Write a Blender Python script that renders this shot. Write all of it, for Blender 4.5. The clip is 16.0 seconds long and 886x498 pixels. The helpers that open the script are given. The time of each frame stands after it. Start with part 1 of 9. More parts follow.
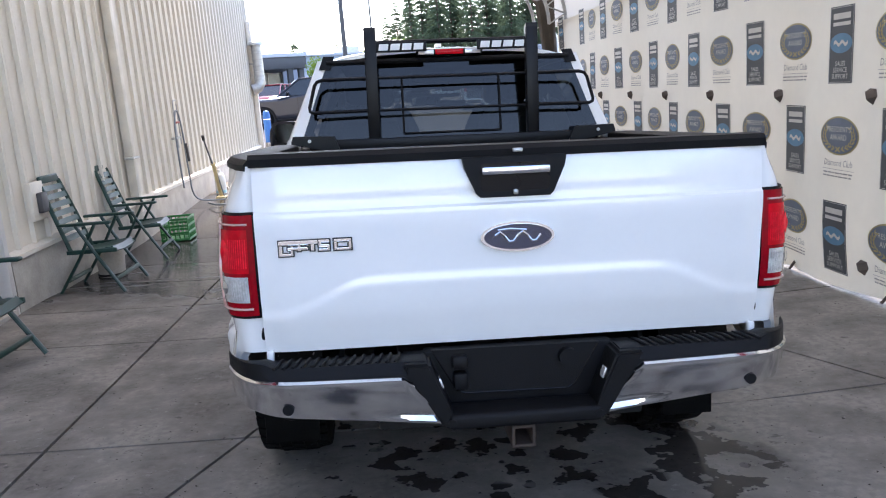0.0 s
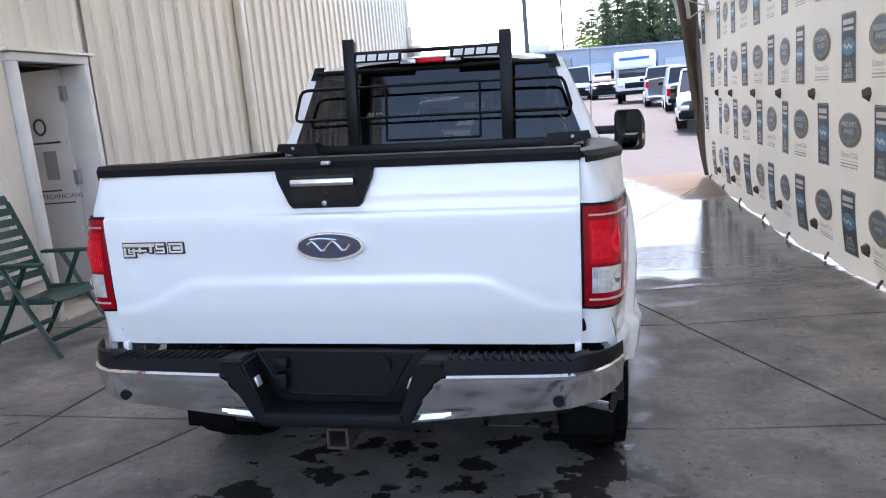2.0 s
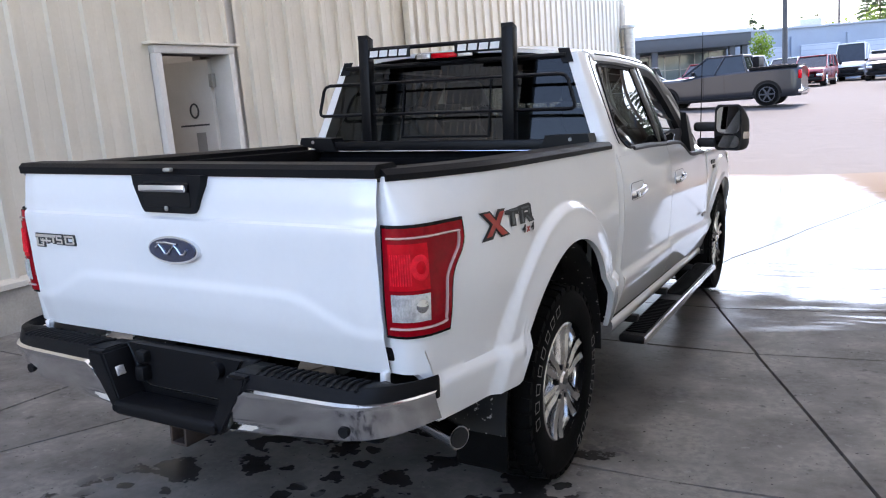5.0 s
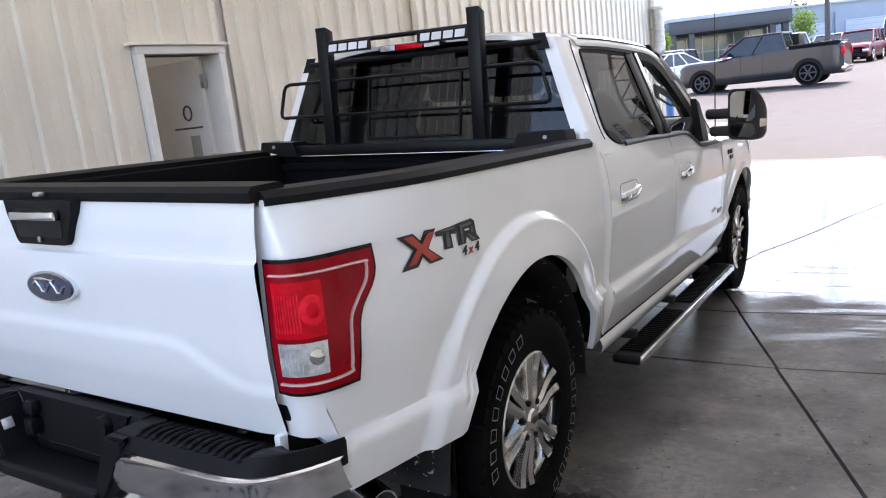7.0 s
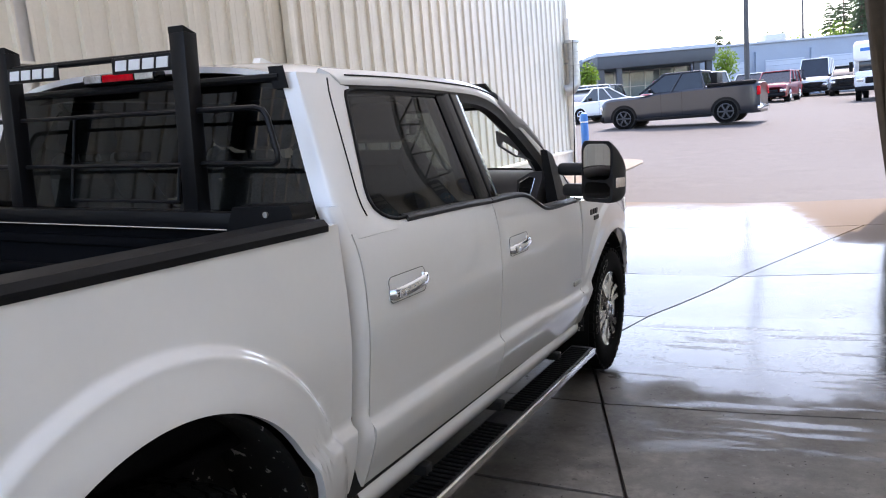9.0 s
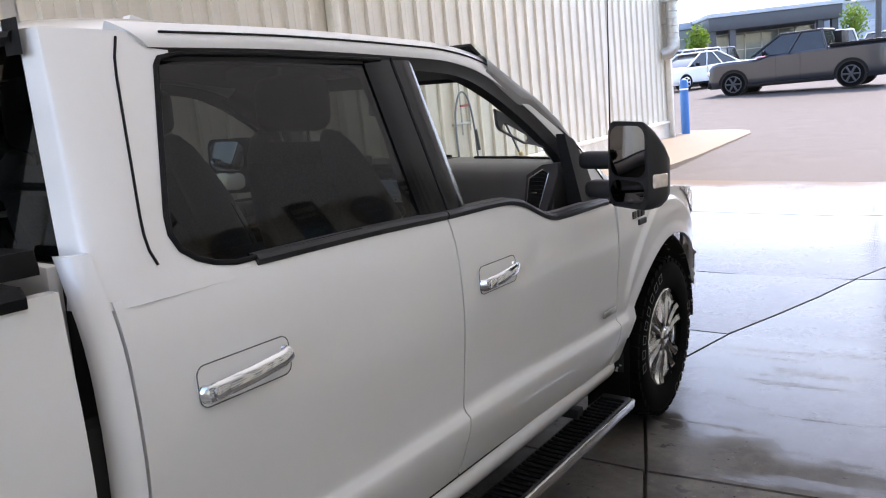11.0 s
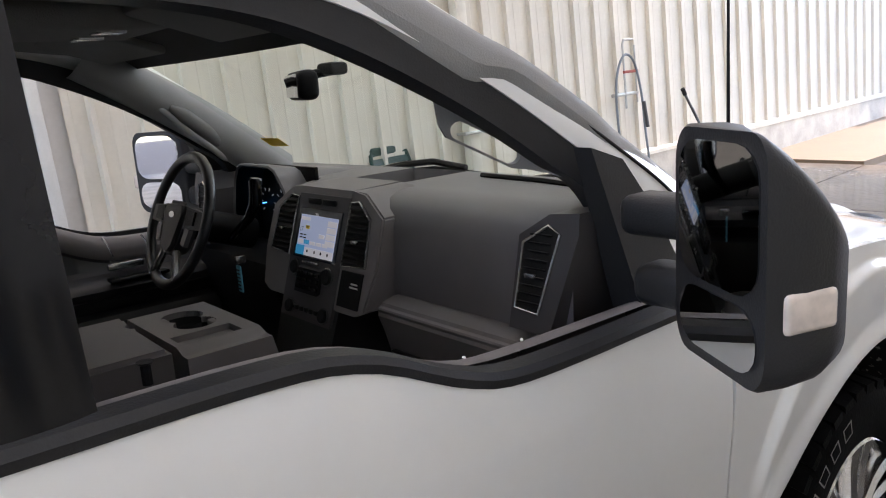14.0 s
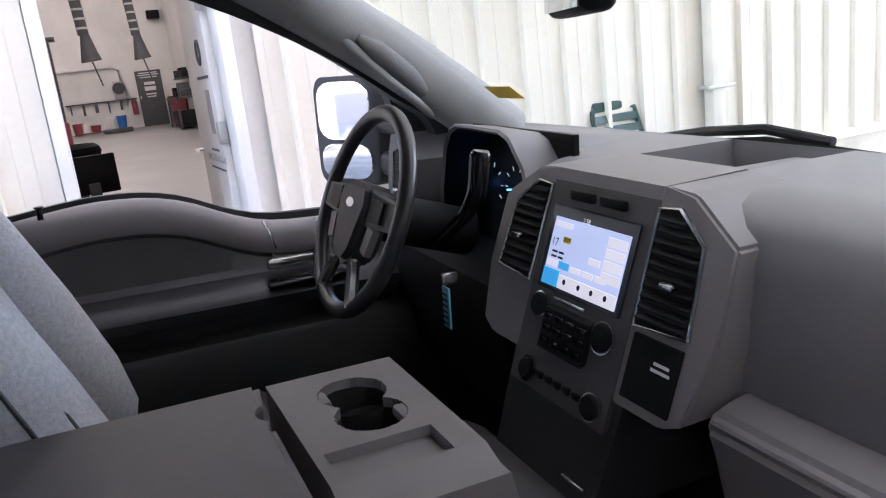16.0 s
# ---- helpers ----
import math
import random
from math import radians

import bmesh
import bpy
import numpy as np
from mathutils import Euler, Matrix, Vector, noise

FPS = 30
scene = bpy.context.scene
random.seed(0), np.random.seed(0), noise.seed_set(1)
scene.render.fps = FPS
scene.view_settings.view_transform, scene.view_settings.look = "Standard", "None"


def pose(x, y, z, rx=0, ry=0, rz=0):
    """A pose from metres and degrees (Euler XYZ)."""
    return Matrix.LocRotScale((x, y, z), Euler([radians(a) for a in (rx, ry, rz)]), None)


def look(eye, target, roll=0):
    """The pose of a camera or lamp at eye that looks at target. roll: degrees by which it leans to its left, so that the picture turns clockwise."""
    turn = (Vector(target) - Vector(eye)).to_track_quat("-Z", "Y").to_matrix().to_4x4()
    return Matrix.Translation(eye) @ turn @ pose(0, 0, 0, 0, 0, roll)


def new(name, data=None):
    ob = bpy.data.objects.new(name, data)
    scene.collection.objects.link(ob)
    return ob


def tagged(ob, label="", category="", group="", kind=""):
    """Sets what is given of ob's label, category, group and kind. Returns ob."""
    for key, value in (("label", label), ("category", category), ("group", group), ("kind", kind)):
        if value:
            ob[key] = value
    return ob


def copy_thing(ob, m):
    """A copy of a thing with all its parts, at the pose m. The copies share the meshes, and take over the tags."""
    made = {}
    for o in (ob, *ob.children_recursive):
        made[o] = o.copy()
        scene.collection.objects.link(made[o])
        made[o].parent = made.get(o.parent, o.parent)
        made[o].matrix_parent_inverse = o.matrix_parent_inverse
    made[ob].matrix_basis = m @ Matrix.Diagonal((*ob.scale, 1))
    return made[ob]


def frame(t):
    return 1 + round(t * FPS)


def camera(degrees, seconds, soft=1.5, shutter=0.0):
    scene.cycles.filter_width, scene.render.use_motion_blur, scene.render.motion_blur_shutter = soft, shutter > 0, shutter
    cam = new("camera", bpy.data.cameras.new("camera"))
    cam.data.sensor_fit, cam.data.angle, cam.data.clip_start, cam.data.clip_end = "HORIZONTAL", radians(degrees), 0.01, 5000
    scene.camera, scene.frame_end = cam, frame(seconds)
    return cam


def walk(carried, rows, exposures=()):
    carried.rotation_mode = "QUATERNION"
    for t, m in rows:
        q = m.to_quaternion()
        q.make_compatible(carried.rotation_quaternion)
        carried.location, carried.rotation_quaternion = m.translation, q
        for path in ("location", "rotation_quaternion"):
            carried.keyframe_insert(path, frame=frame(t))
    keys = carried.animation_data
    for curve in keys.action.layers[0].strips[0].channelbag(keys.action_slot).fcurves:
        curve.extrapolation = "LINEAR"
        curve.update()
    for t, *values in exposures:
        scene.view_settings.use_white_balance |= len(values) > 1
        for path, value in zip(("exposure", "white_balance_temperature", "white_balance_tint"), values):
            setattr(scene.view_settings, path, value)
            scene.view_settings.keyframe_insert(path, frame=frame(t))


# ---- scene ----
cam = camera(60.0, 16.0, soft=1.1)
PATH = [
    (0, look((-0.346, -2.241, 1.528), (-0.208, -0.288, 1.120), -4.4)),
    (0.5, look((-0.040, -2.297, 1.524), (-0.030, -0.336, 1.134), -4.9)),
    (1, look((0.224, -2.280, 1.510), (0.108, -0.320, 1.130), -5.1)),
    (1.5, look((0.495, -2.232, 1.503), (0.246, -0.282, 1.133), -5.3)),
    (2, look((0.840, -2.256, 1.481), (0.474, -0.325, 1.110), -5.3)),
    (2.5, look((1.109, -2.152, 1.461), (0.636, -0.245, 1.086), -5.3)),
    (3, look((1.372, -2.051, 1.464), (0.797, -0.172, 1.087), -5.3)),
    (3.5, look((1.664, -2.005, 1.465), (0.982, -0.162, 1.089), -5.0)),
    (4, look((1.836, -1.875, 1.465), (1.041, -0.078, 1.094), -4.4)),
    (4.5, look((1.963, -1.772, 1.470), (1.058, -0.027, 1.103), -3.9)),
    (7, look((2.112, -1.167, 1.464), (1.060, 0.489, 1.080), -6.7)),
    (7.5, look((2.178, -0.857, 1.491), (1.183, 0.840, 1.130), -6.1)),
    (8, look((2.135, -0.538, 1.500), (1.197, 1.196, 1.160), -5.6)),
    (8.5, look((2.199, -0.238, 1.492), (1.298, 1.517, 1.160), -5.2)),
    (9, look((2.262, 0.050, 1.488), (1.351, 1.799, 1.152), -5.0)),
    (11.5, look((2.193, 1.551, 1.437), (1.013, 3.115, 1.035), -6.4)),
    (12, look((2.144, 1.895, 1.411), (0.950, 3.441, 0.981), -6.4)),
    (12.5, look((2.081, 2.228, 1.397), (0.845, 3.735, 0.950), -6.2)),
    (13, look((2.083, 2.568, 1.410), (0.775, 4.010, 0.953), -6.1)),
    (13.5, look((1.921, 2.794, 1.406), (0.509, 4.139, 0.963), -6.5)),
    (14, look((1.711, 2.969, 1.397), (0.186, 4.196, 0.989), -7.0)),
    (14.5, look((1.495, 3.139, 1.408), (-0.127, 4.246, 1.025), -7.6)),
    (15, look((1.225, 3.184, 1.395), (-0.457, 4.193, 1.005), -8.0)),
    (15.5, look((1.048, 3.272, 1.375), (-0.685, 4.178, 0.955), -7.5)),
    (16, look((0.924, 3.303, 1.366), (-0.852, 4.098, 0.901), -6.8)),
]

walk(cam, PATH, [(0.0, 2.56, 6750, 20), (4.5, 2.58, 6750, 20), (7.0, 2.66, 7050, 20), (9.0, 2.44, 6850, 20), (12.5, 2.62, 7100, 20), (14.0, 2.78, 7050, 19), (14.5, 2.96, 6800, 18), (15.0, 3.22, 6750, 20), (16.0, 3.90, 6450, 24)])

# ---- daylight ----
SUN = Vector((0.09, 0.85, 1.0)).normalized()
world = bpy.data.worlds.new("sky")
scene.world = world
world.use_nodes = True
wn = world.node_tree.nodes
sky = wn.new("ShaderNodeTexSky")
sky.sky_type = "NISHITA"
sky.sun_disc = False
sky.sun_elevation = math.asin(SUN.z)
sky.sun_rotation = math.atan2(SUN.x, SUN.y)
sky.dust_density = 1.0
world.node_tree.links.new(sky.outputs[0], wn["Background"].inputs[0])
wn["Background"].inputs[1].default_value = 0.15
sun = new("sun", bpy.data.lights.new("sun", "SUN"))
sun.data.energy = 1.2
sun.data.angle = radians(0.6)
sun.data.color = (1.0, 0.95, 0.86)
sun.matrix_world = look((0, 0, 20), Vector((0, 0, 20)) - SUN)


# ---- materials ----
def mat(name, col, rough=0.5, metal=0.0, var=0.12, scale=6.0, fine=90.0, bump=0.0, coat=0.0, tint=None, spec=0.5, wear=0.0):
    """Base colour varied at two scales, roughness broken up, fine relief."""
    m = bpy.data.materials.new(name)
    m.use_nodes = True
    t = m.node_tree
    n, k = t.nodes, t.links
    b = n["Principled BSDF"]
    co = n.new("ShaderNodeTexCoord")
    a1 = n.new("ShaderNodeTexNoise")
    a1.inputs["Scale"].default_value, a1.inputs["Detail"].default_value = scale, 6
    a2 = n.new("ShaderNodeTexNoise")
    a2.inputs["Scale"].default_value, a2.inputs["Detail"].default_value = fine, 3
    k.new(co.outputs["Object"], a1.inputs["Vector"])
    k.new(co.outputs["Object"], a2.inputs["Vector"])
    mx = n.new("ShaderNodeMix")
    mx.data_type = "RGBA"
    other = tint if tint else tuple(c * (1 - var) for c in col)
    light = tuple(min(1, c * (1 + var * 0.5)) for c in col)
    mx.inputs["A"].default_value, mx.inputs["B"].default_value = (*other, 1), (*light, 1)
    add = n.new("ShaderNodeMath")
    add.operation = "MULTIPLY_ADD"
    add.inputs[1].default_value = 0.35
    k.new(a2.outputs["Fac"], add.inputs[0])
    k.new(a1.outputs["Fac"], add.inputs[2])
    rm = n.new("ShaderNodeMapRange")
    rm.inputs["From Min"].default_value, rm.inputs["From Max"].default_value = 0.45, 0.95
    k.new(add.outputs[0], rm.inputs["Value"])
    k.new(rm.outputs[0], mx.inputs["Factor"])
    k.new(mx.outputs["Result"], b.inputs["Base Color"])
    rr = n.new("ShaderNodeMapRange")
    rr.inputs["To Min"].default_value, rr.inputs["To Max"].default_value = max(0.02, rough * (0.85 - wear)), min(1, rough * (1.15 + wear))
    k.new(a1.outputs["Fac"], rr.inputs["Value"])
    k.new(rr.outputs[0], b.inputs["Roughness"])
    b.inputs["Metallic"].default_value = metal
    b.inputs["Coat Weight"].default_value = coat
    b.inputs["Coat Roughness"].default_value = 0.04
    b.inputs["Specular IOR Level"].default_value = spec
    if bump:
        bp = n.new("ShaderNodeBump")
        bp.inputs["Strength"].default_value, bp.inputs["Distance"].default_value = min(1.0, bump), 0.004
        k.new(a2.outputs["Fac"], bp.inputs["Height"])
        k.new(bp.outputs[0], b.inputs["Normal"])
    return m


def glass(name, tint, rough=0.0, shine=0.07, graze=0.85):
    """Thin pane: a tinted see-through sheet with a mirror coat."""
    m = bpy.data.materials.new(name)
    m.use_nodes = True
    n, k = m.node_tree.nodes, m.node_tree.links
    n.remove(n["Principled BSDF"])
    tr, gl, fr, mx = n.new("ShaderNodeBsdfTransparent"), n.new("ShaderNodeBsdfGlossy"), n.new("ShaderNodeLayerWeight"), n.new("ShaderNodeMixShader")
    pw, ad = n.new("ShaderNodeMath"), n.new("ShaderNodeMath")
    pw.operation, ad.operation = "POWER", "MULTIPLY_ADD"
    pw.inputs[1].default_value, ad.inputs[1].default_value, ad.inputs[2].default_value = 5.0, graze, shine
    tr.inputs[0].default_value = (*tint, 1)
    gl.inputs["Roughness"].default_value = rough
    k.new(fr.outputs["Facing"], pw.inputs[0])
    k.new(pw.outputs[0], ad.inputs[0])
    k.new(ad.outputs[0], mx.inputs[0])
    k.new(tr.outputs[0], mx.inputs[1])
    k.new(gl.outputs[0], mx.inputs[2])
    k.new(mx.outputs[0], n["Material Output"].inputs[0])
    return m


def glow(name, col, strength):
    m = bpy.data.materials.new(name)
    m.use_nodes = True
    b = m.node_tree.nodes["Principled BSDF"]
    b.inputs["Base Color"].default_value = (*col, 1)
    b.inputs["Emission Color"].default_value = (*col, 1)
    b.inputs["Emission Strength"].default_value = strength
    return m


PAINT = mat("white_paint", (0.80, 0.80, 0.79), 0.30, 0, 0.03, 2.0, 40, coat=1.0, spec=0.4)
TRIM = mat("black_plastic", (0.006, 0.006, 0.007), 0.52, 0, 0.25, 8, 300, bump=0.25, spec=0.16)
# satin black plastic, raised a little: veiling haze put into its colour
HAZETRIM = mat("hazed_black_plastic", (0.026, 0.026, 0.028), 0.45, 0, 0.25, 8, 300, bump=0.15, spec=0.3)
GLOSSBLACK = mat("gloss_black", (0.006, 0.006, 0.007), 0.12, 0, 0.1, 6, 60, spec=0.22)
RUBBER = mat("rubber", (0.005, 0.005, 0.005), 0.72, 0, 0.5, 9, 120, bump=0.3, spec=0.06)
CHROME = mat("chrome", (0.78, 0.79, 0.80), 0.09, 1.0, 0.06, 10, 60, wear=0.2)
WETCHROME = mat("spotted_chrome", (0.80, 0.80, 0.80), 0.13, 1.0, 0.3, 9, 40, wear=0.6, tint=(0.72, 0.72, 0.72))
ALLOY = mat("alloy", (0.72, 0.71, 0.69), 0.16, 1.0, 0.2, 12, 80, wear=0.3)
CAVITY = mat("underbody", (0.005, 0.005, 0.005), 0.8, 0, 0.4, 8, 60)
SPATTER = mat("spattered_liner", (0.006, 0.006, 0.006), 0.8, 0, 0.3, 8, 60)
sn, sk = SPATTER.node_tree.nodes, SPATTER.node_tree.links
sp1, sp2, spm = sn.new("ShaderNodeTexNoise"), sn.new("ShaderNodeMapRange"), sn.new("ShaderNodeMix")
sp1.inputs["Scale"].default_value, sp1.inputs["Detail"].default_value = 38.0, 2.0
sp2.inputs["From Min"].default_value, sp2.inputs["From Max"].default_value = 0.66, 0.70
spm.data_type = "RGBA"
spm.inputs["A"].default_value, spm.inputs["B"].default_value = (0.006, 0.006, 0.006, 1), (0.42, 0.41, 0.40, 1)
sk.new(sn["Texture Coordinate"].outputs["Object"], sp1.inputs["Vector"])
sk.new(sp1.outputs["Fac"], sp2.inputs["Value"])
sk.new(sp2.outputs[0], spm.inputs["Factor"])
sk.new(spm.outputs["Result"], sn["Principled BSDF"].inputs["Base Color"])
LINER = mat("bedliner", (0.007, 0.007, 0.008), 0.8, 0, 0.3, 20, 260, bump=0.6, spec=0.06)
STEEL = mat("satin_black_steel", (0.006, 0.006, 0.007), 0.38, 0, 0.2, 8, 160, bump=0.08, spec=0.18)
TINT = glass("tinted_glass", (0.16, 0.17, 0.17))
CLEAR = glass("clear_glass", (0.885, 0.945, 0.90), shine=0.04, graze=0.40)
DARKTINT = glass("privacy_glass", (0.085, 0.093, 0.089), shine=0.035)
RED = mat("red_lens", (0.66, 0.003, 0.012), 0.16, 0, 0.3, 20, 90, coat=0.08, spec=0.15)
BRIGHTRED = mat("bright_red_prism", (0.92, 0.012, 0.03), 0.10, 0, 0.3, 60, 200, coat=0.1, spec=0.2)
REDDEEP = mat("deep_red_lens", (0.30, 0.002, 0.008), 0.16, 0, 0.3, 20, 90, coat=0.12, spec=0.15)
PINK = mat("pale_red_stripe", (0.62, 0.40, 0.37), 0.18, 0.2, 0.3, 14, 90, coat=0.5)
LENS = mat("clear_lens", (0.80, 0.79, 0.78), 0.12, 0.5, 0.4, 30, 120, coat=1.0, bump=0.35)
HEADLENS = mat("head_lamp_lens", (0.30, 0.31, 0.33), 0.15, 0.75, 0.7, 16, 60, coat=1.0, bump=0.5)
AMBER = mat("amber_lens", (0.78, 0.66, 0.58), 0.12, 0, 0.2, 30, 90, coat=1.0)
BADGEBLUE = mat("badge_blue", (0.006, 0.014, 0.05), 0.25, 0, 0.1, 20, 90, coat=1.0)
DECALRED = mat("decal_red", (0.42, 0.05, 0.035), 0.45, 0, 0.15, 20, 200)
DECALDARK = mat("decal_charcoal", (0.02, 0.022, 0.022), 0.5, 0, 0.2, 30, 200)
DECALGREY = mat("decal_grey", (0.10, 0.11, 0.11), 0.5, 0, 0.2, 30, 200)
WHITEINK = mat("white_ink", (0.75, 0.75, 0.74), 0.6, 0, 0.08, 20, 200)
DIRTYWHITE = mat("worn_white_rubber", (0.24, 0.235, 0.22), 0.7, 0, 0.3, 30, 200)
RUST = mat("rusty_steel", (0.07, 0.05, 0.04), 0.7, 0.4, 0.5, 20, 120, bump=0.4, tint=(0.05, 0.035, 0.03))


# ---- mesh helpers ----
def part(name, bm, material, parent=None, label="", angle=35, recalc=True):
    """Links a bmesh as one mesh object under its thing or part."""
    if recalc:
        bmesh.ops.recalc_face_normals(bm, faces=bm.faces[:])
    me = bpy.data.meshes.new(name)
    bm.to_mesh(me)
    bm.free()
    me.materials.append(material)
    me.polygons.foreach_set("use_smooth", [True] * len(me.polygons))
    me.set_sharp_from_angle(angle=radians(angle))
    ob = new(name, me)
    ob.parent = parent
    if label:
        ob["label"] = label
    return ob


def thing(name, label, category, group="", at=None, kind=""):
    ob = new(name)
    ob.empty_display_size = 0.1
    if at is not None:
        ob.matrix_world = at
    return tagged(ob, label, category, group, kind)


def box(bm, c, s, bevel=0.0, m=None, seg=2):
    """A box of size s round c, its edges rounded by bevel."""
    r = bmesh.ops.create_cube(bm, size=1.0)
    vs = r["verts"]
    for v in vs:
        v.co = Vector((v.co.x * s[0] + c[0], v.co.y * s[1] + c[1], v.co.z * s[2] + c[2]))
    if m is not None:
        for v in vs:
            v.co = m @ v.co
    if bevel:
        es = list({e for v in vs for e in v.link_edges})
        bmesh.ops.bevel(bm, geom=es, offset=bevel, segments=seg, affect="EDGES", profile=0.5)
    return bm


def boxm(c, s, bevel=0.0, m=None, seg=2):
    return box(bmesh.new(), c, s, bevel, m, seg)


def sheet(f, nu, nv, close_u=False):
    """A surface of quads through f(u, v), u and v from 0 to 1."""
    bm = bmesh.new()
    lay_sheet(bm, f, nu, nv, close_u)
    return bm


def lay_sheet(bm, f, nu, nv, close_u=False):
    rows = [[bm.verts.new(f(i / nu, j / nv)) for j in range(nv + 1)] for i in range(nu if close_u else nu + 1)]
    for i in range(nu):
        a, b = rows[i], rows[(i + 1) % len(rows)]
        for j in range(nv):
            bm.faces.new((a[j], b[j], b[j + 1], a[j + 1]))
    return rows


def thick(bm, d, core=None):
    """Gives an open sheet a thickness d, towards the point core where one is given."""
    bmesh.ops.recalc_face_normals(bm, faces=bm.faces[:])
    if core:
        mean = lambda b: sum((v.co - Vector(core)).length for v in b.verts) / len(b.verts)
        test = bm.copy()
        bmesh.ops.solidify(test, geom=test.faces[:], thickness=d)
        if mean(test) > mean(bm):
            d = -d
        test.free()
    bmesh.ops.solidify(bm, geom=bm.faces[:], thickness=d)
    return bm


def tube(bm, pts, r, seg=10, closed=False, flat=None):
    """A round bar of radius r along pts (r may be a list); flat: a second radius across."""
    pts = [Vector(p) for p in pts]
    n = len(pts)
    rings = []
    up = Vector((0, 0, 1))
    side = None
    for i, p in enumerate(pts):
        a = pts[(i - 1) % n] if (closed or i) else p
        b = pts[(i + 1) % n] if (closed or i < n - 1) else p
        d = (b - a).normalized()
        if side is None:
            side = d.cross(up) if abs(d.z) < 0.95 else d.cross(Vector((0, 1, 0)))
        side = (side - d * side.dot(d)).normalized()
        oth = d.cross(side)
        rr = r[i] if isinstance(r, (list, tuple)) else r
        r2 = flat if flat else rr
        rings.append([bm.verts.new(p + side * math.cos(2 * math.pi * k / seg) * rr + oth * math.sin(2 * math.pi * k / seg) * r2) for k in range(seg)])
    for i in range(n if closed else n - 1):
        A, B = rings[i], rings[(i + 1) % n]
        for k in range(seg):
            bm.faces.new((A[k], A[(k + 1) % seg], B[(k + 1) % seg], B[k]))
    if not closed:
        bm.faces.new(rings[0][::-1])
        bm.faces.new(rings[-1])
    return bm


def tubem(pts, r, seg=10, closed=False, flat=None):
    return tube(bmesh.new(), pts, r, seg, closed, flat)


def prism(bm, pts, f0, f1):
    """A plate: outline pts (2D) placed by f0 in front and f1 behind."""
    a = [bm.verts.new(f0(*p)) for p in pts]
    b = [bm.verts.new(f1(*p)) for p in pts]
    bm.faces.new(a)
    bm.faces.new(b[::-1])
    for i in range(len(pts)):
        j = (i + 1) % len(pts)
        bm.faces.new((a[j], a[i], b[i], b[j]))
    return bm


def prismm(pts, f0, f1):
    return prism(bmesh.new(), pts, f0, f1)


def lathe(bm, prof, seg, place, arc=1.0):
    """Turns (radius, height) pairs round an axis; place(radius*cos, radius*sin, height) puts them."""
    rings = []
    for i in range(seg):
        a = 2 * math.pi * arc * i / seg
        rings.append([bm.verts.new(place(r * math.cos(a), r * math.sin(a), h)) for r, h in prof])
    for i in range(seg):
        A, B = rings[i], rings[(i + 1) % seg]
        for j in range(len(prof) - 1):
            bm.faces.new((A[j], B[j], B[j + 1], A[j + 1]))
    return rings


def lerp(tab, x):
    """Straight interpolation in a table of (x, value)."""
    if x <= tab[0][0]:
        return tab[0][1]
    for (a, va), (b, vb) in zip(tab, tab[1:]):
        if x <= b:
            return va + (vb - va) * (x - a) / (b - a)
    return tab[-1][1]


def smooth(a, b, x):
    t = min(1.0, max(0.0, (x - a) / (b - a)))
    return t * t * (3 - 2 * t)


def curve(tab, x):
    """Smooth interpolation in a table of (x, value)."""
    if x <= tab[0][0]:
        return tab[0][1]
    for i in range(len(tab) - 1):
        (a, va), (b, vb) = tab[i], tab[i + 1]
        if x <= b:
            ma = (vb - tab[i - 1][1]) / (b - tab[i - 1][0]) if i else (vb - va) / (b - a)
            mb = (tab[i + 2][1] - va) / (tab[i + 2][0] - a) if i + 2 < len(tab) else (vb - va) / (b - a)
            t, h = (x - a) / (b - a), b - a
            return (2 * t**3 - 3 * t**2 + 1) * va + (t**3 - 2 * t**2 + t) * h * ma + (3 * t**2 - 2 * t**3) * vb + (t**3 - t**2) * h * mb
    return tab[-1][1]


def rounded(x0, y0, x1, y1, r, n=4):
    """Outline of a rectangle with rounded corners."""
    out = []
    for cx, cy, a in ((x1 - r, y1 - r, 0), (x0 + r, y1 - r, 90), (x0 + r, y0 + r, 180), (x1 - r, y0 + r, 270)):
        for i in range(n + 1):
            w = radians(a + 90 * i / n)
            out.append((cx + r * math.cos(w), cy + r * math.sin(w)))
    return out


def oval(cx, cy, a, b, n=32):
    return [(cx + a * math.cos(2 * math.pi * i / n), cy + b * math.sin(2 * math.pi * i / n)) for i in range(n)]


LETTERS = {}


def lettering(text, size, width=0.0):
    """A flat mesh of the built-in font, centred, in the xy plane."""
    key = (text, size, width)
    if key not in LETTERS:
        cu = bpy.data.curves.new("lettering", "FONT")
        cu.body, cu.size, cu.align_x, cu.align_y = text, size, "CENTER", "CENTER"
        cu.resolution_u = 2
        ob = new("lettering_source", cu)
        dg = bpy.context.evaluated_depsgraph_get()
        me = bpy.data.meshes.new_from_object(ob.evaluated_get(dg))
        bpy.data.objects.remove(ob)
        co = np.zeros(len(me.vertices) * 3)
        me.vertices.foreach_get("co", co)
        co = co.reshape(-1, 3)
        if width and len(co):
            co[:, 0] *= width / max(1e-6, co[:, 0].max() - co[:, 0].min())
        LETTERS[key] = (co, [tuple(p.vertices) for p in me.polygons])
    return LETTERS[key]


def lay_text(bm, text, size, place, width=0.0):
    co, faces = lettering(text, size, width)
    vs = [bm.verts.new(place(x, y)) for x, y, _ in co]
    for f in faces:
        try:
            bm.faces.new([vs[i] for i in f])
        except ValueError:
            pass


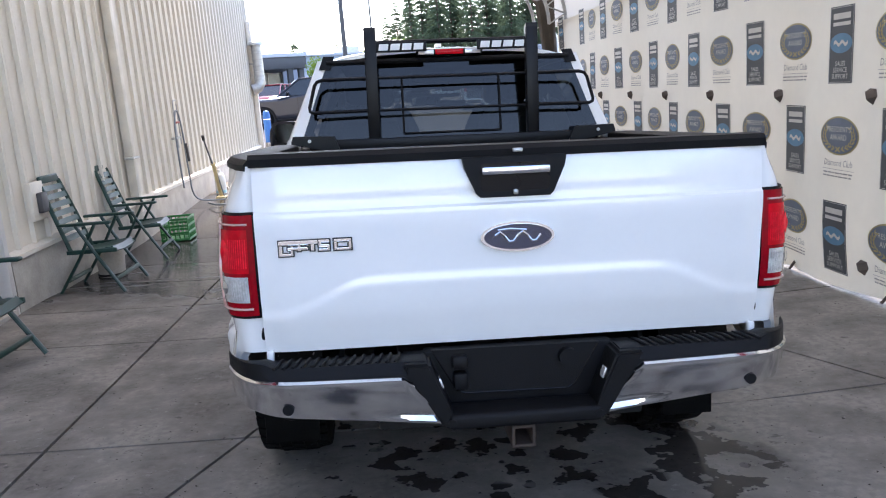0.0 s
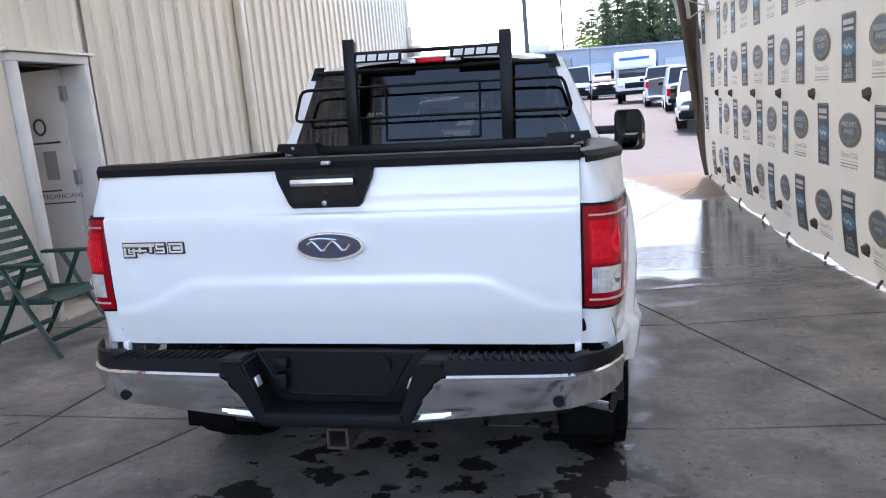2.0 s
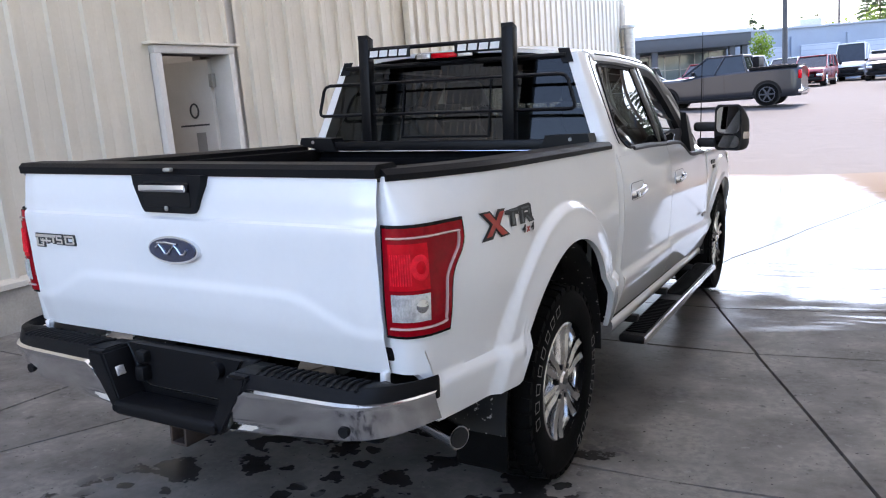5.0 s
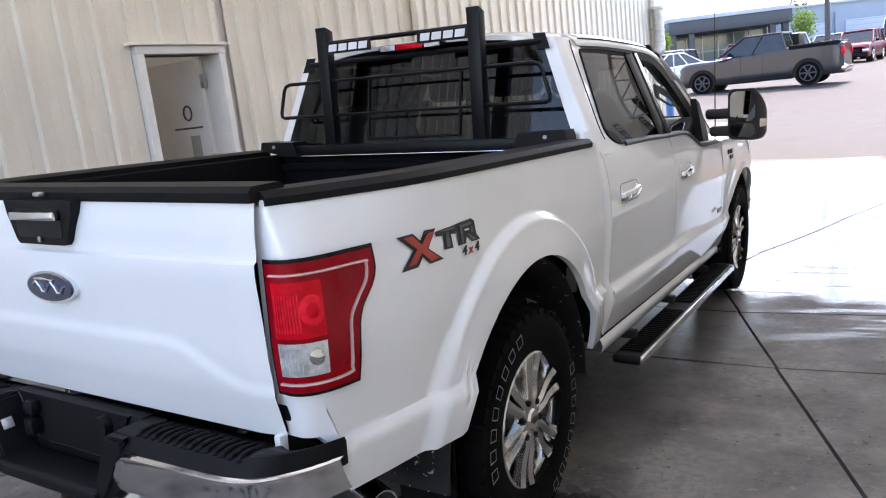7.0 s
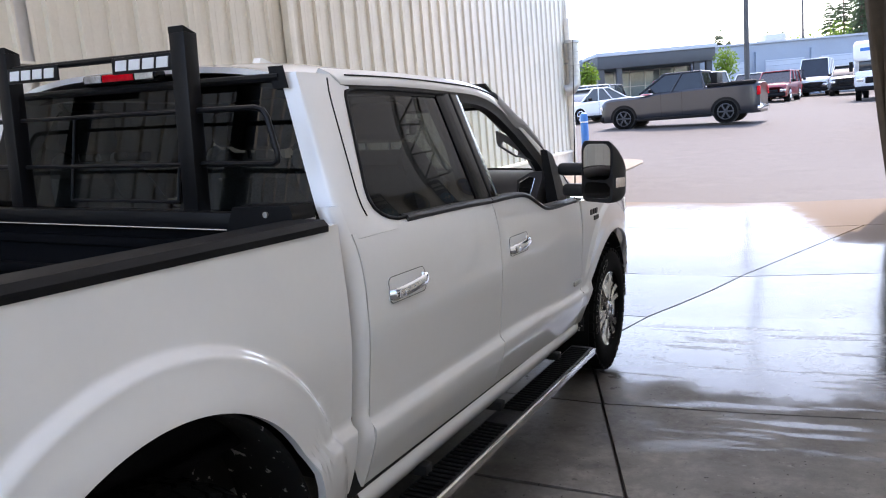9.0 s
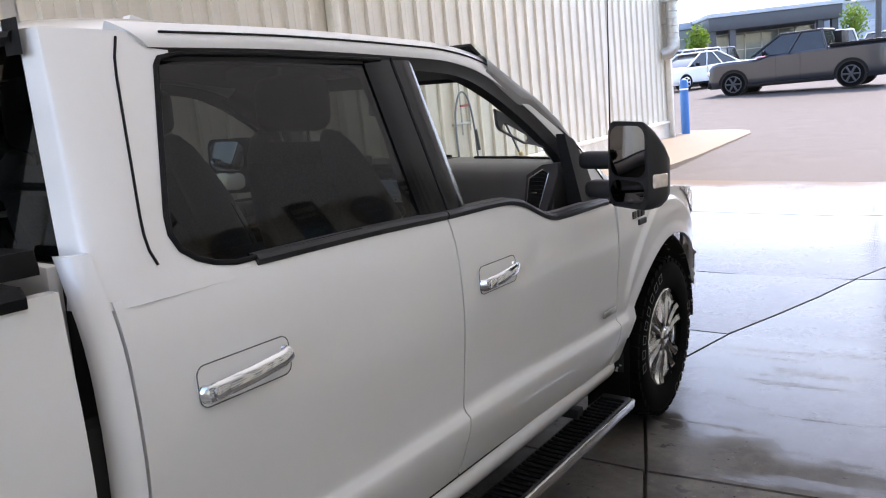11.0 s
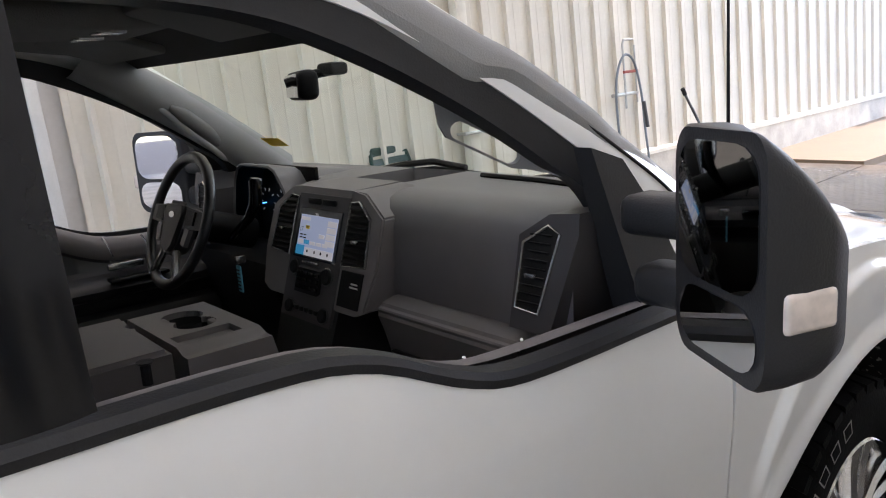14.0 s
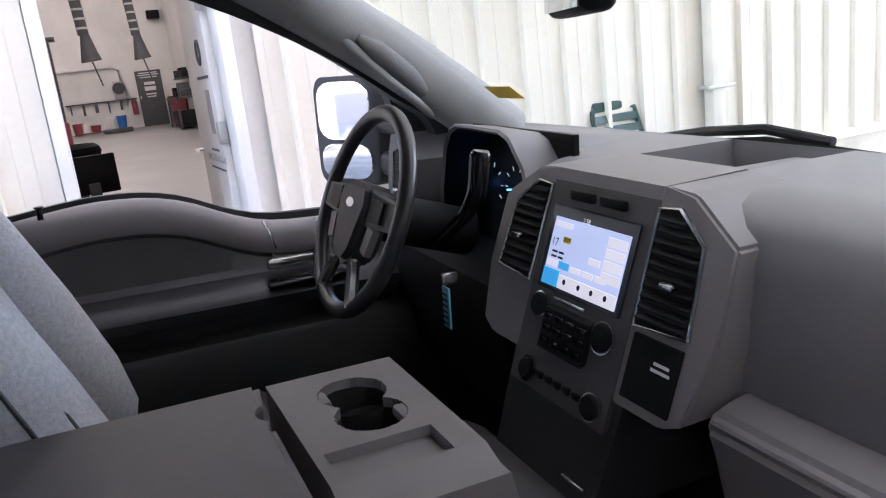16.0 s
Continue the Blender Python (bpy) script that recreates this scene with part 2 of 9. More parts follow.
# ---- ground ----
TILT = Vector((-0.038, -0.037, 1)).rotation_difference(Vector((0, 0, 1))).to_matrix().to_4x4()
RISE = [(-60, 0.45), (-12, 0.45), (-6, 0.35), (0, 0.133), (5, -0.052), (6.5, -0.095), (8.0, -0.08), (11, 0.0), (18, 0.03), (29, 0.42), (50, 0.74), (80, 1.05), (300, 1.4)]


def gz(x, y):
    """Height of the ground: a wash bay that falls to a valley, then a lot that climbs away."""
    fall = 1.0 - 0.35 * smooth(13, 28, y)
    x = max(-6, min(6, x))
    level = smooth(18, 12, y) * (0.038 * max(0.0, x - 1.3) + 0.02 * max(0.0, min(x, 3.2) - 1.3))
    return curve(RISE, y) - 0.038 * (x + 3.5) * fall + level


CONCRETE = bpy.data.materials.new("wet_concrete")
ASPHALT = bpy.data.materials.new("sunlit_asphalt")


def ground_material(m, kind):
    m.use_nodes = True
    t = m.node_tree
    n, k = t.nodes, t.links
    b = n["Principled BSDF"]
    co = n.new("ShaderNodeNewGeometry").outputs["Position"]

    def noise_of(scale, detail=5, rough=0.6):
        a = n.new("ShaderNodeTexNoise")
        a.inputs["Scale"].default_value, a.inputs["Detail"].default_value, a.inputs["Roughness"].default_value = scale, detail, rough
        k.new(co, a.inputs["Vector"])
        return a.outputs["Fac"]

    def ramp(src, a, z, va=0.0, vz=1.0):
        r = n.new("ShaderNodeMapRange")
        r.interpolation_type = "SMOOTHSTEP"
        for i, v in enumerate((a, z, va, vz)):
            r.inputs[1 + i].default_value = v
        k.new(src, r.inputs[0])
        return r.outputs[0]

    def op(kind_, a, b_):
        o = n.new("ShaderNodeMath")
        o.operation = kind_
        for i, v in enumerate((a, b_)):
            if isinstance(v, (int, float)):
                o.inputs[i].default_value = v
            else:
                k.new(v, o.inputs[i])
        return o.outputs[0]

    def mix(f, a, b_):
        x = n.new("ShaderNodeMix")
        x.data_type = "RGBA"
        k.new(f, x.inputs["Factor"]) if not isinstance(f, float) else None
        for key, v in (("A", a), ("B", b_)):
            if isinstance(v, tuple):
                x.inputs[key].default_value = (*v, 1)
            else:
                k.new(v, x.inputs[key])
        return x.outputs["Result"]

    sp = n.new("ShaderNodeSeparateXYZ")
    k.new(co, sp.inputs[0])
    X, Y = sp.outputs[0], sp.outputs[1]
    big, mid, fine, grit = noise_of(0.55, 4), noise_of(2.6, 6), noise_of(26, 4), noise_of(160, 2)
    bp = n.new("ShaderNodeBump")
    bp.inputs["Distance"].default_value = 0.004
    if kind == "concrete":
        col = mix(ramp(mid, 0.38, 0.64), (0.138, 0.126, 0.113), (0.268, 0.247, 0.220))
        col = mix(ramp(fine, 0.35, 0.75), col, (0.188, 0.174, 0.157))
        col = mix(ramp(noise_of(9, 3), 0.66, 0.74, 0, 0.7), col, (0.075, 0.070, 0.065))
        # wet film: spreads from the valley in front, runs beside the pickup and drips behind its bumper
        front = ramp(op("ADD", Y, op("MULTIPLY", op("ADD", op("SUBTRACT", mid, 0.5), op("MULTIPLY", op("SUBTRACT", noise_of(0.9, 2), 0.5), 1.2)), 2.0)), 4.1, 4.9)
        edge = op("ADD", X, op("MULTIPLY", op("SUBTRACT", mid, 0.5), 0.9))
        under = op("MULTIPLY", ramp(edge, 1.32, 1.08), op("MULTIPLY", ramp(edge, -1.0, -0.6), ramp(Y, 1.1, 1.8, 0.0, 0.55)))
        damp = op("MULTIPLY", op("MULTIPLY", ramp(Y, -1.6, -0.6), ramp(Y, 1.7, 1.2)), op("MULTIPLY", ramp(edge, 1.25, 1.0), ramp(edge, -0.9, -0.7)))
        spots = n.new("ShaderNodeTexVoronoi")
        spots.inputs["Scale"].default_value, spots.inputs["Randomness"].default_value = 7.5, 1.0
        warp = n.new("ShaderNodeVectorMath")
        warp.operation = "MULTIPLY_ADD"
        swirl = n.new("ShaderNodeTexNoise")
        swirl.inputs["Scale"].default_value = 14.0
        k.new(co, swirl.inputs["Vector"])
        k.new(swirl.outputs["Color"], warp.inputs[0])
        warp.inputs[1].default_value = (0.09, 0.09, 0.0)
        k.new(co, warp.inputs[2])
        k.new(warp.outputs[0], spots.inputs["Vector"])
        pool = op("MULTIPLY", ramp(noise_of(4.2, 4, 0.55), 0.545, 0.565), op("MAXIMUM", op("MULTIPLY", ramp(edge, 0.55, 0.75), ramp(edge, 1.2, 1.0)), op("MAXIMUM", op("MULTIPLY", ramp(edge, -0.45, -0.6), ramp(edge, -0.9, -0.75)), ramp(Y, -0.55, -0.1))))
        drip = op("MULTIPLY", op("MAXIMUM", pool, op("MULTIPLY", ramp(spots.outputs["Distance"], 0.30, 0.26), ramp(noise_of(1.9, 2), 0.45, 0.52))), damp)
        left_patch = op("MULTIPLY", op("MULTIPLY", ramp(edge, -1.0, -1.2), ramp(edge, -2.1, -1.9)), op("MULTIPLY", ramp(Y, 4.1, 4.5), ramp(Y, 6.3, 5.6)))
        wet = op("MAXIMUM", op("MAXIMUM", front, left_patch), op("MAXIMUM", under, drip))
        streak = n.new("ShaderNodeTexNoise")
        lane = n.new("ShaderNodeMapping")
        lane.inputs["Scale"].default_value = (0.9, 6.0, 1.0)
        k.new(co, lane.inputs[0])
        k.new(lane.outputs[0], streak.inputs["Vector"])
        streak.inputs["Scale"].default_value, streak.inputs["Detail"].default_value = 1.3, 5
        runs = op("MULTIPLY", ramp(streak.outputs["Fac"], 0.52, 0.62, 0.0, 0.8), op("MULTIPLY", ramp(Y, 3.3, 3.9), ramp(X, 1.0, 1.5)))
        gaps = op("MULTIPLY", ramp(streak.outputs["Fac"], 0.44, 0.36, 0.0, 0.35), op("MULTIPLY", ramp(Y, 4.0, 4.3), ramp(Y, 7.0, 5.0)))
        wet = op("MULTIPLY", op("MAXIMUM", wet, runs), op("SUBTRACT", 1.0, gaps))
        specks = ramp(noise_of(46, 2, 0.5), 0.70, 0.74)
        col = mix(specks, col, (0.035, 0.030, 0.026))
        pale = op("MULTIPLY", ramp(noise_of(17, 5, 0.75), 0.60, 0.70), 0.7)
        col = mix(pale, col, (0.30, 0.285, 0.265))
        dry = ramp(op("ADD", Y, op("MULTIPLY", op("SUBTRACT", big, 0.5), 3.0)), 11.2, 12.8)
        corner_dry = op("MULTIPLY", ramp(op("SUBTRACT", op("ADD", X, op("MULTIPLY", op("SUBTRACT", mid, 0.5), 0.5)), op("MULTIPLY", op("SUBTRACT", Y, 9.6), -0.25)), 2.05, 2.35), ramp(op("ADD", Y, op("MULTIPLY", op("SUBTRACT", mid, 0.5), 0.6)), 9.0, 9.5))
        dry = op("MAXIMUM", dry, corner_dry)
        wet = op("MULTIPLY", wet, op("SUBTRACT", 1.0, dry))
        col = mix(ramp(dry, 0.0, 1.0), col, (0.150, 0.112, 0.082))
        soak = n.new("ShaderNodeMix")
        soak.data_type, soak.blend_type = "RGBA", "MULTIPLY"
        soak.inputs["B"].default_value = (0.7, 0.7, 0.7, 1)
        k.new(drip, soak.inputs["Factor"])
        k.new(col, soak.inputs["A"])
        col = soak.outputs["Result"]
        dark = n.new("ShaderNodeMix")
        dark.data_type, dark.blend_type = "RGBA", "MULTIPLY"
        dark.inputs["B"].default_value = (0.30, 0.30, 0.31, 1)
        k.new(wet, dark.inputs["Factor"])
        k.new(col, dark.inputs["A"])
        k.new(dark.outputs["Result"], b.inputs["Base Color"])
        film = op("MULTIPLY", op("MAXIMUM", wet, op("MULTIPLY", damp, 0.35)), ramp(fine, 0.25, 0.6, 0.75, 1.0))
        rr = n.new("ShaderNodeMapRange")
        rr.inputs["To Min"].default_value, rr.inputs["To Max"].default_value = 0.62, 0.12
        k.new(film, rr.inputs[0])
        k.new(rr.outputs[0], b.inputs["Roughness"])
        k.new(op("ADD", op("MULTIPLY", film, 0.11), 0.04), b.inputs["Specular IOR Level"])
        k.new(op("SUBTRACT", 0.5, op("MULTIPLY", film, 0.46)), bp.inputs["Strength"])
        k.new(op("ADD", fine, op("MULTIPLY", grit, 0.4)), bp.inputs["Height"])
    else:
        col = mix(ramp(mid, 0.3, 0.7), (0.062, 0.051, 0.046), (0.083, 0.070, 0.063))
        col = mix(ramp(big, 0.42, 0.6), col, (0.073, 0.061, 0.055))
        col = mix(ramp(grit, 0.4, 0.8, 0, 0.5), col, (0.115, 0.10, 0.09))
        k.new(col, b.inputs["Base Color"])
        b.inputs["Roughness"].default_value = 0.85
        bp.inputs["Strength"].default_value = 0.5
        k.new(grit, bp.inputs["Height"])
    k.new(bp.outputs[0], b.inputs["Normal"])


ground_material(CONCRETE, "concrete")
ground_material(ASPHALT, "asphalt")

# one sheet of ground that reaches the horizon
bm = bmesh.new()
xs = [-600, -250, -120, -60, -30, -18, -12, -9, -7, -5, -3, -1, 1, 3, 5, 7, 9, 12, 18, 30, 60, 120, 250, 600]
ys = [-400, -150, -60, -30, -18, -12, -8, -6, -4, -2, 0, 2, 4, 5, 6, 7, 8, 9, 10, 11, 12, 13, 14, 16, 18, 21, 25, 29, 34, 40, 50, 60, 80, 110, 160, 260, 500, 1200]
grid = [[bm.verts.new((x, y, gz(x, y) - 0.06 * (1 - smooth(14.2, 15.4, y)))) for y in ys] for x in xs]
for i in range(len(xs) - 1):
    for j in range(len(ys) - 1):
        bm.faces.new((grid[i][j], grid[i + 1][j], grid[i + 1][j + 1], grid[i][j + 1]))
tagged(part("ground", bm, ASPHALT), "sun-bleached asphalt car park with pale grit", "ground", kind="structure")

# poured slabs with saw-cut joints between them
floor = tagged(new("floor"), "stained concrete wash bay slabs, partly wet", "floor", kind="structure")
JY = [-14.0, -9.0, -4.4, -0.75, 1.2, 3.03, 4.12, 5.2, 6.2, 7.72, 10.1, 12.38]
left_v = lambda y: 0.50 - 0.40 * abs(y - 5.2)
right_v = lambda y: 0.68 + 0.362 * (5.2 - y) if y < 5.2 else lerp([(5.2, 0.68), (6.2, 0.885), (7.72, 1.44), (10.1, 2.56), (12.38, 3.6)], y)
SKEW = [(1.2, 0.0), (3.03, 0.03), (4.12, 0.07), (7.72, 0.10), (10.1, 0.07), (12.38, 0.0)]


def slab(a0, a1, b0, b1, y0, y1, cut0=1, cut1=1):
    """A slab between y0 and y1; its sides run from a0 to a1 and from b0 to b1; an end with no cut lies flush."""
    g = 0.009
    nx, ny = max(2, int((max(b0, b1) - min(a0, a1)) / 0.7)), max(2, int((y1 - y0) / 0.5))

    def f(u, v):
        y = y0 + g * cut0 + (y1 - y0 - g * cut0 - g * cut1) * v
        lo, hi = a0 + (a1 - a0) * v + g, b0 + (b1 - b0) * v - g
        x = lo + (hi - lo) * u
        y += lerp(SKEW, y) * max(0.0, min(x, 3.0) - 0.7)
        return Vector((x, y, gz(x, y) - (0.008 if min(u, 1 - u, v + 1 - cut0, 2 - v - cut1) < 1e-6 else 0.0)))
    bm = bmesh.new()
    lay_sheet(bm, f, nx, ny)
    edge = [e for e in bm.edges if e.is_boundary]
    r = bmesh.ops.extrude_edge_only(bm, edges=edge)
    for v in (v for v in r["geom"] if isinstance(v, bmesh.types.BMVert)):
        v.co.z -= 0.05
    part("slab", bm, CONCRETE, floor, angle=60)


for y0, y1 in zip(JY, JY[1:]):
    m = (y0 + y1) / 2
    cuts = [(-6.2, -6.2), (-2.02, -2.02)]
    for q in (left_v, right_v):
        if -1.95 < q(m) < 2.75 and min(q(y0), q(y1)) > -2.0 and -1.0 < y0:
            cuts.append((q(y0), q(y1)))
    cuts += [(3.3, 3.3), (6.4, 6.4)]
    for (a0, a1), (b0, b1) in zip(cuts, cuts[1:]):
        plain = a0 > 0.6 and y0 > 4.0
        slab(a0, a1, b0, b1, y0, y1, 0 if plain and y0 in (5.2, 6.2) else 1, 0 if plain and y1 in (5.2, 6.2) else 1)
part("drain_grate", boxm((0.62, 5.2, gz(0.62, 5.2) + 0.002), (0.3, 0.3, 0.012)), mat("cast_iron", (0.05, 0.045, 0.04), 0.6, 0.6), floor)

# ---- building beside the bay ----
SIDING = mat("cream_siding", (0.66, 0.61, 0.52), 0.5, 0, 0.10, 1.6, 30, bump=0.05, wear=0.1)
STEMWALL = mat("stem_wall", (0.42, 0.39, 0.34), 0.85, 0, 0.3, 4, 60, bump=0.5)
FLASHING = mat("cream_flashing", (0.70, 0.65, 0.56), 0.45, 0, 0.15, 5, 60)
SHOPWALL = mat("shop_wall", (0.62, 0.60, 0.57), 0.7, 0, 0.12, 1.2, 30)
SHOPFLOOR = mat("shop_floor", (0.30, 0.29, 0.28), 0.35, 0, 0.25, 1.0, 20)
DOORWHITE = mat("door_white", (0.60, 0.58, 0.55), 0.5, 0, 0.10, 3, 60)
DARKGREY = mat("dark_grey", (0.05, 0.05, 0.055), 0.5, 0, 0.3, 8, 90)
GALV = mat("galvanised", (0.45, 0.45, 0.43), 0.4, 0.7, 0.25, 12, 60)
WX, DOOR0, DOOR1, DOORZ = -3.50, 3.25, 4.10, 2.11
WALL_END, WALL_TOP = 18.35, 6.4

wall = tagged(new("wall_west"), "cream ribbed metal siding on a concrete stem wall", "wall", kind="structure")


RIB, PITCH = 2.256, 0.3142


def siding(y0, y1, z0, z1):
    """One ribbed sheet: trapezoid ribs on the wall's pitch, with a shallow raised flat between them."""
    prof, k = [(y0, 0.0)], math.floor((y0 - RIB) / PITCH)
    while RIB + k * PITCH < y1 + PITCH:
        c = RIB + k * PITCH
        for dy, d in ((-0.205, 0.0), (-0.200, 0.0025), (-0.118, 0.0025), (-0.113, 0.0), (-0.026, 0.0), (-0.014, 0.038), (0.014, 0.038), (0.026, 0.0)):
            if y0 + 0.002 < c + dy < y1 - 0.002:
                prof.append((c + dy, d))
        k += 1
    prof.append((y1, 0.0))
    bm = bmesh.new()
    lo = [bm.verts.new((WX + d, q, z0)) for q, d in prof]
    hi = [bm.verts.new((WX + d, q, z1)) for q, d in prof]
    for i in range(len(lo) - 1):
        bm.faces.new((lo[i], lo[i + 1], hi[i + 1], hi[i]))
    part("siding_sheet", bm, SIDING, wall, angle=15)


edges = [RIB + 0.15 + 3 * PITCH * (i - 12) for i in range(40)]
for a in edges:
    b = min(a + 3 * PITCH, WALL_END)
    if a >= WALL_END - 0.2:
        break
    lo = 0.46
    if b > DOOR0 - 0.07 and a < DOOR1 + 0.07:
        if a < DOOR0 - 0.3:
            siding(a, DOOR0 - 0.07, lo, WALL_TOP)
        if b > DOOR1 + 0.3:
            siding(DOOR1 + 0.07, b, lo, WALL_TOP)
        siding(max(a, DOOR0 - 0.07), min(b, DOOR1 + 0.07), DOORZ + 0.09, WALL_TOP)
        continue
    siding(a, b, lo, WALL_TOP)
for y0, y1 in ((-9.0, DOOR0 - 0.12), (DOOR1 + 0.10, WALL_END)):
    bm = bmesh.new()
    box(bm, (WX - 0.04, (y0 + y1) / 2, -0.05), (0.20, y1 - y0, 0.94), 0.008)
    part("stem_wall", bm, STEMWALL, wall)
    bm = prismm([(-0.02, 0.02), (0.085, -0.012), (0.085, -0.05), (0.075, -0.05), (0.07, -0.02), (-0.02, 0.0)], lambda a, b: Vector((WX + a, y0, 0.45 + b)), lambda a, b: Vector((WX + a, y1, 0.45 + b)))
    part("flashing", bm, FLASHING, wall)
# inner leaf of the wall, with the doorway through it, and the shell of the building
bm = bmesh.new()
for y0, y1, z0, z1 in ((-9, DOOR0, -0.4, WALL_TOP), (DOOR1, WALL_END, -0.4, WALL_TOP), (DOOR0, DOOR1, DOORZ, WALL_TOP)):
    box(bm, (WX - 0.12, (y0 + y1) / 2, (z0 + z1) / 2), (0.16, y1 - y0, z1 - z0))
part("wall_core", bm, SHOPWALL, wall)
bm = boxm((WX - 12.55, WALL_END - 0.05, 3.0), (25.0, 0.2, 7.0))
tagged(part("wall_north", bm, SIDING), "cream end wall of the service building", "wall", kind="structure")
bm = boxm((WX - 12.55, -9.0, 3.0), (25.0, 0.2, 7.0))
tagged(part("wall_south", bm, SHOPWALL), "pale inside end wall of the workshop", "wall", kind="structure")
bm = boxm((WX - 25.15, 4.7, 3.0), (0.2, 27.4, 7.0))
tagged(part("wall_far", bm, SHOPWALL), "pale workshop back wall with scuffs", "wall", kind="structure")
bm = boxm((WX - 12.55, 4.7, 6.45), (25.5, 27.6, 0.12))
tagged(part("ceiling", bm, SHOPWALL), "workshop roof deck", "ceiling", kind="structure")
FALL = 0.018


def inside(x, y, z):
    """A place in the workshop; its far end lies a little to the north."""
    d = WX - x
    return Matrix.Translation((x, y + 0.0204 * d, z - 0.002 * d))


bm = prismm([(WX - 0.05, 0.0), (WX - 25.05, 25.0 * FALL), (WX - 25.05, 0.3), (WX - 0.05, -0.15)], lambda a, b: Vector((a, -8.9, b)), lambda a, b: Vector((a, WALL_END - 0.2, b)))
tagged(part("floor_workshop", bm, SHOPFLOOR), "polished grey workshop concrete", "floor", kind="structure")

bm = boxm((WX - 14.2, 6.97, 3.2), (21.8, 0.16, 6.36))
tagged(part("wall_partition", bm, SHOPWALL), "pale workshop partition wall with scuffs", "wall", kind="structure")

# door frame, header trim and the leaf that stands open into the workshop
door = tagged(new("door_1"), "white steel service door standing open, scuffed", "door", kind="structure")
for y in (DOOR0 - 0.035, DOOR1 + 0.035):
    part("jamb", boxm((WX - 0.05, y + (0.008 if y < 3.6 else -0.008), 1.03), (0.24, 0.07, 2.16), 0.006), DOORWHITE, door)
part("header", boxm((WX - 0.05, (DOOR0 + DOOR1) / 2, DOORZ + 0.035), (0.24, DOOR1 - DOOR0 + 0.14, 0.07), 0.006), DOORWHITE, door)
part("drip_cap", boxm((WX + 0.04, (DOOR0 + DOOR1) / 2, DOORZ + 0.085), (0.12, DOOR1 - DOOR0 + 0.26, 0.025), 0.004), FLASHING, door)
part("threshold", boxm((WX - 0.05, (DOOR0 + DOOR1) / 2, 0.0), (0.28, DOOR1 - DOOR0, 0.05), 0.006), STEMWALL, door)
LY = DOOR1 - 0.025
leaf = part("leaf", boxm((WX - 0.62, LY, 1.06), (0.86, 0.045, 2.06), 0.004), DOORWHITE, door)
for z in (0.35, 1.13, 1.88):
    part("hinge", boxm((WX - 0.165, LY - 0.015, z), (0.05, 0.05, 0.13), 0.004), GALV, leaf, "worn steel hinge")
ring = bmesh.new()
tube(ring, [(WX - 0.45 + 0.055 * math.cos(a), LY - 0.026, 1.60 + 0.068 * math.sin(a)) for a in [2 * math.pi * i / 24 for i in range(24)]], 0.010, 6, True)
part("seal_ring", ring, DARKGREY, leaf, "round black emblem")
bm = bmesh.new()
for z, w, h in ((1.455, 0.40, 0.018), (1.02, 0.26, 0.014), (0.905, 0.5, 0.012)):
    box(bm, (WX - 0.47, LY - 0.0245, z), (w, 0.003, h))
part("small_print", bm, DARKGREY, leaf)
bm = bmesh.new()
lay_text(bm, "SERVICE TECHNICIANS", 0.06, lambda x, y: Vector((WX - 0.47 + x, LY - 0.026, 0.965 + y)), 0.66)
part("lettering", bm, DARKGREY, leaf)
part("kick_notice", boxm((WX - 0.40, LY - 0.024, 1.25), (0.13, 0.004, 0.26)), mat("grey_notice", (0.30, 0.29, 0.28), 0.6), leaf)
part("leaf_lever", tubem([(WX - 0.98, LY + 0.02, 1.0), (WX - 0.98, LY + 0.07, 1.0), (WX - 0.87, LY + 0.075, 1.0)], 0.011, 8), CHROME, leaf)
part("leaf_lever", tubem([(WX - 0.98, LY - 0.02, 1.0), (WX - 0.98, LY - 0.07, 1.0), (WX - 0.87, LY - 0.075, 1.0)], 0.011, 8), CHROME, leaf)
part("strike_plate", boxm((WX - 1.051, LY, 1.02), (0.004, 0.03, 0.2)), GALV, leaf)

# downpipe and its bracket
dp = thing("downpipe", "cream square downpipe strapped to the siding", "downpipe")
part("pipe", boxm((WX + 0.075, 7.58, 3.3), (0.10, 0.12, 6.0), 0.012), FLASHING, dp)
part("bracket", boxm((WX + 0.09, 7.58, 0.98), (0.12, 0.26, 0.028), 0.003), GALV, dp)
# corner post
part("corner_trim", boxm((WX + 0.012, WALL_END + 0.03, 3.3), (0.12, 0.12, 6.2), 0.006), FLASHING, wall)

# ---- tarp curtain with printed panels ----
TARP = mat("cream_tarp", (0.66, 0.60, 0.48), 0.55, 0, 0.08, 1.2, 14, bump=0.12)
tn, tk = TARP.node_tree.nodes, TARP.node_tree.links
tt, tm = tn.new("ShaderNodeBsdfTranslucent"), tn.new("ShaderNodeMixShader")
tt.inputs[0].default_value, tm.inputs[0].default_value = (0.74, 0.66, 0.52, 1), 0.22
tk.new(tn["Principled BSDF"].outputs[0], tm.inputs[1])
tk.new(tt.outputs[0], tm.inputs[2])
tk.new(tm.outputs[0], tn["Material Output"].inputs[0])
CX, C0, C1, CE = 2.90, -6.0, 12.1, 11.3


def tarp_x(y, z):
    return CX + 0.018 * math.sin(1.9 * y + 0.6 * z) + 0.012 * math.sin(5.1 * y + 1.3) * smooth(2.2, 0.0, z) + 0.05 * smooth(0.4, -0.3, z)


def hem(y):
    scallop = abs(((y - 2.45) / 1.23) % 1.0 - 0.5) * 2
    return gz(CX, y) + 0.030 - 0.024 * (1 - scallop**2)


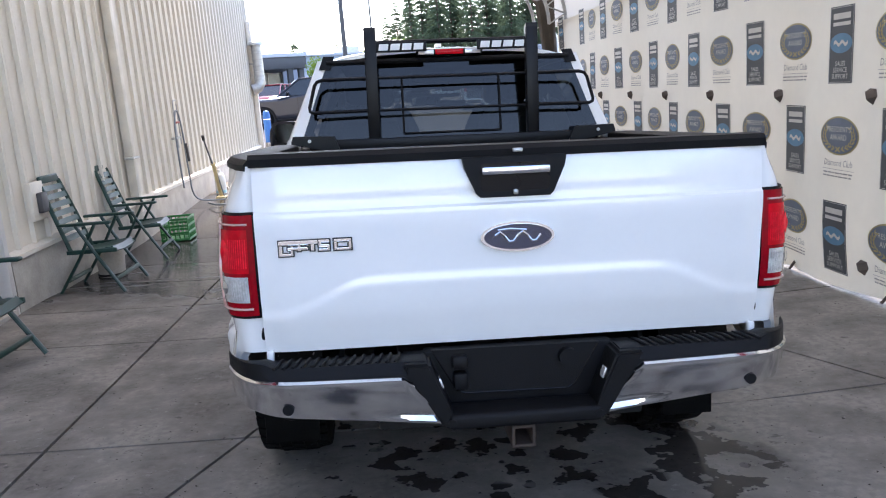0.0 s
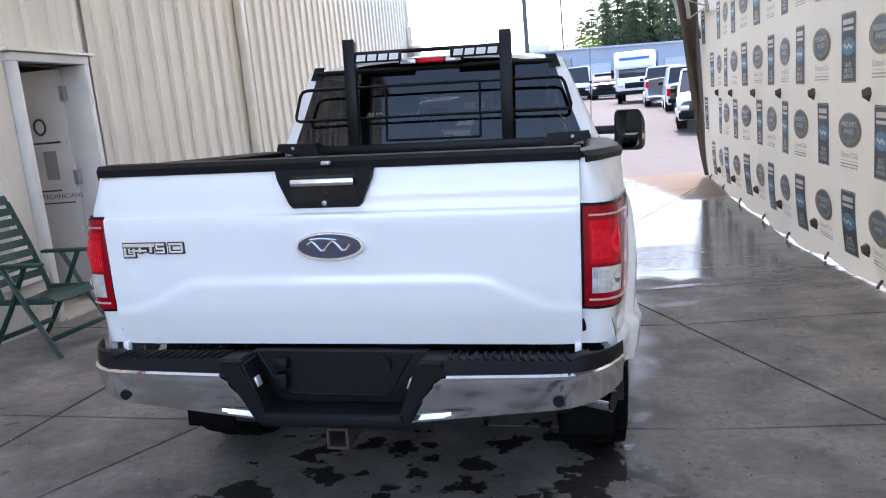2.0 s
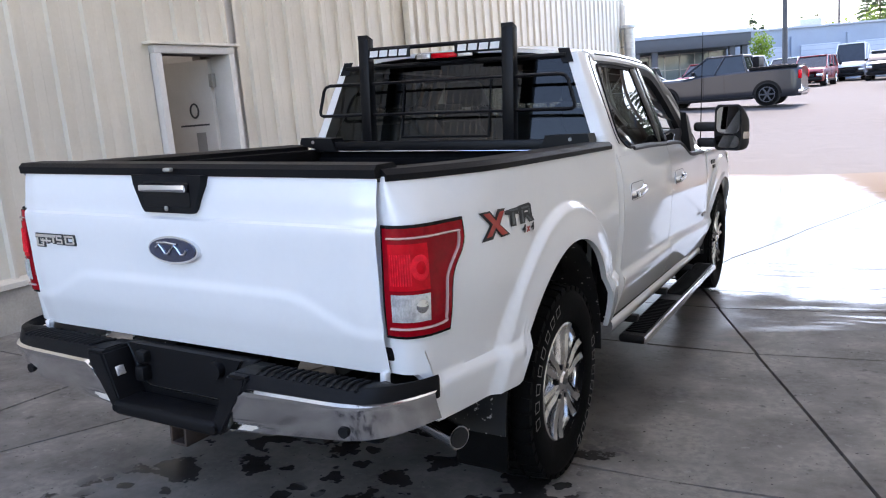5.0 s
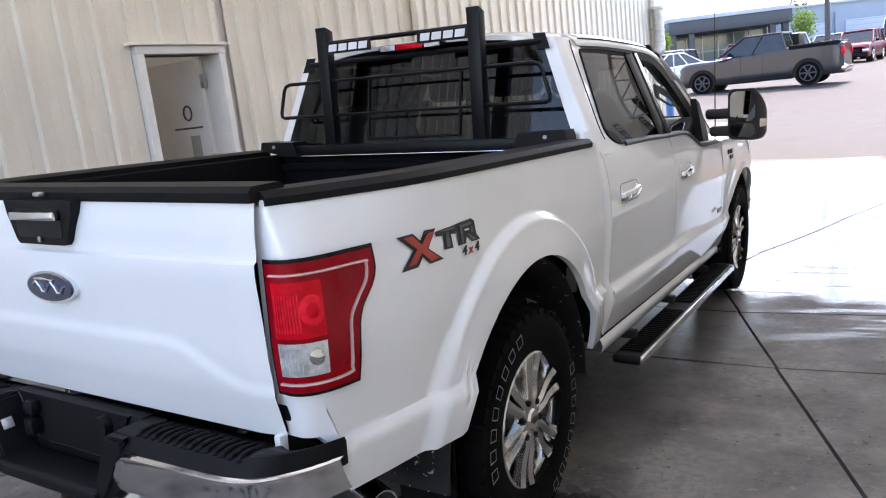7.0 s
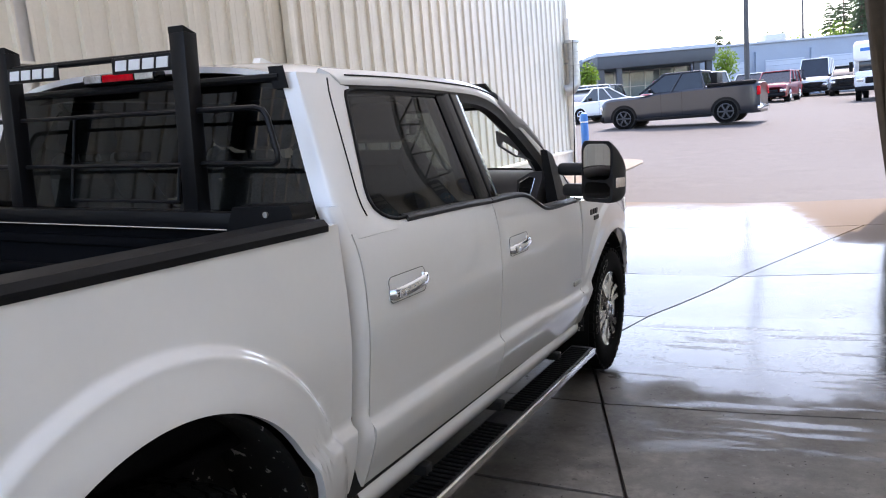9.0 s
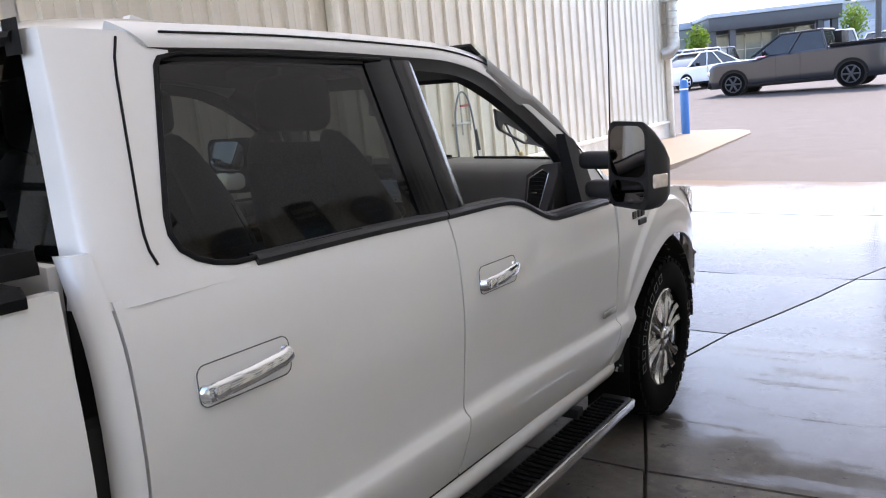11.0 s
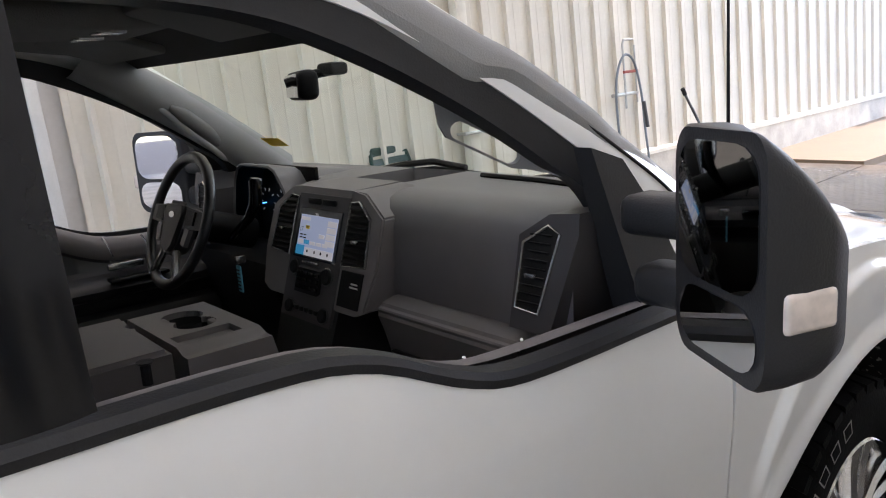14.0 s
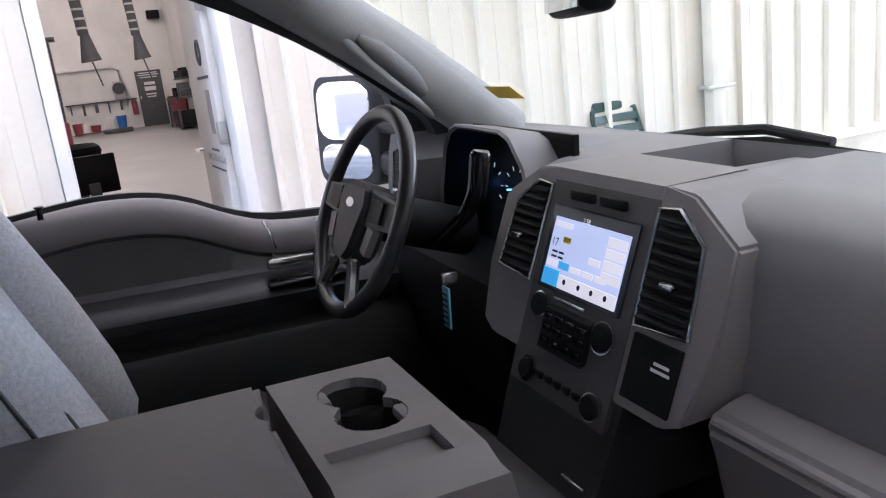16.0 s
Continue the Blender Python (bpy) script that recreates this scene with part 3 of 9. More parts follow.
curtain = thing("tarp_curtain", "cream printed tarp curtain laced along the bay", "curtain")
bm = sheet(lambda u, v: (lambda y: (lambda z: Vector((tarp_x(y, z), y, z)))(hem(y) + (2.5 - hem(y)) * v))(C0 + (CE - C0) * u), 220, 16)
part("tarp", bm, TARP, curtain)

PANELINK = mat("charcoal_print", (0.080, 0.086, 0.090), 0.6, 0, 0.15, 8, 120)
BLUEINK = mat("blue_print", (0.11, 0.25, 0.38), 0.6, 0, 0.2, 8, 120)
NAVYINK = mat("slate_print", (0.15, 0.18, 0.23), 0.6, 0, 0.15, 8, 120)
GOLDINK = mat("gold_print", (0.42, 0.34, 0.16), 0.6, 0, 0.2, 12, 120)
PALEINK = mat("pale_print", (0.62, 0.60, 0.55), 0.6, 0, 0.08, 12, 120)
GREYINK = mat("grey_print", (0.26, 0.24, 0.22), 0.6, 0, 0.1, 12, 120)


def on_tarp(yc, zc, off):
    return lambda u, v: Vector((tarp_x(yc - u, zc + v) - off, yc - u, zc + v))


def flat(bm, pts, place):
    bm.faces.new([bm.verts.new(place(*p)) for p in pts])


def strip_grid(bm, x0, y0, x1, y1, place, n=4):
    lay_sheet(bm, lambda u, v: place(x0 + (x1 - x0) * u, y0 + (y1 - y0) * v), n, n)


def dealer_panel(yc, zc):
    bm = bmesh.new()
    strip_grid(bm, -0.147, -0.262, 0.147, 0.262, on_tarp(yc, zc, 0.004), 6)
    p = part("printed_panel", bm, PANELINK, curtain)
    bm = bmesh.new()
    g = on_tarp(yc, zc, 0.0065)
    for x0, y0, x1, y1 in ((-0.14, 0.252, 0.14, 0.255), (-0.14, -0.255, 0.14, -0.252), (-0.14, -0.255, -0.137, 0.255), (0.137, -0.255, 0.14, 0.255)):
        strip_grid(bm, x0, y0, x1, y1, g, 2)
    strip_grid(bm, -0.105, 0.175, 0.105, 0.215, g, 2)
    strip_grid(bm, -0.105, 0.130, 0.105, 0.155, g, 2)
    for s, dz in (("SALES", -0.128), ("SERVICE", -0.172), ("SUPPORT", -0.216)):
        lay_text(bm, s, 0.048, lambda a, b: g(a, b + dz))
    part("lettering", bm, PALEINK, p)
    bm = bmesh.new()
    flat(bm, oval(0, 0.012, 0.135, 0.068, 28), on_tarp(yc, zc, 0.0065))
    part("oval_emblem", bm, BLUEINK, p)
    bm = bmesh.new()
    g = on_tarp(yc, zc, 0.009)
    tail = [(-0.085 + 0.17 * i / 10, 0.012 + 0.012 * math.sin(i * 1.3)) for i in range(11)]
    for (a, b), (c, d) in zip(tail, tail[1:]):
        flat(bm, [(a, b - 0.012), (c, d - 0.012), (c, d + 0.012), (a, b + 0.012)], g)
    part("emblem_stroke", bm, PALEINK, p)


def award_emblem(yc, zc):
    bm = bmesh.new()
    flat(bm, oval(0, 0.06, 0.235, 0.138, 36), on_tarp(yc, zc, 0.004))
    p = part("award_emblem", bm, GOLDINK, curtain)
    bm = bmesh.new()
    flat(bm, oval(0, 0.06, 0.222, 0.126, 36), on_tarp(yc, zc, 0.0065))
    part("emblem_field", bm, NAVYINK, p)
    bm = bmesh.new()
    g = on_tarp(yc, zc, 0.009)
    for s in (-1, 1):
        for i in range(9):
            a = radians(-86 + i * 15.5)
            for r, tw in ((0.84, 0.5), (0.99, -0.5)):
                cx, cy = s * 0.195 * r * math.cos(a), 0.06 + 0.105 * r * math.sin(a)
                w = math.atan2(math.cos(a) * 0.11, -math.sin(a) * 0.19 * s) + tw * s
                pts = [(cx + 0.022 * math.cos(w) * x - 0.008 * math.sin(w) * y, cy + 0.022 * math.sin(w) * x + 0.008 * math.cos(w) * y) for x, y in ((-1, 0), (-0.3, -1), (0.5, -0.7), (1, 0), (0.5, 0.7), (-0.3, 1))]
                flat(bm, pts, g)
    part("wreath", bm, GOLDINK, p)
    bm = bmesh.new()
    lay_text(bm, "PRESIDENT'S", 0.055, lambda a, b: g(a, b + 0.105), 0.29)
    lay_text(bm, "AWARD", 0.058, lambda a, b: g(a, b + 0.048), 0.20)
    part("lettering", bm, PALEINK, p)
    bm = bmesh.new()
    lay_text(bm, "Diamond Club", 0.068, lambda a, b: on_tarp(yc, zc, 0.004)(a + 0.12 * b, b - 0.135), 0.34)
    strip_grid(bm, -0.19, -0.182, 0.19, -0.179, on_tarp(yc, zc, 0.004), 2)
    for z in (-0.205, -0.23):
        x = -0.18
        while x < 0.17:
            w = 0.02 + 0.035 * abs(math.sin(37 * x + z * 50))
            strip_grid(bm, x, z - 0.005, min(0.18, x + w), z + 0.005, on_tarp(yc, zc, 0.004), 1)
            x += w + 0.008
    part("caption", bm, GREYINK, p)


for zc, shift in ((2.30, 0.60), (1.617, -0.02), (0.93, 0.58), (0.252, -0.02)):
    for k in range(-2, 8):
        y = 3.03 + shift + 1.24 * k
        if 1.0 < y < CE - 0.2:
            dealer_panel(y, zc)
        if 1.0 < y - 0.62 < CE - 1.6:
            award_emblem(y - 0.62 + (0 if shift > 0.1 else 1.24), zc)
FLAP = mat("brown_flap", (0.10, 0.075, 0.06), 0.7, 0, 0.3, 20, 90)
for k in range(0, 9):
    for z, sh in ((1.27, 0.0), (0.10, 0.05)):
        y = 2.62 + sh + 1.23 * k
        if y < CE - 0.2:
            bm = bmesh.new()
            g0, g1 = on_tarp(y, z, 0.005), on_tarp(y, z, 0.055)
            a = [bm.verts.new(q) for q in (g0(-0.035, 0.05), g0(0.03, 0.045), g0(0.045, 0.0), g0(0.0, -0.06), g0(-0.045, 0.0), g1(-0.012, 0.03), g1(0.0, -0.02))]
            for f in ((0, 1, 5), (1, 2, 5), (2, 6, 5), (2, 3, 6), (3, 4, 6), (4, 5, 6), (4, 0, 5)):
                bm.faces.new([a[i] for i in f])
            part("tie_flap", bm, FLAP, curtain)
# ties at the hem
for k in range(0, 9):
    y = 2.45 + 1.23 * k
    if y < CE:
        z = hem(y)
        part("hem_tie", tubem([(tarp_x(y, z) - 0.01, y - 0.03, z + 0.05), (tarp_x(y, z) - 0.035, y, z - 0.01), (tarp_x(y, z) - 0.02, y + 0.03, gz(CX, y) + 0.01)], 0.012, 6), FLAP, curtain)
# dark canvas flap that closes the end of the tarp
CANVAS = mat("brown_canvas", (0.085, 0.068, 0.052), 0.8, 0, 0.3, 5, 60, bump=0.3)
bm = sheet(lambda u, v: Vector((tarp_x(CE, 2.7 * v) - 0.01 - (0.04 + 0.32 * v ** 1.3) * u + 0.02 * math.sin(9 * u + 5 * v), CE + 0.02 + 0.10 * u + 0.03 * math.sin(12 * u + 2), gz(CX, CE) + 0.03 + 3.0 * v)), 14, 16)
part("end_flap", bm, CANVAS, curtain, "dark brown canvas end flap")

# ---- canopy over the bay ----
FABRIC = bpy.data.materials.new("canopy_fabric")
FABRIC.use_nodes = True
fn, fk = FABRIC.node_tree.nodes, FABRIC.node_tree.links
fn.remove(fn["Principled BSDF"])
fa, fb, fm, ft = fn.new("ShaderNodeBsdfDiffuse"), fn.new("ShaderNodeBsdfTranslucent"), fn.new("ShaderNodeMixShader"), fn.new("ShaderNodeTexNoise")
ft.inputs["Scale"].default_value = 1.5
fa.inputs[0].default_value, fb.inputs[0].default_value = (0.66, 0.63, 0.56, 1), (0.80, 0.76, 0.68, 1)
fm.inputs[0].default_value = 0.3
fk.new(fa.outputs[0], fm.inputs[1])
fk.new(fb.outputs[0], fm.inputs[2])
fk.new(fm.outputs[0], fn["Material Output"].inputs[0])


def hoop(a):
    """The canopy's curve: from the curtain's head over to the wall."""
    return -3.5 + 6.44 * math.cos(a / 2), 2.45 + 3.0 * math.sin(a / 2)


canopy = thing("canopy", "arched fabric canopy on steel hoops over the wash bay", "canopy")
bm = sheet(lambda u, v: (lambda p: Vector((p[0] + 0.03, -1.6 + (C1 + 1.7) * u, p[1] + 0.05)))(hoop(math.pi * (-0.01 + 1.0 * v))), 20, 28)
part("cover", bm, FABRIC, canopy)
for y in (C1, C1 - 1.2, C1 - 4.8, C1 - 8.4, C1 - 13.6):
    bm = bmesh.new()
    top = [hoop(math.pi * i / 30) for i in range(31)]
    tube(bm, [(x, y, z) for x, z in top], 0.03, 8)
    low = [(-3.5 + (x + 3.5) * 0.955, 2.45 + (z - 2.45) * 0.92) for x, z in top]
    tube(bm, [(x, y, z) for x, z in low], 0.03, 8)
    for i in range(1, 30, 2):
        tube(bm, [(top[i][0], y, top[i][1]), (low[i + 1][0], y, low[i + 1][1])], 0.012, 6)
        tube(bm, [(top[i][0], y, top[i][1]), (low[i - 1][0], y, low[i - 1][1])], 0.012, 6)
    part("hoop", bm, GALV, canopy)
    part("post", tubem([(3.04, y, gz(3.0, y)), (3.04, y, 2.3), (2.94, y, 2.5)], 0.035, 8), GALV, canopy)
bm = sheet(lambda u, v: (lambda p: Vector((p[0], C1 + 0.12 + 0.25 * v, p[1] + 0.05 - 0.3 * v)))(hoop(math.pi * u)), 40, 3)
part("end_skirt", bm, CANVAS, canopy, "dark brown canvas skirt at the open end")

# ---- the pickup: x to its right, y ahead of the tailgate, z above the floor it stands on ----
truck = thing("pickup_truck", "white crew-cab pickup with black headache rack and chrome bumper", "pickup truck", at=TILT)
RW, FW = 1.085, 4.77
SIDE = [(0.36, 0.87), (0.44, 0.905), (0.56, 0.948), (0.628, 0.968), (0.668, 0.969), (0.684, 0.950), (0.74, 0.951), (0.95, 0.966), (1.08, 0.962), (1.18, 0.950), (1.25, 0.930), (1.31, 0.902)]
BEDSIDE = [(z + (0.034 if 0.6 < z < 0.7 else 0.0), x) for z, x in SIDE[:-3]] + [(1.18, 0.953), (1.25, 0.946), (1.34, 0.938)]


def flare(y, z, cy):
    """How far the skin stands out round a wheel opening."""
    if cy > 3:
        e = math.hypot((y - 4.74) / 0.50, max(0.0, z - 0.62) / 0.485)
        bulge = 0.020 * (1 - smooth(0.965, 1.015, e)) * (smooth(0.60, 0.88, z) if y < 4.7 else 1.0)
        return bulge + 0.012 * (1 - smooth(0.52, 0.585, math.hypot(y - cy, z - 0.40))) * (smooth(0.50, 0.75, z) if y < cy else 1.0)
    r = math.hypot((y - cy) * 1.06, z - 0.40)
    return 0.030 * (1 - smooth(0.705, 0.738, r)) + 0.012 * (1 - smooth(0.58, 0.70, r))


def arch(y, cy, floor_z):
    w, h = (0.505, 0.525) if cy > 3 else (0.545, 0.585)
    d = abs(y - cy) / w
    return floor_z if d >= 1 else max(floor_z, 0.40 + h * math.sqrt(1 - d * d))


def mirrored(make):
    for s in (1, -1):
        make(s)


def panel(name, ys, zlo, zhi, xf, s, nv=22, depth=0.02, material=None, parent=None, label=""):
    """A body panel: columns at ys from zlo(y) to zhi(y), skin at x = xf(y, z) on side s."""
    bm = bmesh.new()
    rows = []
    for y in ys:
        a, b = zlo(y), zhi(y)
        rows.append([bm.verts.new((s * xf(y, a + (b - a) * j / nv), y, a + (b - a) * j / nv)) for j in range(nv + 1)])
    inner = [[bm.verts.new((v.co.x - s * depth, v.co.y, v.co.z)) for v in (r[0], r[-1])] for r in rows]
    for i in range(len(ys) - 1):
        for j in range(nv):
            bm.faces.new((rows[i][j], rows[i + 1][j], rows[i + 1][j + 1], rows[i][j + 1]))
        bm.faces.new((rows[i][0], rows[i + 1][0], inner[i + 1][0], inner[i][0]))
        bm.faces.new((rows[i][-1], inner[i][1], inner[i + 1][1], rows[i + 1][-1]))
    for r in (0, -1):
        vs = [bm.verts.new((v.co.x - s * depth, v.co.y, v.co.z)) for v in rows[r]]
        for j in range(nv):
            bm.faces.new((rows[r][j], rows[r][j + 1], vs[j + 1], vs[j]))
    return part(name, bm, material or PAINT, parent or truck, label, 50)


def span(a, b, n):
    return [a + (b - a) * i / n for i in range(n + 1)]


# bed sides with their rounded rear corners
CORNER = [(0.0, (0.787, 0.040)), (0.05, (0.832, 0.038)), (0.085, (0.862, 0.052)), (0.12, (0.884, 0.080)), (0.17, (0.900, 0.128)), (0.24, (0.912, 0.198)), (0.34, (0.930, 0.298)), (0.46, (0.948, 0.415)), (0.60, (0.958, 0.554)), (0.80, (0.964, 0.754)), (1.2, (0.965, 1.154))]


def corner(sv):
    """Plan of the bed side by its length sv from the tailgate gap."""
    x = curve([(a, p[0]) for a, p in CORNER], sv)
    y = curve([(a, p[1]) for a, p in CORNER], sv) if sv < 1.2 else 1.154 + sv - 1.2
    return x, y


def bed_point(sv, z, off=0.0):
    x, y = corner(sv)
    x2, y2 = corner(sv + 0.01)
    nx, ny = (y2 - y), -(x2 - x)
    q = math.hypot(nx, ny)
    lean = 0.035 * smooth(1.0, 0.62, z) * smooth(0.30, 0.0, sv)
    k = curve(BEDSIDE, z) / 0.965 - 0.05 * smooth(1.17, 1.34, z) * smooth(0.55, 0.05, sv)
    return x * (k if sv > 0.1 else 1 - (1 - k) * sv / 0.1) + flare(y, z, RW) + nx / q * off, y + ny / q * off + lean


def bedside(s):
    svs = span(0, 0.46, 18) + span(0.46, 1.855, 64)[1:]
    bm = bmesh.new()
    nv, rows = 56, []
    for sv in svs:
        y = corner(sv)[1]
        a, b = arch(y, RW, 0.738 - 0.165 * smooth(0.075, 0.125, y) - 0.08 * smooth(1.3, 1.6, y)), 1.318
        col = []
        for j in range(nv + 1):
            z = a + (b - a) * j / nv
            px, py = bed_point(sv, z)
            col.append(bm.verts.new((s * px, py, z)))
        rows.append(col)
    for i in range(len(rows) - 1):
        for j in range(nv):
            bm.faces.new((rows[i][j], rows[i + 1][j], rows[i + 1][j + 1], rows[i][j + 1]))
    edge = [e for e in bm.edges if e.is_boundary]
    r = bmesh.ops.extrude_edge_only(bm, edges=edge)
    for v in (v for v in r["geom"] if isinstance(v, bmesh.types.BMVert)):
        v.co.x -= s * 0.025
    part("bed_side", bm, PAINT, truck, angle=50)
    # black cap along the bed rail
    bm = bmesh.new()
    prof = [(0.006, -0.014), (0.007, 0.004), (-0.008, 0.020), (-0.11, 0.020), (-0.125, 0.012), (-0.125, -0.03)]
    rings = []
    for sv in [0.0, 0.05, 0.1, 0.16, 0.24, 0.34] + span(0.46, 1.80, 10):
        px, py = bed_point(sv, 1.31)
        rings.append([bm.verts.new((s * (px + a), py, 1.318 + b)) for a, b in prof])
    for A, B in zip(rings, rings[1:]):
        for j in range(len(prof) - 1):
            bm.faces.new((A[j], B[j], B[j + 1], A[j + 1]))
    bm.faces.new(rings[0])
    bm.faces.new(rings[-1][::-1])
    part("rail_cap", bm, TRIM, truck, "black plastic bed rail cap")


mirrored(bedside)

# bed: floor, inner walls, front wall
for s in (1, -1):
    part("bed_wall", boxm((s * 0.775, 0.97, 1.03), (0.05, 1.66, 0.56), 0.01), LINER, truck)
    part("wheel_house", boxm((s * 0.66, RW, 0.90), (0.24, 0.95, 0.24), 0.05, seg=3), LINER, truck)
part("bed_floor", boxm((0, 0.93, 0.80), (1.6, 1.75, 0.05), 0.01), LINER, truck)
bed_front = part("bed_front", boxm((0, 1.80, 1.05), (1.62, 0.04, 0.52), 0.01), LINER, truck)
for z, d in ((1.245, 0.030), (1.135, 0.045), (0.99, 0.055)):
    part("step", boxm((0, 1.79 - d / 2, z), (1.52, d, 0.035), 0.008), LINER, bed_front)

# tailgate: leaning skin with an upper crease and a lower bulge
LEAN = [(0.73, 0.052), (0.80, 0.034), (0.86, 0.018), (0.95, 0.006), (1.08, 0.0), (1.172, -0.001), (1.180, 0.008), (1.25, 0.012), (1.32, 0.022)]


def gate_y(x, z):
    ax = abs(x)
    ridge = curve([(0.0, 0.962), (0.42, 0.960), (0.50, 0.952), (0.60, 0.905), (0.68, 0.872), (0.74, 0.864), (0.80, 0.864)], ax)
    return curve(LEAN, z) + 0.0065 * smooth(ridge - 0.022, ridge + 0.022, z) * smooth(1.17, 1.0, z) - 0.005 + 0.012 * smooth(0.70, 0.80, ax)


gate = part("tailgate", sheet(lambda u, v: (lambda x, z: Vector((x, gate_y(x, z), z)))(-0.785 + 1.57 * u, 0.738 + 0.58 * v), 90, 80), PAINT, truck, angle=18)
part("gate_inner", boxm((0, 0.085, 1.02), (1.56, 0.05, 0.56), 0.01), TRIM, gate)
bm = prismm([(-0.010, -0.004), (-0.014, 0.020), (0.0, 0.034), (0.09, 0.036), (0.105, 0.022), (0.105, -0.004)], lambda a, b: Vector((-0.79, 0.02 + a, 1.318 + b)), lambda a, b: Vector((0.79, 0.02 + a, 1.318 + b)))
part("gate_cap", bm, TRIM, gate, "black plastic tailgate cap")
# handle bezel with its pocket and chrome grip
bz = lambda a, b, d: Vector((a, gate_y(a, b) - d, b))
out = [(-0.158, 1.318), (0.158, 1.318), (0.152, 1.285), (0.118, 1.208), (0.106, 1.196), (-0.106, 1.196), (-0.118, 1.208), (-0.152, 1.285)]
bezel = part("handle_bezel", prismm(out, lambda a, b: Vector((a, -0.016, b)), lambda a, b: Vector((a, 0.03, b))), TRIM, gate, "black handle bezel")
part("pocket", prismm(rounded(-0.105, 1.215, 0.105, 1.298, 0.012), lambda a, b: Vector((a, -0.018, b)), lambda a, b: Vector((a, 0.0, b))), GLOSSBLACK, bezel)
part("grip", boxm((0, -0.030, 1.277), (0.208, 0.022, 0.026), 0.008), CHROME, bezel, "chrome grip")
part("lock", boxm((0.0, -0.021, 1.211), (0.016, 0.008, 0.016), 0.005), GALV, bezel)
# oval badge
bz_y = gate_y(0, 1.075)
bm = bmesh.new()
prism(bm, oval(0.004, 1.074, 0.113, 0.046, 48), lambda a, b: Vector((a, bz_y - 0.014, b)), lambda a, b: Vector((a, bz_y + 0.004, b)))
badge = part("oval_badge", bm, CHROME, gate, "oval blue badge with chrome rim")
part("badge_field", prismm(oval(0.004, 1.074, 0.104, 0.039, 48), lambda a, b: Vector((a, bz_y - 0.0175, b)), lambda a, b: Vector((a, bz_y - 0.01, b))), BADGEBLUE, badge)
bm = tubem([(-0.066 + 0.014 * i, bz_y - 0.019, 1.074 + 0.016 * math.sin(i * 1.25 + 0.4)) for i in range(11)], 0.0042, 6)
tube(bm, [(-0.058, bz_y - 0.019, 1.096), (-0.02, bz_y - 0.019, 1.099), (0.03, bz_y - 0.019, 1.094)], 0.0038, 6)
part("badge_stroke", bm, CHROME, badge)
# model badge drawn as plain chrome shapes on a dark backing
for x0, x1, z0, z1 in ((-0.716, -0.60, 1.082, 1.094), (-0.716, -0.706, 1.048, 1.094), (-0.716, -0.676, 1.048, 1.056), (-0.682, -0.674, 1.048, 1.080), (-0.66, -0.651, 1.062, 1.09), (-0.69, -0.63, 1.066, 1.074), (-0.622, -0.611, 1.062, 1.094), (-0.598, -0.565, 1.086, 1.094), (-0.598, -0.59, 1.074, 1.094), (-0.598, -0.565, 1.072, 1.080), (-0.573, -0.565, 1.062, 1.080), (-0.598, -0.565, 1.060, 1.067), (-0.552, -0.500, 1.086, 1.094), (-0.552, -0.543, 1.060, 1.094), (-0.509, -0.500, 1.060, 1.094), (-0.552, -0.500, 1.060, 1.067)):
    c = Vector(((x0 + x1) / 2, gate_y((x0 + x1) / 2, z0), (z0 + z1) / 2))
    back = part("badge_stroke", boxm(c - Vector((0, 0.002, 0)), (x1 - x0 + 0.007, 0.008, z1 - z0 + 0.007), 0.0015, seg=1), DECALDARK, gate)
    part("badge_bar", boxm(c - Vector((0, 0.005, 0)), (x1 - x0, 0.008, z1 - z0), 0.0015, seg=1), CHROME, back)
part("reverse_eye", boxm((0.01, -0.01, 1.335), (0.03, 0.02, 0.012), 0.004), GALV, gate)


# tail lamps that wrap the corner
def lamp_shell(s, z0, z1, s0, s1, off, n=10, m=12):
    def f(u, v):
        z = z0 + (z1 - z0) * v
        hi = s1(z) if callable(s1) else s1
        lo = s0(z) if callable(s0) else s0
        sv = lo + (hi - lo) * u
        x, y = bed_point(sv, z, off)
        return Vector((s * x, y, z))
    return sheet(f, n, m)


LAMP_EDGE = [(0.855, 0.232), (0.90, 0.238), (1.00, 0.246), (1.04, 0.262), (1.08, 0.296), (1.12, 0.314), (1.182, 0.312)]


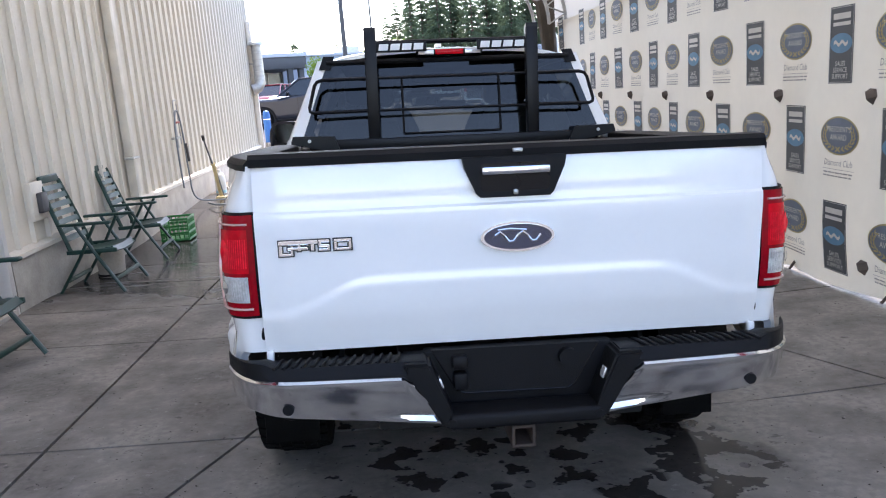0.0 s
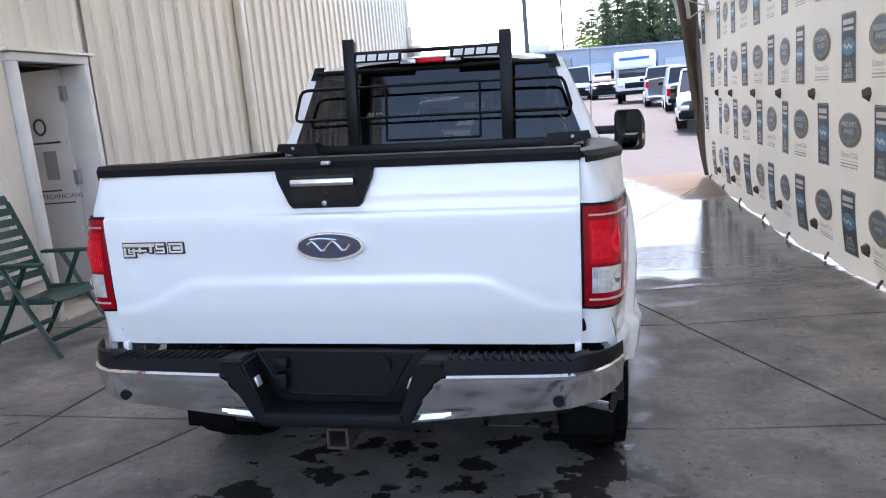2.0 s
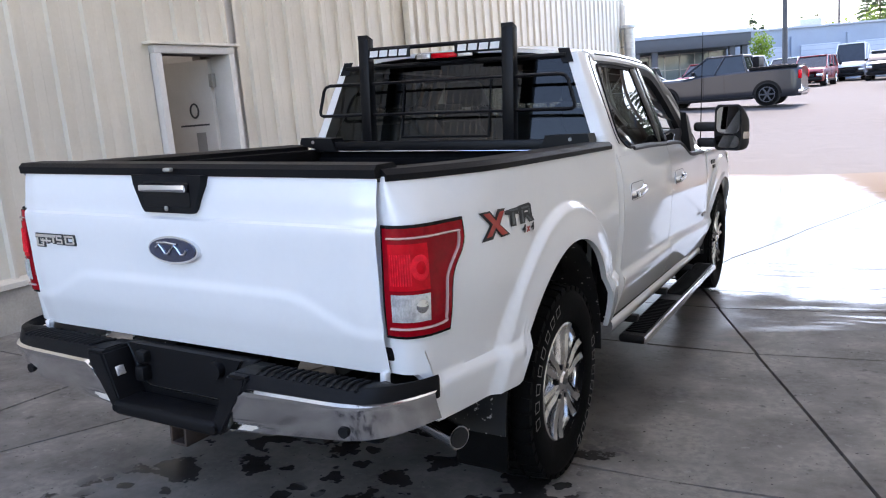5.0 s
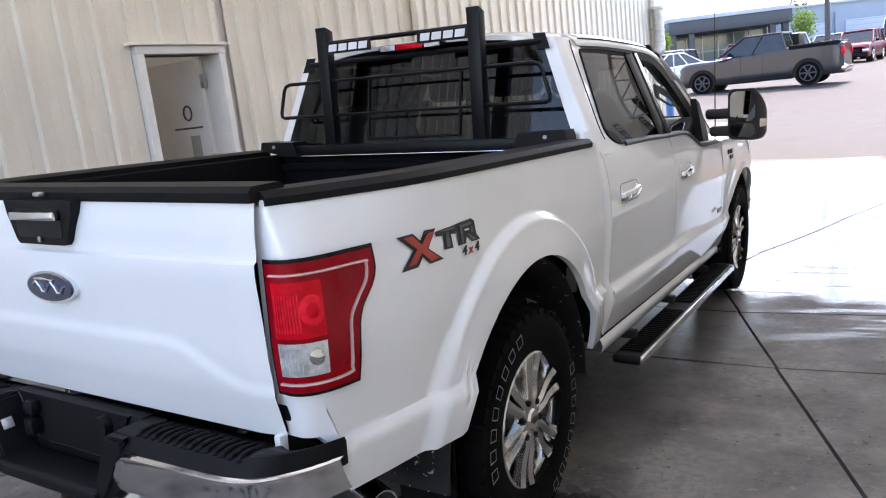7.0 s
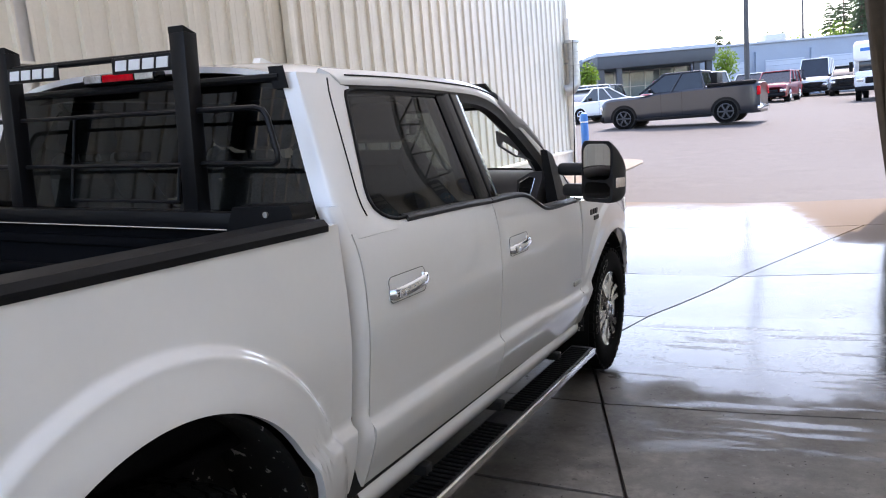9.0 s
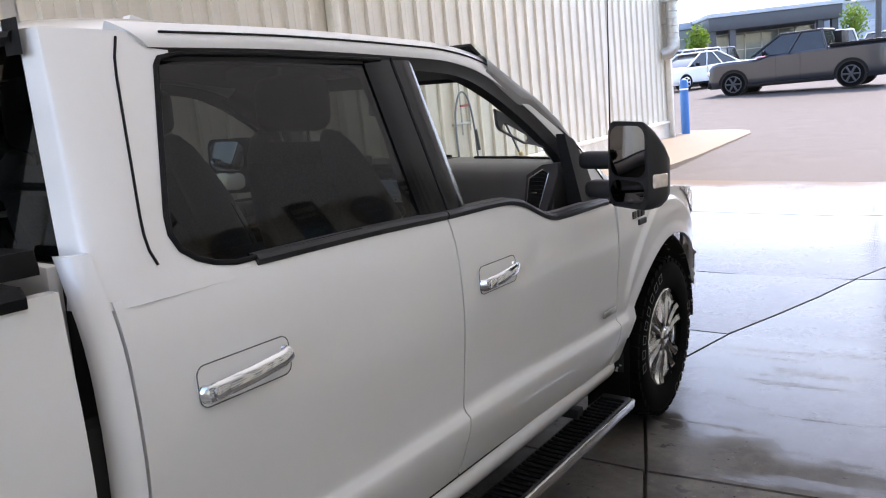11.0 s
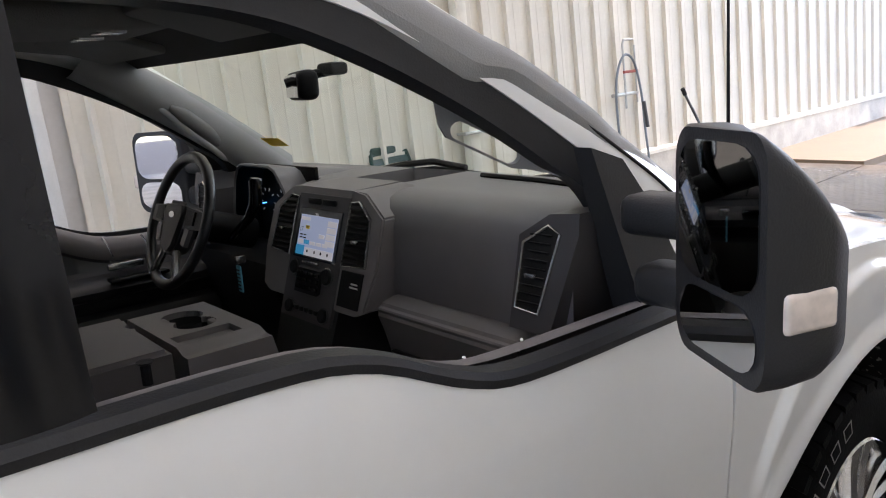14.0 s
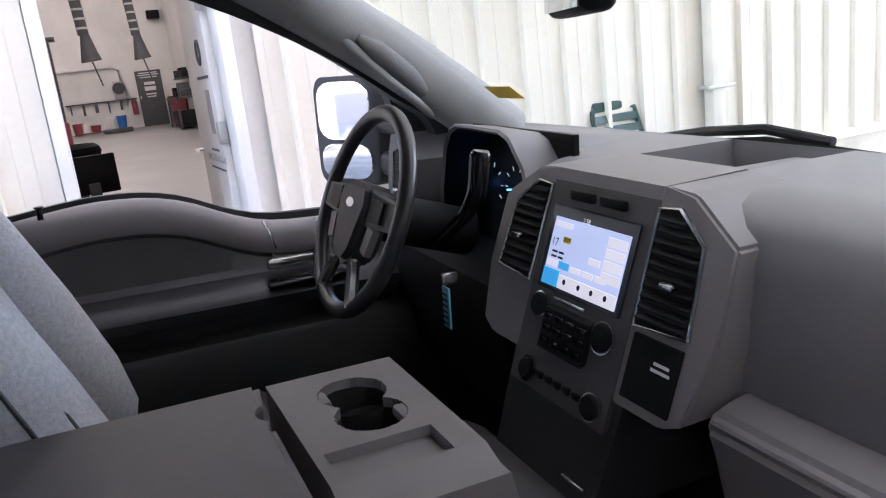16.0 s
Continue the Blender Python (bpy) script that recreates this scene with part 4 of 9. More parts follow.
def tail_lamp(s):
    edge = lambda z: curve(LAMP_EDGE, z)
    bm = lamp_shell(s, 0.853, 1.183, 0.0, edge, 0.010, 16, 16)
    lamp = part("tail_lamp", bm, GLOSSBLACK, truck, "red wrap-around tail lamp with clear reversing lens")
    part("lens", lamp_shell(s, 0.862, 1.174, 0.010, lambda z: edge(z) - 0.009, 0.0135, 16, 16), REDDEEP, lamp)
    at = lambda sv, z, o: (lambda p: Vector((s * p[0], p[1], z)))(bed_point(sv, z, o))
    # pale light guide bent like a bracket round the outer side
    guide = [(0.028, 1.146), (edge(1.146) - 0.055, 1.146), (edge(1.14) - 0.036, 1.139), (edge(1.10) - 0.036, 1.10), (edge(1.06) - 0.040, 1.06), (edge(1.02) - 0.040, 1.02), (edge(0.96) - 0.036, 0.96), (edge(0.90) - 0.036, 0.905), (edge(0.89) - 0.050, 0.886), (0.026, 0.884)]
    line = [(curve([(i, g[0]) for i, g in enumerate(guide)], q), curve([(i, g[1]) for i, g in enumerate(guide)], q)) for q in span(0, 9, 60)]
    part("light_guide", tubem([at(a, b, 0.0145) for a, b in line], 0.0075, 8, flat=0.0035), PINK, lamp, "pale pink light guide")
    # brake window: a bright dished reflector beside fine upright prisms
    part("brake_field", lamp_shell(s, 0.997, 1.130, 0.030, 0.140, 0.0155, 8, 8), RED, lamp)
    for i in range(9):
        sv = 0.035 + i * 0.0062
        part("prism", sheet(lambda u, v: at(sv + 0.0040 * u, 1.012 + 0.090 * v, 0.0175 + 0.0012 * math.sin(math.pi * u)), 3, 5), BRIGHTRED, lamp)
    for rr, hh, m_ in ((0.030, 0.018, BRIGHTRED), (0.016, 0.0205, RED)):
        part("reflector", sheet(lambda u, v: at(0.113 + rr * v * math.cos(6.2832 * u) * 0.85, 1.062 + rr * 1.25 * v * math.sin(6.2832 * u), hh + 0.004 * (1 - v * v)), 24, 4), m_, lamp)
    rev = part("reversing_lens", lamp_shell(s, 0.905, 0.986, 0.034, 0.138, 0.0165, 6, 4), LENS, lamp, "clear reversing lens")
    for i in range(7):
        sv = 0.040 + i * 0.0068
        part("lens_rib", sheet(lambda u, v: at(sv + 0.0042 * u, 0.914 + 0.060 * v, 0.0180 + 0.0012 * math.sin(math.pi * u)), 3, 4), LENS, rev)
    part("bulb", sheet(lambda u, v: at(0.112 + 0.016 * v * math.cos(6.2832 * u), 0.950 + 0.020 * v * math.sin(6.2832 * u), 0.019 + 0.005 * (1 - v * v)), 20, 4), CHROME, rev)


mirrored(tail_lamp)


# bumper
def bump_y(x):
    ax = abs(x)
    return -0.115 if ax < 0.55 else -0.115 + 0.20 * ((ax - 0.55) / 0.36) ** 5


def chrome_end(s):
    def f(u, v):
        xin = 0.240 + 0.098 * smooth(0.05, 0.96, v) - 0.03 * smooth(0.86, 1.0, v) * 0
        x = xin + (0.912 - xin) * u
        zt = 0.680 + 0.010 * u - 0.018 * smooth(0.05, 0.0, u)
        zb = lerp([(0.24, 0.516), (0.45, 0.540), (0.6, 0.556), (0.74, 0.570), (0.85, 0.585), (0.93, 0.60)], x)
        z = zb + (zt - zb) * min(1.0, v / 0.94) + 0.006 * smooth(0.94, 1.0, v)
        tuck = 0.038 * (1 - v) ** 1.4 + 0.026 * smooth(0.90, 1.0, v)
        scoop = 0.012 * smooth(0.25, 0.13, v) * smooth(0.05, 0.13, v) * smooth(0.35, 0.1, u)
        return Vector((s * (x - 0.02 * tuck), bump_y(x) + tuck + scoop, z))
    bm = sheet(f, 44, 22)
    thick(bm, 0.012, (s * 0.5, 0.6, 0.62))
    return part("chrome_corner", bm, WETCHROME, bumper, "water-spotted chrome bumper corner")


bumper = part("bumper", boxm((0, 0.075, 0.60), (1.5, 0.08, 0.18), 0.02), TRIM, truck, "black step bumper with chrome corners")
for s in (1, -1):
    chrome_end(s)

    def pad_at(u, v):
        x = 0.30 + 0.612 * u
        back = 0.165 - 0.135 * smooth(0.72, 0.90, x)
        z = 0.688 + 0.034 * smooth(0.0, 0.16, v) + 0.014 * smooth(0.745, 0.785, x) - 0.012 * smooth(0.5, 1.0, v)
        return Vector((s * x, bump_y(x) + 0.016 + (back - 0.016) * v, z))
    bm = sheet(pad_at, 36, 14)
    edge = [e for e in bm.edges if e.is_boundary]
    r = bmesh.ops.extrude_edge_only(bm, edges=edge)
    for v in (v for v in r["geom"] if isinstance(v, bmesh.types.BMVert)):
        v.co.z = min(v.co.z - 0.02, 0.665)
    pad = part("step_pad", bm, TRIM, bumper, "ribbed black step pad")
    for x in span(0.375, 0.735, 13):
        bm = tubem([(s * (x + 0.014), -0.075, 0.7215), (s * (x + 0.004), -0.055, 0.7265), (s * x, -0.02, 0.7262), (s * (x - 0.002), 0.025, 0.718)], 0.0055, 6)
        part("tread_rib", bm, TRIM, pad)
    part("hinge_tab", boxm((s * 0.772, 0.045, 0.722), (0.022, 0.03, 0.05), 0.006), PAINT, truck)
    a = [Vector((s * 0.712 + 0.017 * math.cos(t), bump_y(0.712) + 0.028, 0.600 + 0.017 * math.sin(t))) for t in [2 * math.pi * i / 16 for i in range(16)]]
    bm = bmesh.new()
    bm.faces.new([bm.verts.new(p) for p in a])
    part("parking_sensor", thick(bm, 0.012, (s * 0.712, -1.0, 0.6)), TRIM, bumper)
    # slanted cheek between the chrome and the plate well
    bm = prismm([(0.285, 0.718), (0.37, 0.718), (0.352, 0.688), (0.250, 0.512), (0.200, 0.508), (0.222, 0.556)], lambda a, b: Vector((s * a, -0.108, b)), lambda a, b: Vector((s * a, 0.05, b)))
    bmesh.ops.bevel(bm, geom=bm.edges[:], offset=0.009, segments=2, affect="EDGES")
    part("cheek", bm, TRIM, bumper)
    part("plate_lamp", boxm((0, 0, 0), (0.008, 0.034, 0.034), 0.003, Matrix.Translation((s * 0.252, -0.062, 0.645)) @ Matrix.Rotation(s * radians(21), 4, "Y")), LENS, bumper)
    part("lip_bolt", tubem([(s * 0.225, -0.121, 0.532), (s * 0.225, -0.11, 0.532)], 0.013, 10), TRIM, bumper)
part("well", boxm((0, 0.03, 0.61), (0.60, 0.05, 0.23), 0.01), TRIM, bumper)
part("lower_lip", boxm((0, -0.06, 0.532), (0.47, 0.12, 0.048), 0.014, seg=3), TRIM, bumper)
part("blank_plate", prismm([(-0.275, 0.728), (0.255, 0.724), (0.178, 0.592), (0.155, 0.578), (-0.175, 0.582), (-0.20, 0.594)], lambda a, b: Vector((a, -0.004, b)), lambda a, b: Vector((a, 0.02, b))), TRIM, bumper, "empty plate holder")
part("plate_line", tubem([(-0.272, -0.004, 0.725), (-0.20, -0.004, 0.596), (-0.172, -0.004, 0.584), (0.153, -0.004, 0.580), (0.176, -0.004, 0.594), (0.252, -0.004, 0.721)], 0.0025, 6), GLOSSBLACK, bumper)
part("trailer_socket", boxm((-0.188, -0.016, 0.690), (0.052, 0.04, 0.045), 0.014), TRIM, bumper)
part("trailer_socket", boxm((-0.188, -0.016, 0.632), (0.045, 0.05, 0.055), 0.010), TRIM, bumper)
part("trailer_socket", tubem([(0.153, 0.0, 0.685), (0.153, -0.03, 0.685)], 0.030, 14), TRIM, bumper)
bm = bmesh.new()
for (x, z, w, h) in ((0, 0.481, 0.076, 0.011), (0, 0.419, 0.076, 0.011), (-0.0325, 0.45, 0.011, 0.073), (0.0325, 0.45, 0.011, 0.073)):
    box(bm, (x, 0.06, z), (w, 0.24, h), 0.003)
hitch = part("hitch_receiver", bm, RUST, truck, "rusty square hitch receiver")
part("cross_tube", boxm((0, 0.18, 0.45), (0.9, 0.07, 0.07), 0.01), CAVITY, truck)
part("hitch_wire", tubem([(-0.16, 0.0, 0.52), (-0.12, -0.02, 0.475), (-0.06, 0.0, 0.485)], 0.008, 6), RUBBER, truck)

# exhaust, mud flaps, underbody
bm = bmesh.new()
ex0, ex1 = Vector((0.50, 0.46, 0.482)), Vector((0.885, 0.285, 0.466))
tube(bm, [ex0.lerp(ex1, t) for t in (0, 0.5, 0.75, 1)], 0.040, 16)
pipe = part("exhaust_tip", bm, CHROME, truck, "chrome exhaust tip")
end = ex0.lerp(ex1, 1.004)
bm = tubem([end, end + (ex1 - ex0) * 0.004], 0.034, 16)
part("exhaust_bore", bm, CAVITY, pipe)
for s in (1, -1):
    part("mud_flap", boxm((s * 0.80, 0.62, 0.43), (0.21, 0.014, 0.46), 0.006), RUBBER, truck)
    part("mud_flap", boxm((s * 0.86, 4.27, 0.36), (0.20, 0.012, 0.36), 0.004), RUBBER, truck)
    part("frame_rail", boxm((s * 0.42, 2.6, 0.50), (0.09, 4.8, 0.16), 0.01), CAVITY, truck)
    # wheel-arch liners
    for cy in (RW, FW):
        bm = sheet(lambda u, v: Vector((s * (0.66 + 0.275 * v), cy + (0.515 if cy > 3 else 0.557) * math.cos(math.pi * u), 0.38 + (0.535 if cy > 3 else 0.602) * math.sin(math.pi * u))), 26, 3)
        part("arch_liner", thick(bm, 0.01), SPATTER, truck)
        part("arch_back", boxm((s * 0.585, cy, 0.68), (0.02, 1.04, 0.60)), SPATTER, truck)
part("floor_pan", boxm((0, 3.05, 0.52), (1.70, 2.35, 0.10), 0.02), CAVITY, truck)
part("axle", tubem([(-0.8, RW, 0.40), (0.8, RW, 0.40)], 0.06, 12), CAVITY, truck)
part("differential", boxm((0.0, RW, 0.40), (0.3, 0.3, 0.28), 0.1, seg=3), CAVITY, truck)
part("axle", tubem([(-0.8, FW, 0.40), (0.8, FW, 0.40)], 0.05, 12), CAVITY, truck)
part("engine_bay", boxm((0, 4.85, 0.72), (1.1, 0.8, 0.5), 0.05), CAVITY, truck)


# wheels
def wheel(cy, s):
    w = new("wheel")
    w.parent = truck
    w.location = (s * 0.945, cy, 0.402)
    w.rotation_euler = (0, 0, 0 if s > 0 else math.pi)
    P = lambda a, b, h: Vector((h, a, b))
    bm = bmesh.new()
    prof = [(0.235, -0.02), (0.245, 0.008), (0.262, 0.014), (0.30, 0.020), (0.345, 0.020), (0.372, 0.010), (0.386, -0.006), (0.390, -0.03), (0.390, -0.23), (0.372, -0.262), (0.30, -0.275), (0.235, -0.24)]
    lathe(bm, prof, 56, P)
    tyre = part("tyre", bm, RUBBER, w, "all-terrain tyre with raised white lettering")
    bm = bmesh.new()
    for i in range(40):
        for row, (h0, h1, r0, tw) in enumerate(((0.012, -0.055, 0.380, 0.0), (-0.062, -0.108, 0.388, 0.5), (-0.114, -0.160, 0.388, 0.0), (-0.166, -0.212, 0.388, 0.5), (-0.218, -0.265, 0.380, 0.0))):
            a0, a1 = 2 * math.pi * (i + tw + 0.08) / 40, 2 * math.pi * (i + tw + 0.80) / 40
            sk = 0.02 * (1 if row % 2 else -1)
            vs = []
            for r in (r0 - 0.012, 0.4035 - (0.006 if row in (0, 4) else 0)):
                for a, h, k in ((a0, h0, 0), (a1, h0, 0), (a1 + sk, h1, 1), (a0 + sk, h1, 1)):
                    rr = r - (0.008 if (row == 0 and k == 0) or (row == 4 and k == 1) else 0)
                    vs.append(bm.verts.new(P(rr * math.cos(a), rr * math.sin(a), h)))
            for f in ((4, 5, 6, 7), (0, 1, 5, 4), (1, 2, 6, 5), (2, 3, 7, 6), (3, 0, 4, 7)):
                bm.faces.new([vs[j] for j in f])
    part("tread", bm, RUBBER, w)
    # raised pale marks on the sidewall
    for base, cnt, step in ((-1.22, 8, 0.20), (1.85, 8, 0.20)):
        for i in range(cnt):
            a0 = base + i * step
            bm = bmesh.new()
            for b0, b1, r0, r1 in ((0, 0.125, 0.352, 0.356), (0, 0.125, 0.316, 0.320), (0, 0.012, 0.316, 0.356), (0.113, 0.125, 0.316, 0.356)):
                vs = [bm.verts.new(P(r * math.cos(a0 + b), r * math.sin(a0 + b), 0.0225)) for r, b in ((r0, b0), (r0, b1), (r1, b1), (r1, b0))]
                bm.faces.new(vs)
            part("sidewall_mark", bm, DIRTYWHITE, w)
    bm = bmesh.new()
    lathe(bm, [(0.236, 0.010), (0.244, 0.004), (0.240, -0.012), (0.222, -0.02), (0.212, -0.06), (0.208, -0.2)], 48, P)
    rim = part("rim", bm, ALLOY, w, "chrome-clad alloy rim")
    bm = bmesh.new()
    for i in range(6):
        c = 2 * math.pi * i / 6 + 0.3
        for side in (-1, 1):
            pts = []
            for r, h, da, wd in ((0.05, -0.004, 0.26, 0.022), (0.10, 0.0, 0.20, 0.021), (0.16, -0.006, 0.165, 0.024), (0.205, -0.004, 0.160, 0.028), (0.236, 0.002, 0.160, 0.032)):
                pts.append((r, h, c + side * da, wd))
            ring0 = []
            for r, h, a, wd in pts:
                d, t = Vector((0, math.cos(a), math.sin(a))), Vector((0, -math.sin(a), math.cos(a)))
                o = d * r + Vector((h, 0, 0))
                ring0.append([bm.verts.new(o + t * k * wd + Vector((q, 0, 0))) for k, q in ((-1, -0.03), (-0.8, -0.002), (0, 0.006), (0.8, -0.002), (1, -0.03))])
            for A, B in zip(ring0, ring0[1:]):
                for j in range(4):
                    bm.faces.new((A[j], A[j + 1], B[j + 1], B[j]))
    part("spokes", bm, ALLOY, rim)
    bm = bmesh.new()
    lathe(bm, [(0.001, 0.012), (0.034, 0.010), (0.040, 0.002), (0.070, -0.002), (0.080, -0.02)], 24, P)
    cap = part("hub_cap", bm, ALLOY, rim)
    part("cap_oval", prismm(oval(0, 0, 0.024, 0.012, 20), lambda a, b: Vector((0.0135, a, b)), lambda a, b: Vector((0.008, a, b))), DECALDARK, cap)
    for i in range(6):
        a = 2 * math.pi * (i + 0.5) / 6 + 0.3
        part("lug_nut", tubem([(-0.015, 0.068 * math.cos(a), 0.068 * math.sin(a)), (0.006, 0.068 * math.cos(a), 0.068 * math.sin(a))], 0.011, 6), TRIM, rim, "black lug nut")
    bm = bmesh.new()
    lathe(bm, [(0.02, -0.09), (0.165, -0.09), (0.17, -0.11), (0.02, -0.12)], 32, P)
    part("brake_disc", bm, GALV, rim)
    bm = bmesh.new()
    lathe(bm, [(0.001, -0.14), (0.215, -0.14), (0.215, -0.2)], 32, P)
    part("barrel_back", bm, CAVITY, rim)


for cy in (RW, FW):
    for s in (1, -1):
        wheel(cy, s)

# ---- cab outside ----
BELT = [(1.9, 1.285), (2.6, 1.283), (2.97, 1.275), (3.30, 1.270), (3.40, 1.250), (3.50, 1.205), (3.58, 1.180), (3.70, 1.172), (4.02, 1.168), (4.2, 1.160)]
belt = lambda y, s=1: curve(BELT, y) if s > 0 else curve(BELT, y - 0.035) - 0.016 - 0.03 * smooth(3.3, 3.0, y)


def crease_drop(y, z):
    """The lower body crease sinks towards the front wheel."""
    return 0.034 * smooth(3.1, 4.15, y) * smooth(0.85, 0.70, z)


def door_x(y, z):
    return curve(SIDE, z + crease_drop(y, z)) - 0.010 * smooth(3.6, 4.15, y) * smooth(0.9, 1.2, z)


def fender_x(y, z):
    nose = 0.16 * smooth(5.0, 5.6, y) ** 1.4
    return curve(SIDE, z + crease_drop(y, z)) - nose + flare(y, z, FW) * smooth(5.5, 5.1, y)


HOODLINE = [(4.1, 1.165), (4.6, 1.165), (5.0, 1.135), (5.3, 1.09), (5.6, 1.04)]


def cab_side(s):
    panel("cab_corner", span(1.862, 1.905, 3), lambda y: 0.47, lambda y: 1.36, lambda y, z: (curve(SIDE, z) if z < 1.30 else 0.905 - (z - 1.31) * 0.42) - 0.03 * (1 - (y - 1.862) / 0.043) ** 2, s)
    for name, y0, y1 in (("rear_door", 1.912, 2.962), ("front_door", 2.969, 4.148)):
        d = panel(name, span(y0, y1, 44), lambda y: 0.475 - 0.02 * (y - 2) * 0.5, lambda y: belt(y, s) - 0.012, door_x, s, 60)
        yl, yr = (2.035, 2.275) if y0 < 2 else (3.055, 3.275)
        zc = 1.076 if y0 < 2 else 1.062
        q = lambda a, b, o: Vector((s * (door_x(a, b) + o), a, b))
        hnd = part("handle", prismm(rounded(yl, zc - 0.042, yr, zc + 0.042, 0.020), lambda a, b: q(a, b, 0.0045), lambda a, b: q(a, b, -0.004)), PAINT, d, "chrome pull handle over a scooped recess")
        part("recess", sheet(lambda u, v: q(yl + 0.06 + 0.13 * u, zc - 0.04 + 0.08 * v, 0.005), 4, 4), PAINT, hnd)
        bm = bmesh.new()
        pts = [(yl + 0.010, zc - 0.014, 0.002), (yl + 0.014, zc - 0.013, 0.016), (yl + 0.05, zc - 0.009, 0.024), ((yl + yr) / 2, zc - 0.004, 0.027), (yr - 0.04, zc + 0.002, 0.024), (yr - 0.012, zc + 0.005, 0.015), (yr - 0.010, zc + 0.006, 0.002)]
        tube(bm, [q(a, b, o) for a, b, o in pts], 0.0115, 12, flat=0.019)
        part("lock_cover", boxm(((s * (door_x(yl + 0.035, zc) + 0.034)), yl + 0.035, zc - 0.010), (0.006, 0.036, 0.026), 0.005), CHROME, hnd)
        part("grip", bm, CHROME, hnd, "chrome grip")
        # thin grey outline drawn as the shaded rim of the scoop
        part("recess_shade_line", tubem([q(a, b, 0.0045) for a, b in rounded(yl, zc - 0.042, yr, zc + 0.042, 0.020)], 0.0014, 6, True), DECALGREY, hnd)
        # black belt moulding
        bm = bmesh.new()
        ring = []
        for y in span(y0 + (0.34 if y0 < 2 else 0.0), y1 - (0.0 if y0 < 2 else 0.06), 34):
            z = belt(y, s)
            x = door_x(y, z - 0.012)
            ring.append([bm.verts.new((s * (x + a), y, z + b)) for a, b in ((0.003, -0.013), (0.007, 0.0), (0.0, 0.010), (-0.03, 0.012), (-0.035, -0.02))])
        for A, B in zip(ring, ring[1:]):
            for j in range(4):
                bm.faces.new((A[j], B[j], B[j + 1], A[j + 1]))
        bm.faces.new(ring[0])
        bm.faces.new(ring[-1][::-1])
        part("belt_moulding", bm, HAZETRIM, d)
    # dark metal seen in the gaps
    part("door_gap_filler", boxm((s * 0.89, 3.0, 0.76), (0.05, 2.4, 0.60)), CAVITY, truck)
    part("rocker", sheet(lambda u, v: Vector((s * (0.885 + 0.035 * math.sin(math.pi * v)), 1.88 + 2.32 * u, 0.36 + 0.12 * v)), 10, 6), PAINT, truck)
    fender = panel("front_fender", span(4.155, 5.52, 70), lambda y: arch(y, FW, 0.44 + 0.16 * smooth(5.0, 5.3, y)), lambda y: curve(HOODLINE, y) - 0.01, fender_x, s, 48)
    part("fender_badge", boxm((s * 0.969, 4.035, 0.716), (0.012, 0.125, 0.026), 0.005), GALV, truck, "small chrome side badge")
    for a, b, z, h in ((4.33, 0.035, 1.075, 0.032), (4.385, 0.03, 1.075, 0.032), (4.43, 0.035, 1.075, 0.032), (4.42, 0.09, 1.036, 0.026)):
        part("badge_bar", boxm((s * (fender_x(a, z) + 0.003), a, z), (0.008, b, h), 0.002, seg=1), DECALDARK, fender)
    def lamp_face(u, v):
        y = 4.96 + 0.40 * u
        hi = curve(HOODLINE, y) - 0.014
        z = hi - (0.012 + 0.125 * smooth(0.0, 0.7, u)) * (1 - v)
        return Vector((s * (fender_x(y, z) + 0.005), y, z))
    hl = part("head_lamp", sheet(lamp_face, 20, 8), HEADLENS, truck, "clear head lamp wrapped round the corner")
    for u in (0.35, 0.6, 0.85):
        part("lamp_ridge", tubem([lamp_face(u - 0.12 + 0.10 * v, v) + Vector((s * 0.002, 0, 0)) for v in span(0.1, 0.9, 6)], 0.006, 6), CHROME, hl)
    part("front_chrome", sheet(lambda u, v: Vector((s * (0.945 - 0.30 * u**2), 5.27 + 0.36 * u, 0.52 + 0.20 * v)), 12, 5), CHROME, truck, "chrome front bumper end")
    # running board
    y0, y1 = 2.03, 4.10
    sb = part("running_board", boxm((s * 0.975, (y0 + y1) / 2, 0.318), (0.14, y1 - y0, 0.045), 0.018, seg=3), TRIM, truck, "black running board with bright edge")
    part("bright_edge", boxm((s * 1.043, (y0 + y1) / 2, 0.318), (0.018, y1 - y0 - 0.01, 0.040), 0.007), ALLOY, sb)
    for a, b in ((2.10, 2.82), (3.02, 4.02)):
        bm = bmesh.new()
        for y in span(a, b, int((b - a) / 0.032)):
            box(bm, (s * 0.98, y, 0.345), (0.105, 0.017, 0.010), 0.003, seg=1)
        part("tread_pad", bm, RUBBER, sb)
    for y in (2.3, 3.0, 3.8):
        part("bracket", boxm((s * 0.86, y, 0.36), (0.16, 0.05, 0.04), 0.005), CAVITY, sb)
    # greenhouse: rear pillar from the back glass round to the side window
    gx = lambda z: curve([(1.30, 0.835), (1.36, 0.805), (1.745, 0.660), (1.80, 0.640)], z)
    gy = lambda z: 1.885 + (z - 1.30) * 0.16
    wy = lambda z: lerp([(1.255, 2.42), (1.278, 2.30), (1.288, 2.20), (1.298, 2.15), (1.312, 2.115), (1.335, 2.086), (1.365, 2.076), (1.40, 2.082), (1.70, 2.192), (1.715, 2.205), (1.725, 2.235), (1.80, 2.26)], z)
    wx = lambda z: 0.905 - (z - 1.30) * 0.43
    bm = bmesh.new()

